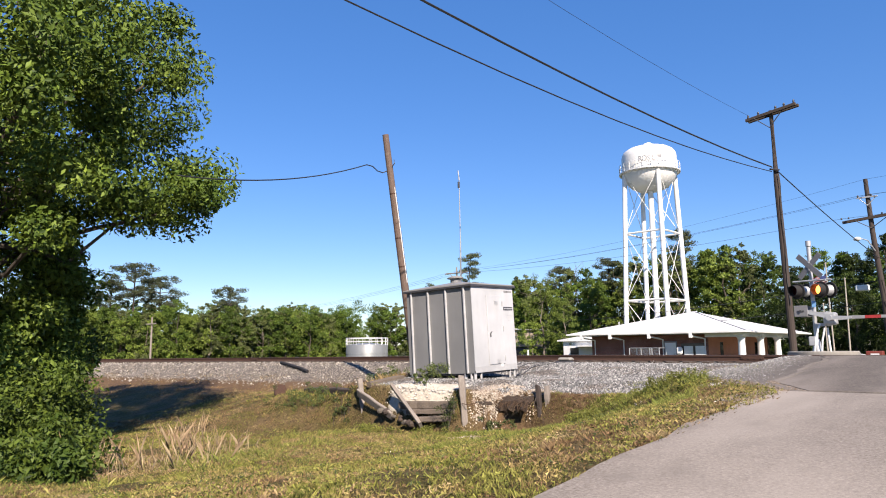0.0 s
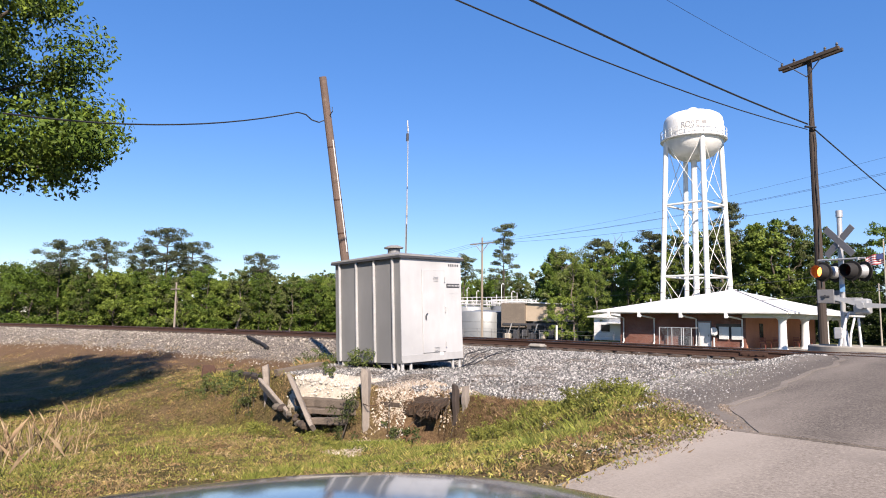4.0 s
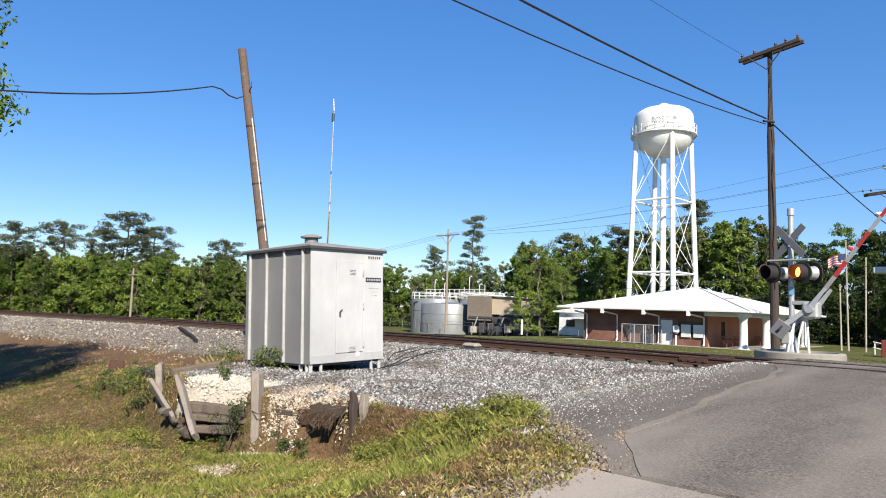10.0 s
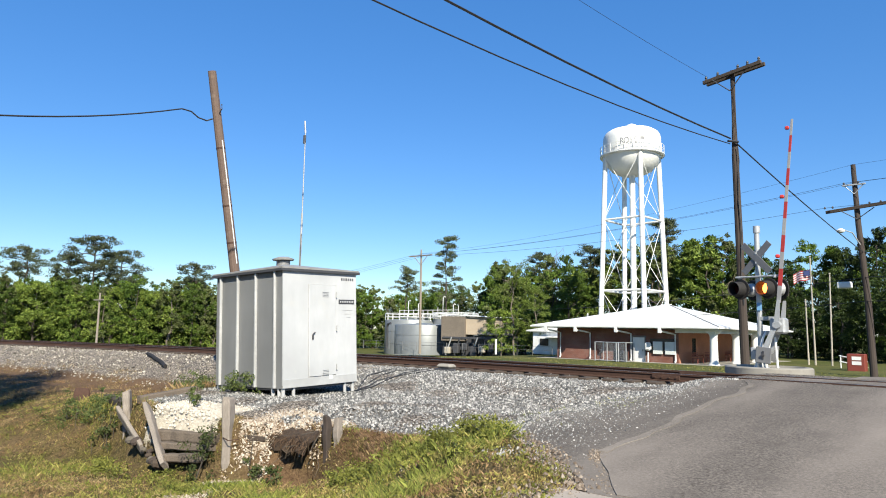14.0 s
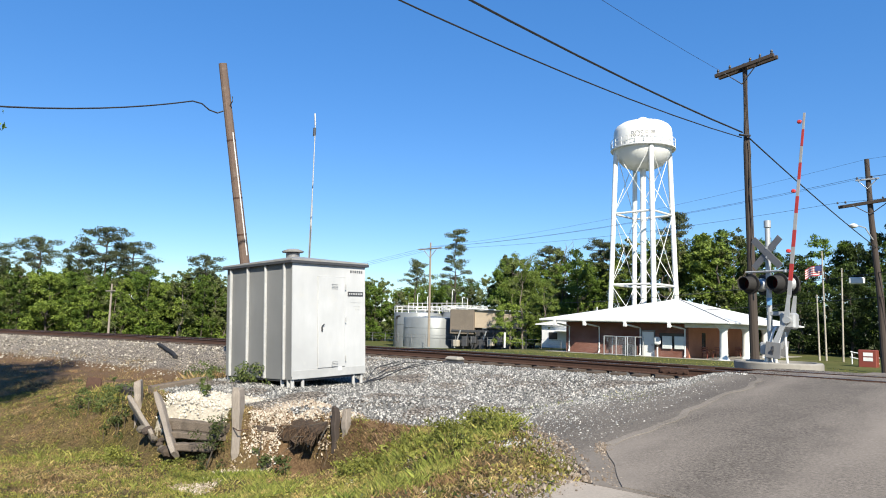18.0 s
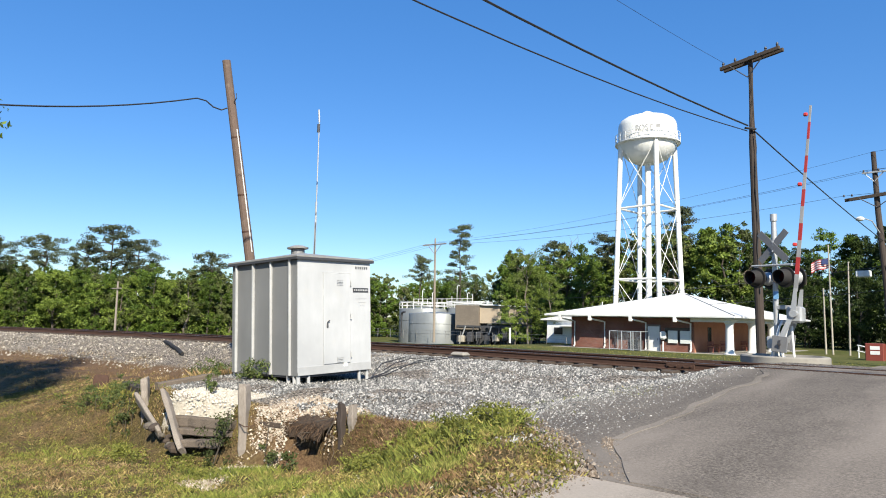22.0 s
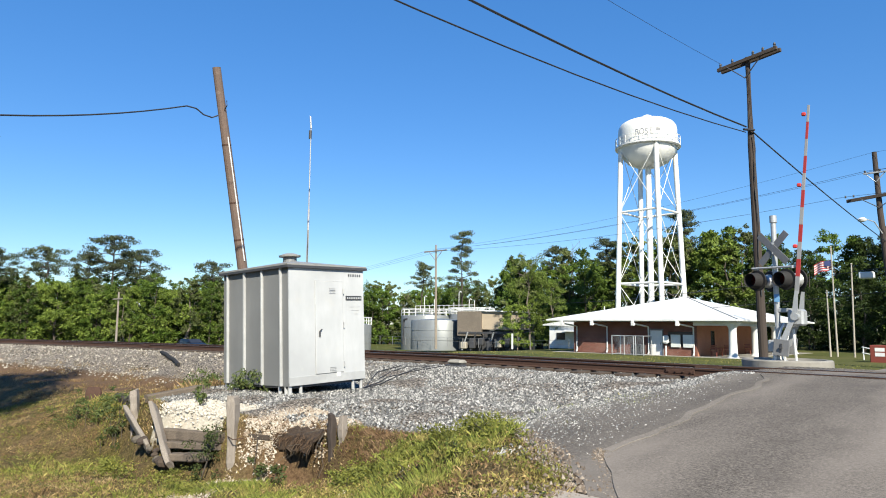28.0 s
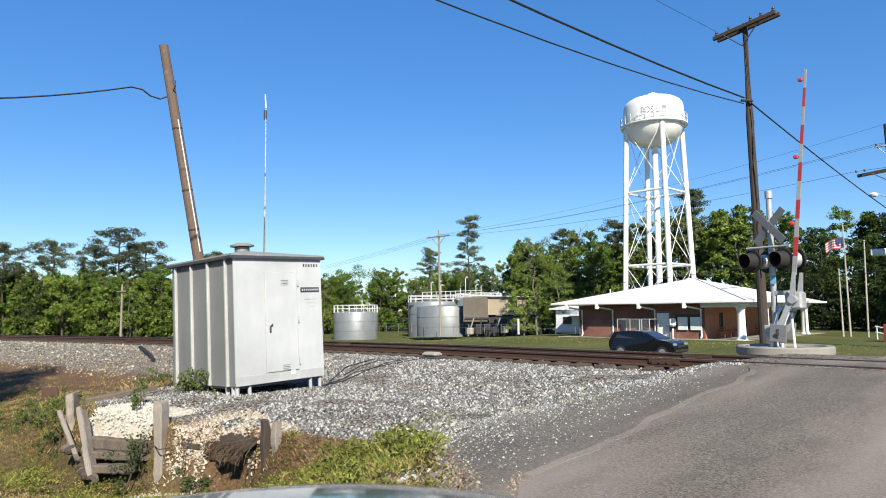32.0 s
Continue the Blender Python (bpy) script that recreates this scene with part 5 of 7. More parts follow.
    # added slab: stands for the sunlit wall below the eave shadow
    part("sunlit_panel", Mesh().box((-32.4, BY0 - 0.03, BZ + 0.75), (2.9, 0.06, 1.4)), BRICK, t, "brick panel added for the sunlit patch below the eave shadow")
    for y in (64.2, 69.5, 74.2):
        part("window", Mesh().box((BX1 + 0.02, y, BZ + 1.35), (0.06, 0.75, 1.5), None, 0.01), DARK_GLASS, t, "narrow dark window")
    # porch
    for k, y in enumerate((60.4, 65.6, 70.8, 76.0)):
        col = Mesh().lathe((-19.7, y, BZ), [(0.44, 0), (0.44, 0.08), (0.37, 0.14), (0.32, 0.30), (0.29, 2.25), (0.33, 2.42), (0.46, 2.60), (0.66, 2.74), (0.66, 2.9)], 16)
        part("column", col, WHITE, t, "white rendered porch column", smooth=True)
    part("porch_beam", Mesh().box((-19.7, (60.4 + 76.0) / 2, EZ - 0.16), (0.5, 16.6, 0.36), None, 0.02).box(((BX1 - 19.7) / 2, 60.4, EZ - 0.16), (abs(BX1 + 19.7), 0.4, 0.36), None, 0.02), WHITE, t)
    part("ceiling", Mesh().box(((EX0 + EX1) / 2, (EY0 + EY1) / 2, EZ - 0.02), (EX1 - EX0 - 0.1, EY1 - EY0 - 0.1, 0.02)), WHITE, t)
    bench = thing("bench", "dark red slatted bench on the porch", "bench", pose(BX1 + 0.8, 63.0, BZ), "porch benches")
    for k in range(4):
        part("slat", Mesh().box((0.12 * k - 0.18, 0, 0.45), (0.09, 1.4, 0.04), None, 0.008), BENCH, bench)
    for k in range(3):
        part("back_slat", Mesh().box((-0.26, 0, 0.6 + 0.14 * k), (0.04, 1.4, 0.09), None, 0.008), BENCH, bench)
    for yy in (-0.62, 0.62):
        part("leg", Mesh().box((-0.2, yy, 0.22), (0.07, 0.07, 0.44)).box((0.2, yy, 0.22), (0.07, 0.07, 0.44)).box((0, yy, 0.66), (0.5, 0.07, 0.05)).box((0.22, yy, 0.55), (0.06, 0.06, 0.24)), BENCH, bench)
    for y in (66.0, 71.0, 73.2):
        copy_thing(bench, pose(BX1 + 0.8, y, BZ))
    cage = thing("equipment_cage", "open steel mesh cage round a cooling unit", "fence")
    cx0, cx1, cy0, cy1, ch = -29.4, -26.5, 59.0, 60.5, 1.62
    for (a, b) in ((cx0, cy0), (cx1, cy0), (cx0, cy1), (cx1, cy1), ((cx0 + cx1) / 2 - 0.3, cy0), (cx1 - 0.9, cy0), (cx1 - 0.7, cy0)):
        part("post", Mesh().tube((a, b, BZ - 0.1), (a, b, BZ + ch), 0.045, seg=8), SILVER, cage)
    for z in (0.08, ch):
        part("top_rail", Mesh().tube((cx0, cy0, BZ + z), (cx1, cy0, BZ + z), 0.035, seg=6).tube((cx0, cy0, BZ + z), (cx0, cy1, BZ + z), 0.035, seg=6).tube((cx1, cy0, BZ + z), (cx1, cy1, BZ + z), 0.035, seg=6), SILVER, cage)
    mesh_ = Mesh()
    for k in range(28):
        u = cx0 + (cx1 - cx0) * k / 28
        mesh_.tube((u, cy0, BZ + 0.05), (min(u + 1.0, cx1), cy0, BZ + 0.05 + min(1.0, cx1 - u) * 1.5), 0.006, seg=3, caps=False)
        mesh_.tube((u, cy0, BZ + ch), (min(u + 1.0, cx1), cy0, BZ + ch - min(1.0, cx1 - u) * 1.5), 0.006, seg=3, caps=False)
    part("wire_mesh", mesh_, SILVER, cage)
    ac = thing("cooling_unit", "dark boxy outdoor cooling unit", "air conditioner")
    part("case", Mesh().box((-27.35, 59.7, BZ + 0.45), (1.0, 0.8, 0.9), None, 0.04), DARK_PAINT, ac)
    part("grille", Mesh().lathe((-27.35, 59.7, BZ + 0.9), [(0.36, 0), (0.36, 0.03), (0.1, 0.05)], 16), BLACK, ac)


# lighter twin of the red brick: sun on the porch wall is in the colour
LIT_PORCH_BRICK = mat("sunlit_porch_brick", (0.4362, 0.2038, 0.1263), (0.3513, 0.155, 0.09137), 0.9, 0, 6, 0.8, 0.3, (1, 1, 3))
BENCH = mat("dark_red_bench", (0.24, 0.07, 0.045), (0.17, 0.05, 0.035), 0.6)


# ---- water tower ----
def build_tower():
    t = thing("water_tower", "white water tower on legs with town lettering", "water tower")
    cx, cy, r = -36.92, 82.4, 3.5
    prof = [(0.5, 21.35), (1.5, 21.45), (2.4, 21.9), (3.0, 22.6), (3.4, 23.3), (r, 23.9), (r, 25.85), (3.42, 26.3), (3.18, 26.68), (2.7, 27.0), (1.95, 27.25), (1.0, 27.4), (0.5, 27.45)]
    part("tank", Mesh().lathe((cx, cy, 0), prof, 48), TOWER_WHITE, t, "white round tank", smooth=True)
    part("vent_cap", Mesh().lathe((cx, cy, 27.38), [(0.5, 0), (0.5, 0.3), (0.62, 0.32), (0.55, 0.45), (0.2, 0.6)], 16), TOWER_WHITE, t, smooth=True)
    part("balcony", Mesh().lathe((cx, cy, 0), [(3.4, 23.65), (3.85, 23.65), (3.9, 23.7), (3.9, 23.8), (3.4, 23.85)], 48), TOWER_WHITE, t, "walkway ring round the tank")
    for k in range(24):
        a = 2 * math.pi * k / 24
        part("rail_post", Mesh().tube((cx + 3.85 * math.cos(a), cy + 3.85 * math.sin(a), 23.9), (cx + 3.85 * math.cos(a), cy + 3.85 * math.sin(a), 24.85), 0.035, seg=5), TOWER_WHITE, t)
    for z in (24.4, 24.85):
        pts = [(cx + 3.85 * math.cos(2 * math.pi * k / 48), cy + 3.85 * math.sin(2 * math.pi * k / 48), z) for k in range(49)]
        part("hand_rail", Mesh().path(pts, 0.03, 5), TOWER_WHITE, t)
    part("riser", Mesh().tube((cx, cy, -0.8), (cx, cy, 21.6), 0.35, seg=24), TOWER_WHITE, t, "central standpipe", smooth=True)
    angs = [radians(a) for a in (-47.7, 42.3, 132.3, 222.3)]
    top = [Vector((cx + 3.3 * math.cos(a), cy + 3.3 * math.sin(a), 24.0)) for a in angs]
    bot = [Vector((cx + 4.2 * math.cos(a), cy + 4.2 * math.sin(a), -0.8)) for a in angs]
    for p, q in zip(bot, top):
        part("leg", Mesh().tube(p, q, 0.30, seg=16), TOWER_WHITE, t, "tubular white leg", smooth=True)
        part("foot", Mesh().box((p.x, p.y, -0.6), (1.2, 1.2, 0.5), None, 0.05), CONC, t)
    levels = (7.0, 15.7)
    for z in levels:
        ps = [b.lerp(a, (z + 0.8) / 24.8) for b, a in zip(bot, top)]
        for i in range(4):
            part("strut", Mesh().tube(ps[i], ps[(i + 1) % 4], 0.13, seg=8), TOWER_WHITE, t)
    lv = (-0.4, 7.0, 15.7, 23.6)
    for a, b in zip(lv, lv[1:]):
        pa = [x.lerp(y, (a + 0.8) / 24.8) for x, y in zip(bot, top)]
        pb = [x.lerp(y, (b + 0.8) / 24.8) for x, y in zip(bot, top)]
        for i in range(4):
            j = (i + 1) % 4
            part("tie_rod", Mesh().tube(pa[i], pb[j], 0.04, seg=5).tube(pa[j], pb[i], 0.04, seg=5), TOWER_WHITE, t)
    # readable part of the lettering
    ink = mat("faded_dark_lettering", (0.16, 0.16, 0.17), (0.28, 0.28, 0.29), 0.7, 0, 1.2, 0.5, 0)
    look_a = math.atan2(6.0 - cy, -0.4 - cx)
    for k, ch in enumerate("ROSE"):
        a = look_a - 0.33 + 0.155 * k
        cu = bpy.data.curves.new("letter", "FONT")
        cu.body, cu.size, cu.extrude, cu.align_x = ch, 1.05, 0.01, "CENTER"
        ob = new("letter", cu)
        dg = bpy.context.evaluated_depsgraph_get()
        me = bpy.data.meshes.new_from_object(ob.evaluated_get(dg))
        bpy.data.objects.remove(ob)
        me.materials.append(ink)
        lt = new("letter", me)
        lt.parent = t
        lt.matrix_basis = Matrix.Translation((cx + (r + 0.012) * math.cos(a), cy + (r + 0.012) * math.sin(a), 24.65)) @ Matrix.Rotation(a + math.pi / 2, 4, "Z") @ Matrix.Rotation(radians(90), 4, "X") @ Matrix.Scale(0.8, 4, (1, 0, 0))
    part("faded_mark", Mesh().box((0, 0, 0), (0.5, 0.02, 0.35), Matrix.Translation((cx + (r + 0.01) * math.cos(look_a + 0.36), cy + (r + 0.01) * math.sin(look_a + 0.36), 25.2)) @ Matrix.Rotation(look_a + 0.36 + math.pi / 2, 4, "Z")), ink, t, "faded worn lettering")


# ---- tanks and sheds behind the track ----
def storage_tank(x, y, r, h, label, rail=True):
    t = thing("storage_tank", label, "tank", Matrix.Translation((x, y, float(ground_z(np.array([x]), np.array([y]))[0]) - 0.05 + (0.55 if x > -70 else 0.0))), "storage tanks")
    part("shell", Mesh().lathe((0, 0, 0), [(r, 0), (r, h), (r - 0.05, h + 0.08), (0.4, h + 0.35)], 40), TANK_STEEL, t, smooth=True)
    for z in (h * 0.33, h * 0.66):
        part("weld_band", Mesh().lathe((0, 0, z), [(r, 0), (r + 0.03, 0.01), (r + 0.03, 0.06), (r, 0.07)], 40), TANK_STEEL, t)
    if rail:
        for k in range(20):
            a = 2 * math.pi * k / 20
            part("rail_post", Mesh().tube((r * math.cos(a), r * math.sin(a), h), (r * math.cos(a), r * math.sin(a), h + 1.05), 0.05, seg=4), WHITE, t)
        for z in (h + 0.55, h + 1.05):
            part("hand_rail", Mesh().path([(r * math.cos(2 * math.pi * k / 32), r * math.sin(2 * math.pi * k / 32), z) for k in range(33)], 0.05, 4), WHITE, t)
    return t


def build_plant():
    storage_tank(-64.8, 75.0, 4.05, 3.95, "squat galvanised steel storage tank", False)
    storage_tank(-76.0, 84.0, 4.2, 5.4, "pale steel tank with railings on top")
    storage_tank(-69.6, 87.5, 3.6, 5.1, "pale steel tank with railings on top")
    storage_tank(-77.8, 69.5, 3.2, 3.9, "white round steel tank with a railed top")
    pp = thing("fill_pipe", "bent black pipe up the side of the tank", "pipe")
    part("bend", Mesh().path([(-71.4, 74.3, -0.9), (-71.4, 74.3, 2.2), (-71.2, 74.2, 2.6), (-70.6, 74.2, 2.7)], 0.16, 8), DARK_PAINT, pp)
    s = thing("process_shed", "cream clad shed raised on a dark steel frame", "shed")
    m = pose(-54.9, 76.0, -0.55, 0, 0, 18)
    part("cladding", Mesh().box((0, 0, 3.0), (7.2, 3.4, 2.3), m, 0.05), CREAM, s)
    # shaded side of the cream shed: the shade is in the brown colour
    part("shaded_side", Mesh().box((-3.6, -0.4, 2.6), (3.4, 3.2, 3.2), m, 0.05), mat("shaded_shed_side", (0.17, 0.14, 0.11), (0.10, 0.082, 0.066)), s, "side of the shed with its shade painted in dark brown")
    part("roof", Mesh().box((-0.6, 0, 4.25), (10.0, 4.2, 0.14), m @ Matrix.Rotation(radians(2.5), 4, "Y"), 0.03), WHITE, s, "pale sheet roof")
    part("window", Mesh().box((1.6, -1.72, 3.3), (0.9, 0.06, 1.0), m), DARK_GLASS, s)
    for i in range(8):
        part("post", Mesh().box((-4.6 + 1.25 * i, -1.5, 0.4), (0.18, 0.18, 2.6), m), DARK_PAINT, s)
        part("pump", Mesh().box((-4.2 + 1.2 * i, -2.2, -0.2 + 0.25 * (i % 3)), (0.8, 0.7, 0.9 + 0.4 * (i % 2)), m, 0.1), DARK_PAINT if i % 4 else SILVER_DULL, s, "pipework and pumps below")
        part("pipe", Mesh().tube(m @ Vector((-4.4 + 1.2 * i, -2.4, -0.8)), m @ Vector((-3.6 + 1.2 * i, -2.4, 1.5)), 0.09, seg=6), DARK_PAINT if i % 3 else SILVER, s)
    part("back_panel", Mesh().box((-0.6, 0.2, 0.4), (9.6, 2.6, 2.7), m), DARK_PAINT, s, "dark machinery space below")
    part("beam", Mesh().box((0, -2.0, 1.45), (10.0, 0.25, 0.25), m), DARK_PAINT, s)
    h = thing("white_house", "small white house with a low grey roof", "house")
    part("wall", Mesh().box((-41.3, 75.0, 0.6), (6.6, 6, 2.6), pose(0, 0, 0), 0.05), WHITE, h)
    part("roof", Mesh().prism([(-45.2, 1.9), (-37.4, 1.9), (-37.4, 2.05), (-41.3, 2.6), (-45.2, 2.05)], 71.6, 78.4), ROOF_WHITE, h, "pale low roof")
    for xx in (-43.0, -40.0):
        part("window", Mesh().box((xx, 71.97, 0.7), (1.1, 0.08, 0.8)), DARK_GLASS, h)
    part("porch_roof", Mesh().box((-40.4, 70.8, 1.3), (4.5, 2.4, 0.10)), ROOF_WHITE, h)
    tk = thing("parked_trailer", "white trailer standing on the gravel yard", "trailer")
    part("box", Mesh().box((-84, 92, 0.2), (9, 2.4, 1.5), None, 0.1), WHITE, tk)
    part("wheel", Mesh().tube((-86, 90.7, -0.5), (-86, 91.0, -0.5), 0.42, seg=14), BLACK, tk)
    part("wheel", Mesh().tube((-82, 90.7, -0.5), (-82, 91.0, -0.5), 0.42, seg=14), BLACK, tk)
    deck = thing("tank_catwalk", "white railed catwalk with vent pipes over the tanks", "catwalk")
    rnd = random.Random(31)
    part("walkway", Mesh().box((-72.4, 84.5, 3.85), (13.0, 1.0, 0.12)), SILVER, deck)
    for k in range(13):
        x0 = -78.7 + 1.05 * k
        part("rail_post", Mesh().tube((x0, 84.0, 3.9), (x0, 84.0, 5.0 + (0.9 * rnd.random() if k % 4 == 0 else 0)), 0.05, seg=5), WHITE, deck)
    for z in (4.4, 4.95):
        part("hand_rail", Mesh().tube((-78.8, 84.0, z), (-66.0, 84.0, z), 0.045, seg=5), WHITE, deck)
    for x0, h in ((-77.0, 6.6), (-74.8, 6.1), (-69.5, 7.1), (-67.4, 5.9)):
        part("vent_pipe", Mesh().path([(x0, 84.3, 3.7), (x0, 84.3, h - 0.2), (x0 + 0.25, 84.3, h), (x0 + 0.5, 84.3, h - 0.15)], 0.06, 6), WHITE, deck)
    for x0 in (-78.8, -66.2):
        part("support", Mesh().tube((x0, 84.5, -1.2), (x0, 84.5, 3.85), 0.12, seg=8), SILVER, deck)
    fn = thing("yard_fence", "low grey chain fence along the yard", "fence")
    for i in range(16):
        part("post", Mesh().tube((-80 + 2.6 * i, 70.5, -0.9), (-80 + 2.6 * i, 70.5, 0.9 if i == 12 else 0.25), 0.12 if i == 12 else 0.035, seg=6), WHITE if i == 12 else GREY_PLATE, fn)
    part("top_wire", Mesh().tube((-80, 70.5, 0.22), (-41, 70.5, 0.22), 0.012, seg=4).tube((-80, 70.5, -0.2), (-41, 70.5, -0.2), 0.012, seg=4), GREY_PLATE, fn)
    rb = thing("red_bin", "red metal collection box with white panels", "bin")
    part("case", Mesh().box((-10.5, 63.7, 0.02), (1.15, 1.0, 1.3), None, 0.04), BRICKRED, rb)
    for z in (0.35, 0.0):
        part("panel", Mesh().box((-10.45, 63.19, z), (0.6, 0.02, 0.26)), WHITE, rb, "white label panel")
    rl = thing("white_railing", "low white pipe railing by the lawn", "railing")
    for i in range(4):
        part("post", Mesh().tube((-12.3 + 0.6 * i, 67.5 - 0.1 * i, -0.7), (-12.3 + 0.6 * i, 67.5 - 0.1 * i, 0.45 - 0.12 * i), 0.045, seg=6), WHITE, rl)
    for z in (0.42, -0.02):
        part("bar", Mesh().tube((-12.4, 67.5, z), (-10.4, 67.2, z - 0.4), 0.045, seg=6), WHITE, rl)
    mt = thing("meter_cabinet", "white cabinet hung on the power cable", "cabinet")
    part("case", Mesh().box((-9.62, 56.0, 5.22), (0.85, 0.4, 0.42), None, 0.05), WHITE, mt)


BRICKRED = mat("red_bin_paint", (0.192, 0.0422, 0.0281), (0.157, 0.0337, 0.0225), 0.5)


# ---- trees ----
def leaf_cloud(rng, centres, radii, per, size, flat=0.55, name="crown", material=None, squash=0.75, far=False):
    """Many small leaf blades gathered in clumps at random tilts: two triangles each, or one for far trees."""
    cs, rs = np.repeat(centres, per, 0), np.repeat(radii, per, 0)
    k = len(cs)
    d = rng.normal(size=(k, 3))
    d /= np.linalg.norm(d, axis=1)[:, None]
    u = rng.random(k) ** 0.45
    pos = cs + d * rs[:, None] * u[:, None] * np.array([1, 1, squash])
    nrm = rng.normal(size=(k, 3)) * np.array([1, 1, flat]) + d * 0.7 + np.array([0, 0, 0.5])
    nrm /= np.linalg.norm(nrm, axis=1)[:, None]
    a = np.cross(nrm, rng.normal(size=(k, 3)))
    a /= np.linalg.norm(a, axis=1)[:, None]
    b = np.cross(nrm, a)
    s = size * (0.6 + 0.8 * rng.random(k))[:, None]
    tip, tail = pos + a * s, pos - a * s
    lft, rgt = pos + b * s * 0.45 + nrm * s * 0.15, pos - b * s * 0.45 + nrm * s * 0.15
    if far:
        verts = np.stack([tail - b * s * 0.4, tail + b * s * 0.4, tip], 1).reshape(-1, 3)
        return np_mesh(name, verts, np.arange(k * 3).reshape(-1, 3), material)
    verts = np.stack([tail, rgt, tip, lft], 1).reshape(-1, 3)
    i = np.arange(k)[:, None] * 4
    tris = np.concatenate([i + np.array([[0, 1, 2]]), i + np.array([[0, 2, 3]])], 1).reshape(-1, 3)
    return np_mesh(name, verts, tris, material)


def limb(shape, p, q, r0, r1, rng, bend=0.12):
    p, q = np.array(p, float), np.array(q, float)
    n = 5
    ln = np.linalg.norm(q - p)
    pts = [p + (q - p) * k / n + (rng.normal(size=3) * bend * ln * 0.3 if 0 < k < n else 0) for k in range(n + 1)]
    shape.path([tuple(x) for x in pts], r0, 8, r1)
    return pts


def broad_tree(seed, h, w, leaf, material, n_clump=60, per=70, trunk=0.25, crown_from=0.25, bare=0):
    """A woodland tree: crown of small clumps round branch ends, ragged outline, some bare pale limbs."""
    rng = np.random.default_rng(seed)
    wood = Mesh()
    limb(wood, (0, 0, -0.3), (rng.normal() * 0.3, rng.normal() * 0.3, h * 0.86), trunk, trunk * 0.18, rng, 0.05)
    cents, rads = [], []
    for k in range(n_clump):
        z = crown_from + (1 - crown_from) * rng.random() ** 0.85
        v = (z - crown_from) / (1 - crown_from)
        prof = (0.35 + 0.65 * math.sin(math.pi * min(1.0, 0.12 + 0.80 * v))) * (1.0 if v < 0.7 else 1 - 0.9 * (v - 0.7))
        a, rr = rng.random() * 2 * math.pi, w * prof * (0.25 + 0.85 * rng.random() ** 0.6)
        c = (math.cos(a) * rr, math.sin(a) * rr, z * h)
        for j in range(3):
            cents.append((c[0] + rng.normal() * w * 0.13, c[1] + rng.normal() * w * 0.13, c[2] + rng.normal() * h * 0.022))
            rads.append(w * (0.09 + 0.13 * rng.random()))
        if k % 5 == 0:
            limb(wood, (0, 0, max(0.3, c[2] - 0.9 * rr)), c, trunk * 0.26, trunk * 0.06, rng)
    for k in range(bare):
        a, z = rng.random() * 6.283, h * (0.55 + 0.4 * rng.random())
        limb(wood, (0, 0, z), (math.cos(a) * w * 0.7, math.sin(a) * w * 0.7, z + h * 0.17), trunk * 0.2, trunk * 0.05, rng, 0.25)
    return wood.data("trunk", PALE_BARK if bare else BARK), leaf_cloud(rng, np.array(cents), np.array(rads), per, leaf, material=material, far=True)


def pine_tree(seed, h, w, material, bare=0.55, n=26, tuft=0.6, squash=0.42):
    """A tall pine: bare stem and separate tufts, flat or rounded, at the ends of level limbs."""
    rng = np.random.default_rng(seed)
    wood = Mesh()
    limb(wood, (0, 0, -0.3), (rng.normal() * 0.4, 0, h * 0.97), 0.26, 0.06, rng, 0.03)
    cents, rads = [], []
    for k in range(n):
        v = (k + rng.random()) / n
        z = bare + (1 - bare) * v
        rr = w * ((1.1 - 0.7 * v) if squash < 0.5 else 0.3 + 0.8 * math.sin(math.pi * (0.12 + 0.76 * v))) * (0.4 + 0.65 * rng.random())
        a = k * 2.4 + rng.normal() * 0.3
        c = (math.cos(a) * rr, math.sin(a) * rr, z * h)
        limb(wood, (0, 0, z * h - rr * 0.2), c, 0.07, 0.025, rng, 0.15)
        for j in range(4):
            u = 0.6 + 0.45 * rng.random()
            cents.append((c[0] * u + rng.normal() * 0.35, c[1] * u + rng.normal() * 0.35, c[2] + rng.normal() * 0.14))
            rads.append(tuft * (0.6 + 0.7 * rng.random()))
    for j in range(5):
        cents.append((rng.normal() * 0.3, rng.normal() * 0.3, h * (0.95 + 0.05 * rng.random())))
        rads.append(tuft * 0.8)
    return wood.data("trunk", BARK), leaf_cloud(rng, np.array(cents), np.array(rads), 75, 0.13, material=material, squash=squash, far=True)


def place_tree(meshes, x, y, z, s, rz, label, group="", sz=None):
    t = new("tree")
    t.matrix_world = pose(x, y, z, 0, 0, rz) @ Matrix.Diagonal((s, s, sz or s, 1))
    tagged(t, label, "tree", group)
    for nm, me in zip(("trunk", "crown"), meshes):
        o = new(nm, me)
        o.parent = t
    return t


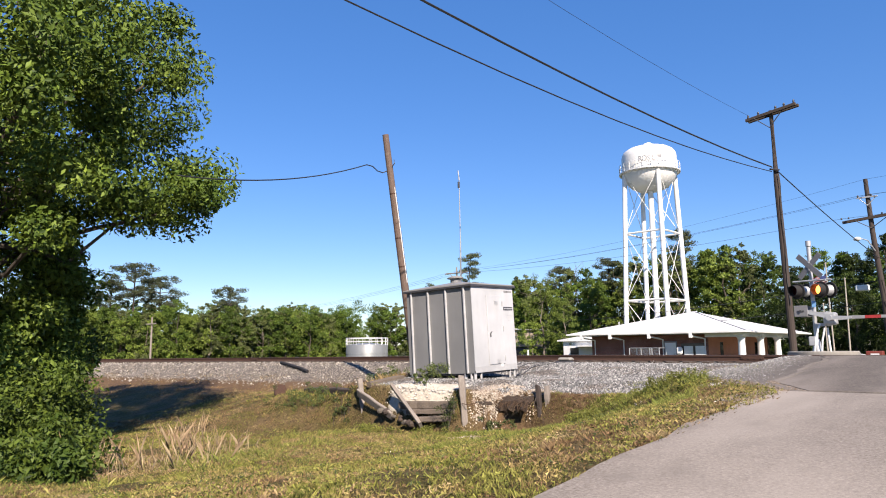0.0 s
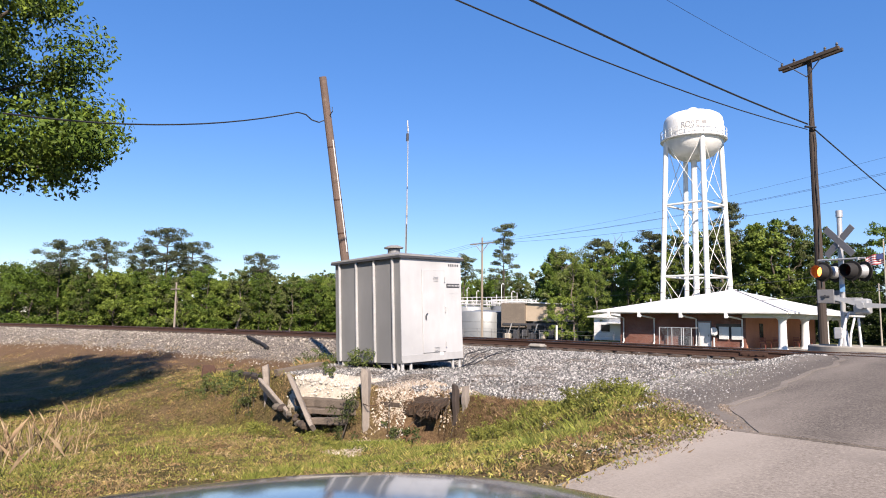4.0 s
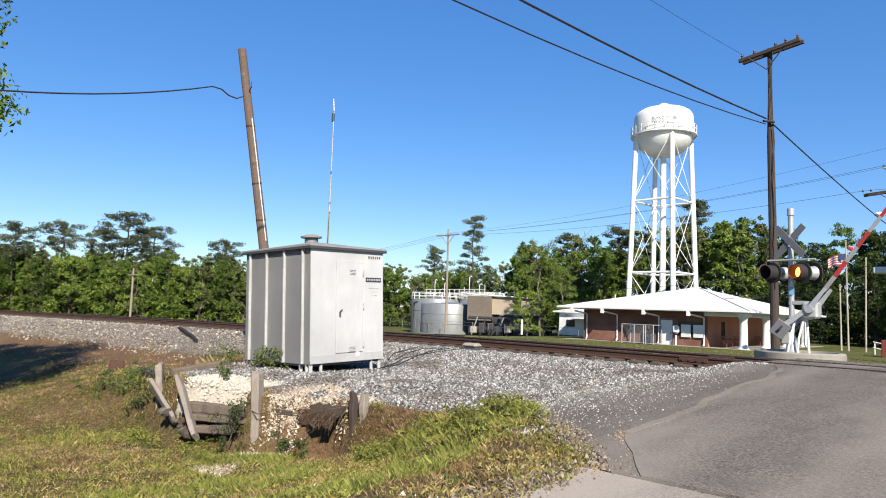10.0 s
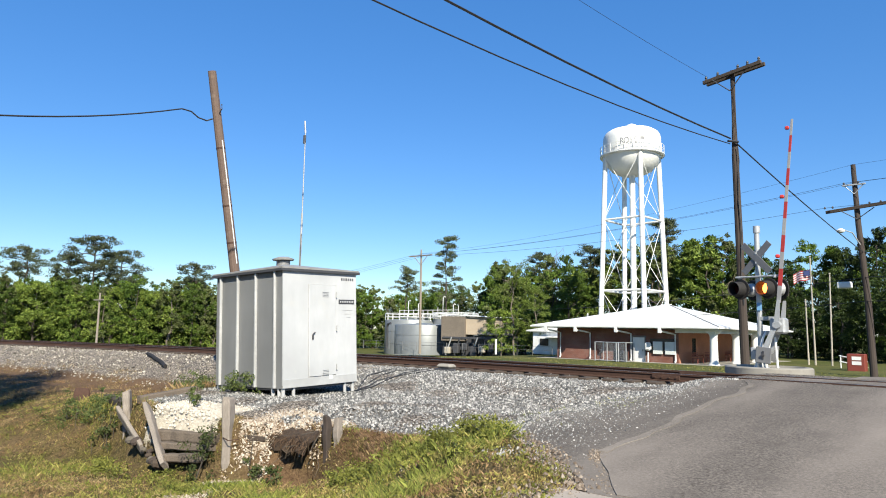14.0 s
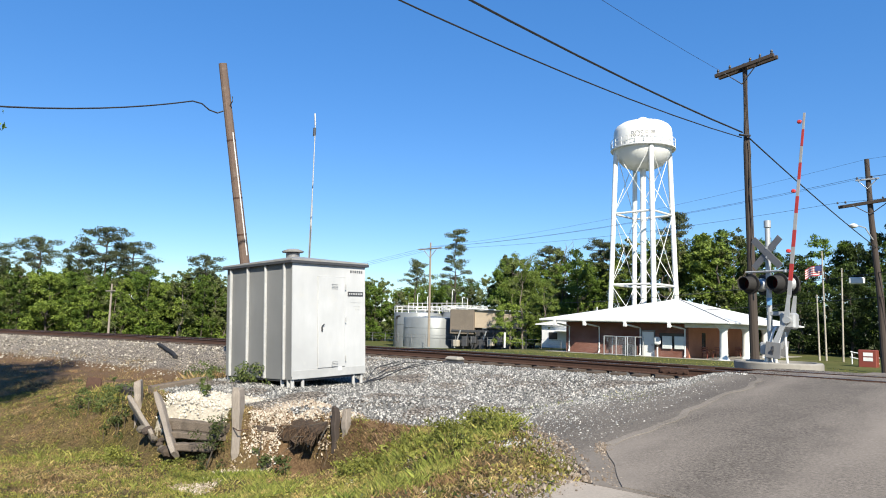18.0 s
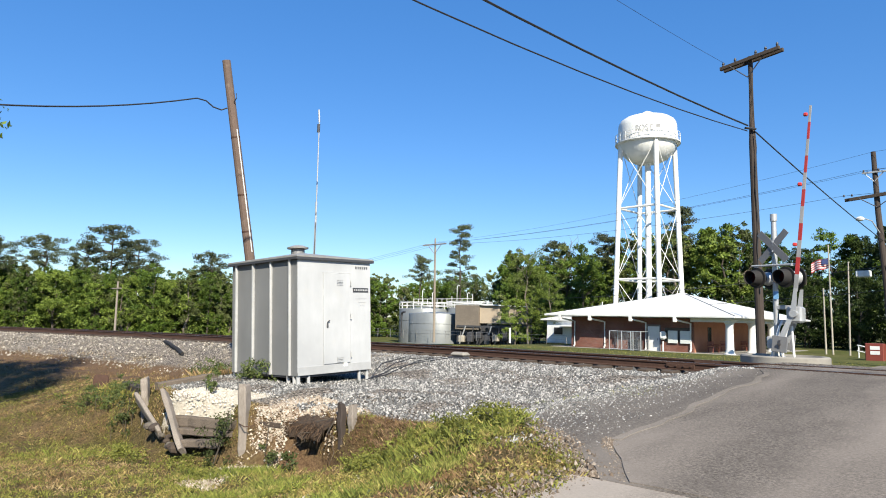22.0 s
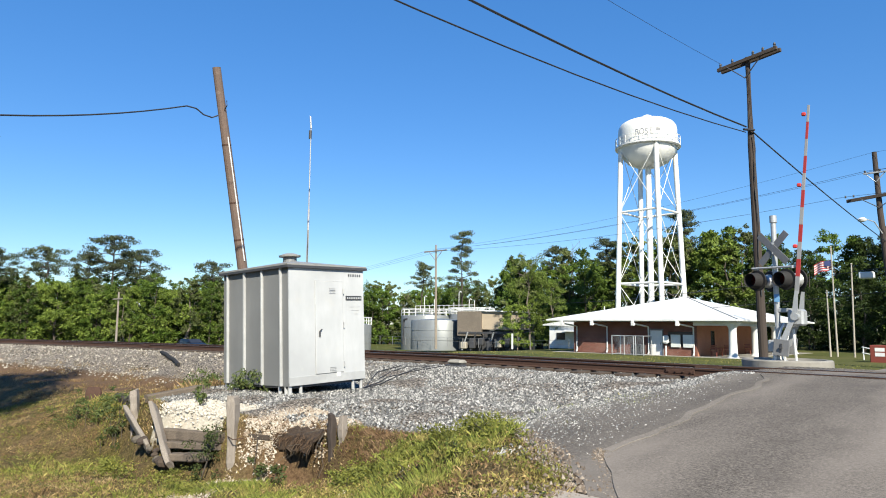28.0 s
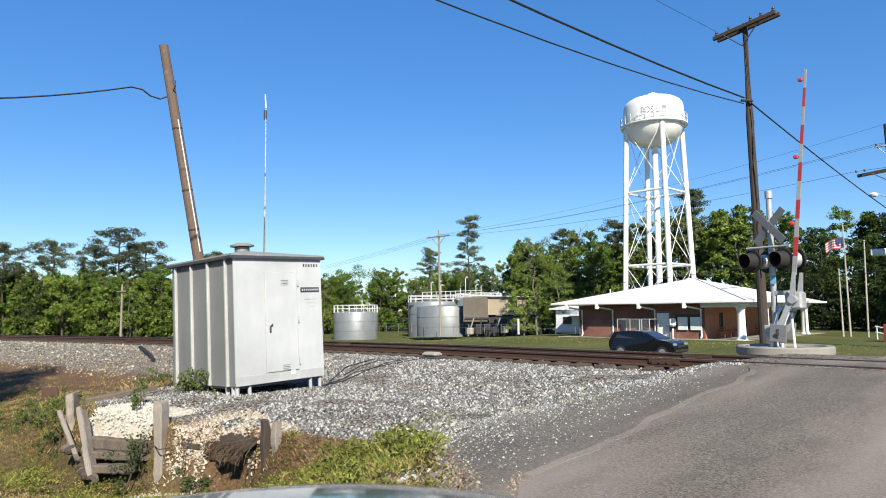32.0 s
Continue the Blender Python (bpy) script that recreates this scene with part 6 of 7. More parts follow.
def build_woods():
    kinds = [broad_tree(i, 11.0, w, 0.155, m, n, 46, 0.17, f, b) for i, m, w, n, f, b in (
        (11, LEAF_WOOD, 3.0, 48, 0.06, 0), (12, LEAF_LIGHT, 2.3, 44, 0.05, 0), (13, LEAF_WOOD, 3.5, 52, 0.12, 0), (14, LEAF_DULL, 2.2, 40, 0.08, 5),
        (15, LEAF_LIGHT, 3.0, 50, 0.15, 0), (16, LEAF_WOOD, 2.6, 48, 0.05, 0), (17, LEAF_DULL, 1.9, 34, 0.1, 7), (18, LEAF_SHADE, 3.1, 50, 0.04, 0), (19, LEAF_SHADE, 2.6, 48, 0.06, 0))]
    pines = [pine_tree(31, 19.0, 3.3, LEAF_PINE, 0.45, 24, 0.75), pine_tree(32, 17.0, 2.7, LEAF_PINE, 0.6, 22, 0.7), pine_tree(33, 18.0, 3.6, LEAF_PINE, 0.72, 20, 0.85),
             pine_tree(34, 15.0, 4.6, LEAF_PINE, 0.66, 22, 0.8, 0.55), pine_tree(35, 15.0, 3.9, LEAF_PINE, 0.72, 18, 0.8, 0.55)]
    rnd = random.Random(5)

    def row(pts, n, h0, h1, spread, group, sorts=range(7)):
        """Trees along a line of plan points, with heights about h0 to h1."""
        lens = [math.dist(a, b) for a, b in zip(pts, pts[1:])]
        tot = sum(lens)
        for k in range(n):
            s = tot * (k + rnd.random()) / n
            i = 0
            while s > lens[i] and i < len(lens) - 1:
                s -= lens[i]
                i += 1
            u = s / lens[i]
            x = pts[i][0] + (pts[i + 1][0] - pts[i][0]) * u + rnd.uniform(-spread, spread)
            y = pts[i][1] + (pts[i + 1][1] - pts[i][1]) * u + rnd.uniform(-spread, spread)
            h = rnd.uniform(h0, h1)
            k2 = rnd.choice(sorts)
            place_tree(kinds[k2], x, y, -0.8 if x > -50 else -2.2, h / 11.0 * rnd.uniform(0.8, 1.25), rnd.uniform(0, 360), "leafy tree in a dense green wood", group, h / 11.0)

    # left wood beyond the track, middle wood behind the tanks, wood behind the building
    row([(-150, 16), (-118, 34), (-104, 50), (-98, 66), (-100, 84)], 88, 8.6, 10.8, 3.0, "wood beyond the track")
    row([(-160, 26), (-128, 46), (-112, 62), (-108, 90)], 52, 10.0, 12.4, 4.0, "wood beyond the track")
    row([(-112, 96), (-92, 106), (-72, 110), (-54, 110)], 40, 10.0, 12.8, 4.0, "wood behind the tanks")
    row([(-74, 104), (-58, 100), (-46, 101), (-30, 104)], 28, 13.5, 17.0, 3.5, "wood behind the tower")
    row([(-36, 108), (-14, 104), (4, 100), (24, 92)], 30, 13.0, 16.0, 4.0, "wood behind the building", (0, 2, 7, 8))
    row([(-24, 94), (-8, 86), (8, 80), (26, 72)], 20, 6.0, 10.5, 3.0, "wood behind the building", (7, 8))
    for x, y, h, k, lab in ((-76.0, 92.5, 20.3, 0, "tall open pine standing above the wood"), (-81, 88, 14.6, 2, "pine with a small dark tuft crown"), (-43.0, 107, 20.8, 1, "pine with a flat crown behind the tower"),
                            (-117, 34, 14.5, 3, "round-topped pine above the wood"), (-115.5, 40, 15.3, 4, "round-topped pine above the wood"), (-112.5, 48.8, 17.8, 3, "spreading pine with open limbs above the wood"),
                            (-114, 45.5, 14.6, 4, "round-topped pine above the wood"), (-110, 52, 15.6, 3, "spreading pine with open limbs above the wood"), (-106, 62.6, 14.2, 4, "thin pine above the wood"),
                            (-64, 103, 17.6, 2, "dark pine crown above the wood"), (-56, 106, 18.6, 2, "dark pine crown above the wood")):
        place_tree(pines[k], x, y, -0.8 if x > -50 else -2.2, h / (19.0, 17.0, 18.0, 15.0, 15.0)[k], rnd.uniform(0, 360), lab, "pines above the wood")
    # thickets that close the wood below the crowns
    rng = np.random.default_rng(21)
    for pts, top, n, mtl in (([(-165, 10), (-124, 36), (-108, 54), (-103, 70), (-106, 92)], 7.4, 1500, LEAF_WOOD), ([(-165, 8), (-120, 33), (-104, 50), (-98, 68), (-102, 86)], 4.6, 420, LEAF_LIGHT), ([(-114, 94), (-92, 110), (-60, 112), (-30, 108), (10, 104), (30, 96)], 10.5, 900, LEAF_WOOD), ([(-30, 98), (-8, 88), (12, 80), (30, 72)], 7.5, 620, LEAF_SHADE)):
        q = np.array(pts, float)
        u = rng.random(n) * (len(q) - 1)
        k = np.minimum(u.astype(int), len(q) - 2)
        c = q[k] + (q[k + 1] - q[k]) * (u - k)[:, None] + rng.normal(size=(n, 2)) * 1.6
        z = -2.0 + rng.random(n) ** 0.8 * (top + 2.0) * (0.75 + 0.35 * np.sin(u * 9.0))
        me = leaf_cloud(rng, np.column_stack([c, z]), 0.9 + 0.7 * rng.random(n), 95, 0.18, name="thicket", material=mtl, far=True)
        tagged(new("thicket", me), "dense green undergrowth closing the wood", "undergrowth", kind="stuff")
    # light leafy trees by the white house
    airy = broad_tree(41, 11.0, 3.0, 0.10, LEAF_LIGHT, 46, 66, 0.16, 0.12, 4)
    place_tree(airy, -48.0, 73.0, -0.9, 0.9, 30, "light green young tree before the white house", sz=1.0)
    low = broad_tree(42, 6.0, 2.6, 0.10, LEAF_LIGHT, 44, 66, 0.12, 0.03, 2)
    place_tree(low, -49.6, 72.6, -0.9, 0.95, 70, "light green bushy sapling beside the shed", sz=0.9)
    place_tree(airy, -45.2, 73.5, -0.8, 0.75, 130, "light green young tree before the white house", sz=0.7)


def build_near_tree():
    rng = np.random.default_rng(77)
    t = thing("oak_tree", "big spreading oak with dense bright green leaves", "tree")
    bx, by, bz = -17.9, 3.7, -1.15
    wood = Mesh()
    limb(wood, (bx, by, bz - 0.3), (bx + 0.3, by + 0.2, 5.2), 0.42, 0.26, rng, 0.06)
    part("trunk", wood, BARK, t, "grey ridged trunk", smooth=True)
    cents, rads = [], []
    while len(cents) < 300:
        d = rng.normal(size=3)
        d /= np.linalg.norm(d)
        c = np.array([bx, by, 6.6]) + d * np.array([5.3, 5.7, 5.3]) * rng.random() ** 0.30
        if c[2] < 4.3 and c[1] > 4.8:
            continue
        cents.append(tuple(c))
        rads.append(0.55 + 0.5 * rng.random())
        if len(cents) % 6 == 0:
            one = Mesh()
            limb(one, (bx + 0.15, by + 0.1, max(0.8, min(5.0, c[2] * 0.62))), c, 0.10, 0.02, rng, 0.2)
            part("limb", one, BARK, t, smooth=True)
    for k in range(24):
        cents.append((-18.0 + rng.normal() * 0.5, 5.7 + rng.normal() * 0.5, 2.2 + 2.6 * rng.random()))
        rads.append(0.4 + 0.35 * rng.random())
    for k in range(40):
        z = -0.9 + 3.4 * rng.random()
        cents.append((-18.6 + rng.normal() * 0.75, 5.4 + rng.normal() * 0.75 + 0.12 * z, z))
        rads.append(0.45 + 0.35 * rng.random())
    ob = new("crown", leaf_cloud(rng, np.array(cents), np.array(rads), 560, 0.068, material=LEAF_OAK))
    ob.parent = t
    # thicket at its foot
    b = thing("shrub", "dense leafy shrub in the ditch under the oak", "shrub")
    cents = [(-16.7 + rng.normal() * 0.9, 4.9 + rng.normal() * 0.7, -1.1 + 1.9 * rng.random()) for _ in range(48)]
    cents += [(-20.4 + rng.normal() * 0.7, 6.5 + rng.normal() * 0.45, -1.1 + 2.6 * rng.random()) for _ in range(44)]
    cents += [(-12.7 + rng.normal() * 0.5, 4.1 + rng.normal() * 0.22, -1.0 + 0.55 * rng.random()) for _ in range(24)]
    cents += [(-15.2 + rng.normal() * 0.6, 4.9 + rng.normal() * 0.25, -1.05 + 0.9 * rng.random()) for _ in range(26)]
    ob = new("foliage", leaf_cloud(rng, np.array(cents), np.array([0.32 + 0.28 * rng.random() for _ in cents]), 300, 0.055, material=LEAF_OAK))
    ob.parent = b
    for c in cents[:12]:
        st = Mesh()
        limb(st, (-16.7, 4.9, -1.3), c, 0.03, 0.01, rng)
        part("stem", st, BARK, b)


# ---- grass, weeds, stones ----
def scatter(rng, n, box, keep):
    x = rng.uniform(box[0], box[1], n)
    y = rng.uniform(box[2], box[3], n)
    m = keep(x, y)
    return x[m], y[m]


def blades(name, rng, x, y, h, w, lean, material, label, per=3, spread=0.03, lift=0.0):
    """Tufts of blades that splay outwards from their foot."""
    k = len(x)
    tuft = np.repeat(0.5 + 0.9 * rng.random(k), per)
    ox, oy = rng.normal(size=k * per) * spread, rng.normal(size=k * per) * spread
    x, y = np.repeat(x, per) + ox, np.repeat(y, per) + oy
    n = len(x)
    z = ground_z(x, y) - 0.02 + lift
    a = rng.random(n) * 2 * math.pi
    hh = h * tuft * (0.6 + 0.7 * rng.random(n))
    dx, dy = np.cos(a), np.sin(a)
    lx, ly = rng.normal(size=n) * lean + ox / spread * lean * 0.6, rng.normal(size=n) * lean + oy / spread * lean * 0.6
    p0 = np.stack([x - dx * w, y - dy * w, z], 1)
    p1 = np.stack([x + dx * w, y + dy * w, z], 1)
    p2 = np.stack([x + dx * w * 0.6 + lx * hh * 0.4, y + dy * w * 0.6 + ly * hh * 0.4, z + hh * 0.6], 1)
    p3 = np.stack([x + lx * hh, y + ly * hh, z + hh], 1)
    v = np.stack([p0, p1, p2, p3], 1).reshape(-1, 3)
    i = np.arange(n)[:, None] * 4
    tr = np.concatenate([i + np.array([[0, 1, 2]]), i + np.array([[0, 2, 3]])], 1).reshape(-1, 3)
    tagged(new(name, np_mesh(name, v, tr, material)), label, "grass", kind="stuff")


def pebbles(name, rng, x, y, size, material, label, lift=0.0):
    n = len(x)
    z = ground_z(x, y) + lift
    base = np.array([(1, 0, -0.3), (0, 1, -0.3), (-1, 0, -0.3), (0, -1, -0.3), (0.25, 0.2, 0.75), (-0.3, -0.15, 0.6)], float)
    tri = np.array([(0, 1, 4), (1, 2, 5), (1, 5, 4), (2, 3, 5), (3, 0, 4), (3, 4, 5)])
    s = size * (0.45 + 1.1 * rng.random(n) ** 2)
    a = rng.random(n) * 6.283
    jit = 1 + 0.35 * rng.normal(size=(n, 6, 1))
    v = base[None] * s[:, None, None] * jit
    c, sn = np.cos(a)[:, None], np.sin(a)[:, None]
    tilt = rng.normal(size=(n, 1)) * 0.5
    vx = v[:, :, 0] * c - v[:, :, 1] * sn
    vy = v[:, :, 0] * sn + v[:, :, 1] * c
    vz = v[:, :, 2] + vx * tilt
    out = np.stack([vx + x[:, None], vy + y[:, None], vz + (z + s * 0.25)[:, None]], 2).reshape(-1, 3)
    t = (np.arange(n)[:, None, None] * 6 + tri[None]).reshape(-1, 3)
    tagged(new(name, np_mesh(name, out, t, material)), label, "stones", kind="stuff")


def build_ground_cover():
    rng = np.random.default_rng(9)
    nz = np.vectorize(lambda a, b, s: noise.noise((a * s, b * s, 1.7)))

    def gmask(x, y):
        return ground_masks(x, y)

    def grassy(x, y):
        g, l, w, dr = gmask(x, y)
        return (g + l < 0.35 + 0.2 * rng.random(len(x))) & (dr < 0.45 + 0.3 * rng.random(len(x))) & (y < rail_y(x) - 3) & (x < np.interp(y, [9.5, 10.4, 11.0, 11.6, 12.1], [-2.95, -3.1, -3.3, -4.0, -4.8]))
    # rough bank: dense near the road, thinner towards the ditch, with bare gaps between tufts
    x, y = scatter(rng, 150000, (-24, -2.9, 1.5, 16), grassy)
    far = np.hypot(x + 0.4, y - 4.0)
    keep = (rng.random(len(x)) < np.clip(1.15 - far / 26.0, 0.35, 1.0)) & (nz(x, y, 3.1) + 0.35 * nz(x, y, 8.0) > -0.20)
    x, y = x[keep], y[keep]
    p = nz(x, y, 0.55) + 0.45 * nz(x, y, 1.9) - 1.2 * gmask(x, y)[3]
    m = p > 0.02
    blades("grass", rng, x[m], y[m], 0.062, 0.0036, 0.32, BLADES, "rough green and yellow grass on the bank", 5, 0.022)
    blades("dry_grass", rng, x[~m], y[~m], 0.055, 0.0036, 0.4, STRAW, "dry straw-coloured grass on the bank", 5, 0.024)
    # low broad-leaved weeds and dead leaves between the blades
    def low_leaves(name, n, box, hmax, size, material, label, need, seed):
        x, y = scatter(rng, n, box, grassy)
        q = nz(x + seed, y, 2.6) + 0.5 * nz(x, y + seed, 7.0)
        far = np.hypot(x + 0.4, y - 4.0)
        k = (q > need) & (rng.random(len(x)) < np.clip(1.2 - far / 24.0, 0.3, 1.0))
        x, y, q = x[k], y[k], q[k]
        z = ground_z(x, y) + 0.008 + hmax * rng.random(len(x)) * np.clip(0.45 + q, 0.15, 1.3)
        me = leaf_cloud(rng, np.column_stack([x, y, z]), np.full(len(x), 0.012), 1, size, name=name, material=material, far=True)
        tagged(new(name, me), label, "grass", kind="stuff")
    low_leaves("low_weeds", 230000, (-22, -2.9, 1.5, 14), 0.085, 0.017, BLADES, "low leafy weeds in the rough grass", -0.12, 0.0)
    low_leaves("dead_leaves", 170000, (-22, -2.9, 1.5, 14), 0.05, 0.016, STRAW, "dead brown leaves among the grass", -0.15, 4.0)
    low_leaves("dark_weeds", 60000, (-22, -2.9, 1.5, 14), 0.10, 0.018, LEAF_VINE, "dark green low weeds in the rough grass", 0.22, 9.0)
    # dead leaves and broken stalks lying on the soil
    x, y = scatter(rng, 26000, (-20, -3.0, 2.0, 13.5), grassy)
    blades("grass_litter", rng, x, y, 0.025, 0.006, 0.9, TALL_STRAW, "dead stalks and litter lying in the grass", 1, 0.02)
    # dead stands of tall grass in the ditch
    cx = np.array([-14.4, -13.2, -12.4, -11.8, -15.2, -16.4, -12.9, -11.2, -17.6, -13.9])
    cy = np.array([7.4, 6.6, 6.1, 5.0, 8.1, 8.8, 7.6, 5.8, 9.4, 5.6])
    k = rng.integers(0, len(cx), 900)
    x, y = cx[k] + rng.normal(size=900) * 0.42, cy[k] + rng.normal(size=900) * 0.32
    blades("tall_straw", rng, x[:170], y[:170], 0.42, 0.0016, 0.2, TALL_STRAW, "tall dead straw stalks in the ditch", 2, 0.05)
    k = rng.integers(0, len(cx), 2600)
    x, y = cx[k] + rng.normal(size=2600) * 0.5, cy[k] + rng.normal(size=2600) * 0.4
    blades("matted_straw", rng, x[:1300], y[:1300], 0.075, 0.0026, 0.5, TALL_STRAW, "matted dead grass in the ditch", 4, 0.06)
    x, y = scatter(rng, 1500, (-17.5, -9.5, 2.0, 11.0), grassy)
    m = nz(x, y, 0.7) > 0.12
    blades("green_tufts", rng, x[m], y[m], 0.12, 0.004, 0.35, WEED_BLADE, "taller green tufts in the ditch", 6, 0.05)
    # brown fringe along the top of the bank and over the hollow
    x, y = scatter(rng, 9000, (-10.6, -6.2, 12.55, 13.5), lambda a, b: (np.abs(b - wall_line(a) + 0.05) < 0.32) & (nz(a, b, 2.0) > -0.25))
    blades("brown_fringe", rng, x, y, 0.05, 0.0035, 0.5, grass_mat("brown_fringe_blade", ((0.152, 0.0912, 0.0494), (0.106, 0.0608, 0.0342), (0.198, 0.129, 0.076), (0.0684, 0.0418, 0.0228)), 9.0), "brown dead grass along the gravel edge", 4, 0.03)
    x, y = scatter(rng, 30000, (-10.5, -4.2, 8.5, 13.2), grassy)
    m = (nz(x, y, 1.1) + 0.5 * nz(x, y, 3.5) > 0.02) & (x > -10.5 + 0.9 * np.abs(y - 11.0))
    blades("weeds", rng, x[m], y[m], 0.085, 0.004, 0.35, WEED_BLADE, "green weeds along the gravel edge", 4, 0.04)
    x, y = scatter(rng, 2200, (-7.5, -4.6, 12.3, 15.6), lambda a, b: nz(a, b, 1.3) > 0.22)
    blades("gravel_weeds", rng, x, y, 0.05, 0.0035, 0.4, WEED_BLADE, "sparse weeds growing through the gravel", 4, 0.04)
    x, y = scatter(rng, 1500, (-16.6, -14.0, 12.9, 15.4), lambda a, b: (b > 12.9 + (-14.0 - a) * 0.27) & (nz(a, b, 1.4) > -0.3))
    blades("tall_weeds", rng, x, y, 0.17, 0.0032, 0.3, STRAW, "tall weeds beside the hut", 3, 0.05)
    x, y = scatter(rng, 420, (-18.3, -14.5, 11.6, 13.2), lambda a, b: np.abs(b - (11.75 + (-13.7 - a) * 0.25)) < 0.28)
    blades("wall_weeds", rng, x, y, 0.18, 0.003, 0.3, BLADES, "tall weeds before the tarred wall", 3, 0.05)
    x, y = scatter(rng, 22000, (-46, -14.5, 8, 18), lambda a, b: (b < rail_y(a) - 2.6) & (b > rail_y(a) - 7.0) & (nz(a, b, 0.8) > -0.2))
    blades("bank_grass", rng, x, y, 0.07, 0.005, 0.4, STRAW, "brown dry grass on the railway bank", 3, 0.05)
    x, y = scatter(rng, 40000, (-90, 30, 24, 58), lambda a, b: (b > rail_y(a) + 5) & ((a < -3.6) | (a > 3.6)) & (np.abs(b - 43.5) > 3.2))
    blades("lawn_grass", rng, x, y, 0.07, 0.02, 0.5, BLADES, "mown lawn grass beyond the rails", 1)

    def stony(x, y):
        g, l, w, dr = gmask(x, y)
        return (g > 0.3 + 0.5 * rng.random(len(x))) & (l < 0.4) & (x < np.interp(y, [10.4, 11.6, 12.1, 13, 19], [-3.1, -3.9, -4.6, -4.9, -4.8]))
    x, y = scatter(rng, 110000, (-16, -3.5, 11.2, 19.8), stony)
    pebbles("gravel", rng, x, y, 0.022, STONES, "grey and white ballast stones")
    wander = np.vectorize(lambda b: noise.noise((b * 1.3, 5.0, 0.5)))
    rim = lambda b: np.interp(b, [10.6, 11.0, 11.6, 12.1, 13, 15, 18.9], [-2.9, -3.15, -3.8, -4.6, -5.0, -4.9, -4.9]) + 0.3 * wander(b)
    x, y = scatter(rng, 70000, (-5.4, -2.9, 10.7, 19.0), lambda a, b: (a > rim(b) - 0.25) & (rng.random(len(a)) ** 0.45 * 1.6 < np.interp(b, [11, 12, 16, 19], [-2.9, -3.3, -3.7, -4.3]) - a))
    pebbles("spilled_gravel", rng, x, y, 0.010, STONES, "fine gravel spilled over the old asphalt", 0.022)
    x, y = scatter(rng, 16000, (-4.6, 1.5, 10.8, 18.8), lambda a, b: (rng.random(len(a)) ** 2 * 5.0 < 1.6 - a * 0.35) & (nz(a, b, 1.1) > -0.3) & (a > rim(b) + 0.3))
    pebbles("road_grit", rng, x, y, 0.0055, STONES, "loose grit lying on the worn asphalt", 0.014)
    x, y = scatter(rng, 32000, (-5.6, -2.6, 9.0, 12.3), lambda a, b: np.abs(a - np.where(b < 10.7, np.interp(b, [6, 10.3, 10.7], [-2.95, -3.15, -3.1]), rim(b)) + 0.08) < 0.30 * rng.random(len(a)))
    pebbles("edge_gravel", rng, x, y, 0.014, DIRT_STONES, "dirt and small stones along the broken road edge", 0.035 * rng.random(len(x)))
    seam = lambda b: np.interp(b, [10.6, 11.0, 11.9, 12.7, 13.7, 15.3, 16.7, 18.2, 19.2], [-2.7, -3.05, -3.5, -3.6, -3.7, -3.8, -3.95, -4.2, -4.45]) + 0.12 * np.vectorize(lambda v: noise.noise((v * 1.3, 9.0, 0.5)))(b)
    x, y = scatter(rng, 14000, (-3.8, -2.4, 10.66, 12.0), lambda a, b: np.abs(a - seam(b) + 0.03) < 0.10 * rng.random(len(a)))
    pebbles("seam_grit", rng, x, y, 0.009, DIRT_STONES, "grit caught along the seam of the asphalt", 0.026)
    x, y = scatter(rng, 9000, (-4.9, -2.9, 10.3, 12.0), lambda a, b: (np.abs(a - rim(b) + 0.2) < 0.45) & (nz(a, b, 2.2) > -0.1))
    blades("edge_straw", rng, x, y, 0.03, 0.003, 0.8, STRAW, "trampled dry grass at the road edge", 4, 0.03)
    x, y = scatter(rng, 52000, (-58, -14, 4, 19.5), lambda a, b: (b > rail_y(a) - 3.1 - 0.6 * rng.random(len(a))) & (b < rail_y(a) - 0.2))
    pebbles("ballast", rng, x, y, 0.034, BANK_STONES, "grey ballast stones on the railway bank")
    x, y = scatter(rng, 2500, (-16, -5.4, 19.9, 22.4), lambda a, b: np.ones(len(a), bool))
    pebbles("track_ballast", rng, x, y, 0.035, STONES, "ballast stones between the rails")

    def limy(x, y):
        g, l, w, dr = gmask(x, y)
        return l > 0.12 + 0.35 * rng.random(len(x))
    x, y = scatter(rng, 26000, (-14, -9, 9.8, 13.8), limy)
    pebbles("lime_rubble", rng, x, y, 0.016, LIME_STONES, "crumbled pale limestone spilling from the wall")
    x, y = scatter(rng, 80000, (-11.2, -7.8, 10.6, 13.4), lambda a, b: (np.abs(a - np.interp(b, [10.6, 11.2, 11.6, 12.0, 12.6, 13.3], [-9.1, -9.55, -9.85, -9.98, -9.8, -9.5])) < np.interp(b, [10.6, 11.2, 12.2, 12.7, 13.3], [0.5, 0.45, 0.36, 0.8, 1.0]) * rng.random(len(a)) ** 0.6) & ((a < -9.66) | (b < 12.1) | (b > 12.78)) & (nz(a, b, 2.4) > -0.32))
    pebbles("rubble_run", rng, x, y, 0.021, RUBBLE, "broken cream stones washed down through the wall")
    x, y = scatter(rng, 900, (-9, -3.0, 8.0, 12.5), lambda a, b: (nz(a, b, 0.9) > 0.1) & (a < np.interp(b, [8, 10.4, 11.2, 12.5], [-3.1, -3.4, -4.2, -4.9])))
    pebbles("loose_stones", rng, x, y, 0.02, LIME_STONES, "loose pale stones at the road edge")
    # vines over the old wall
    v = thing("vine", "leafy vine climbing over the old timbers", "vine")
    cents = []
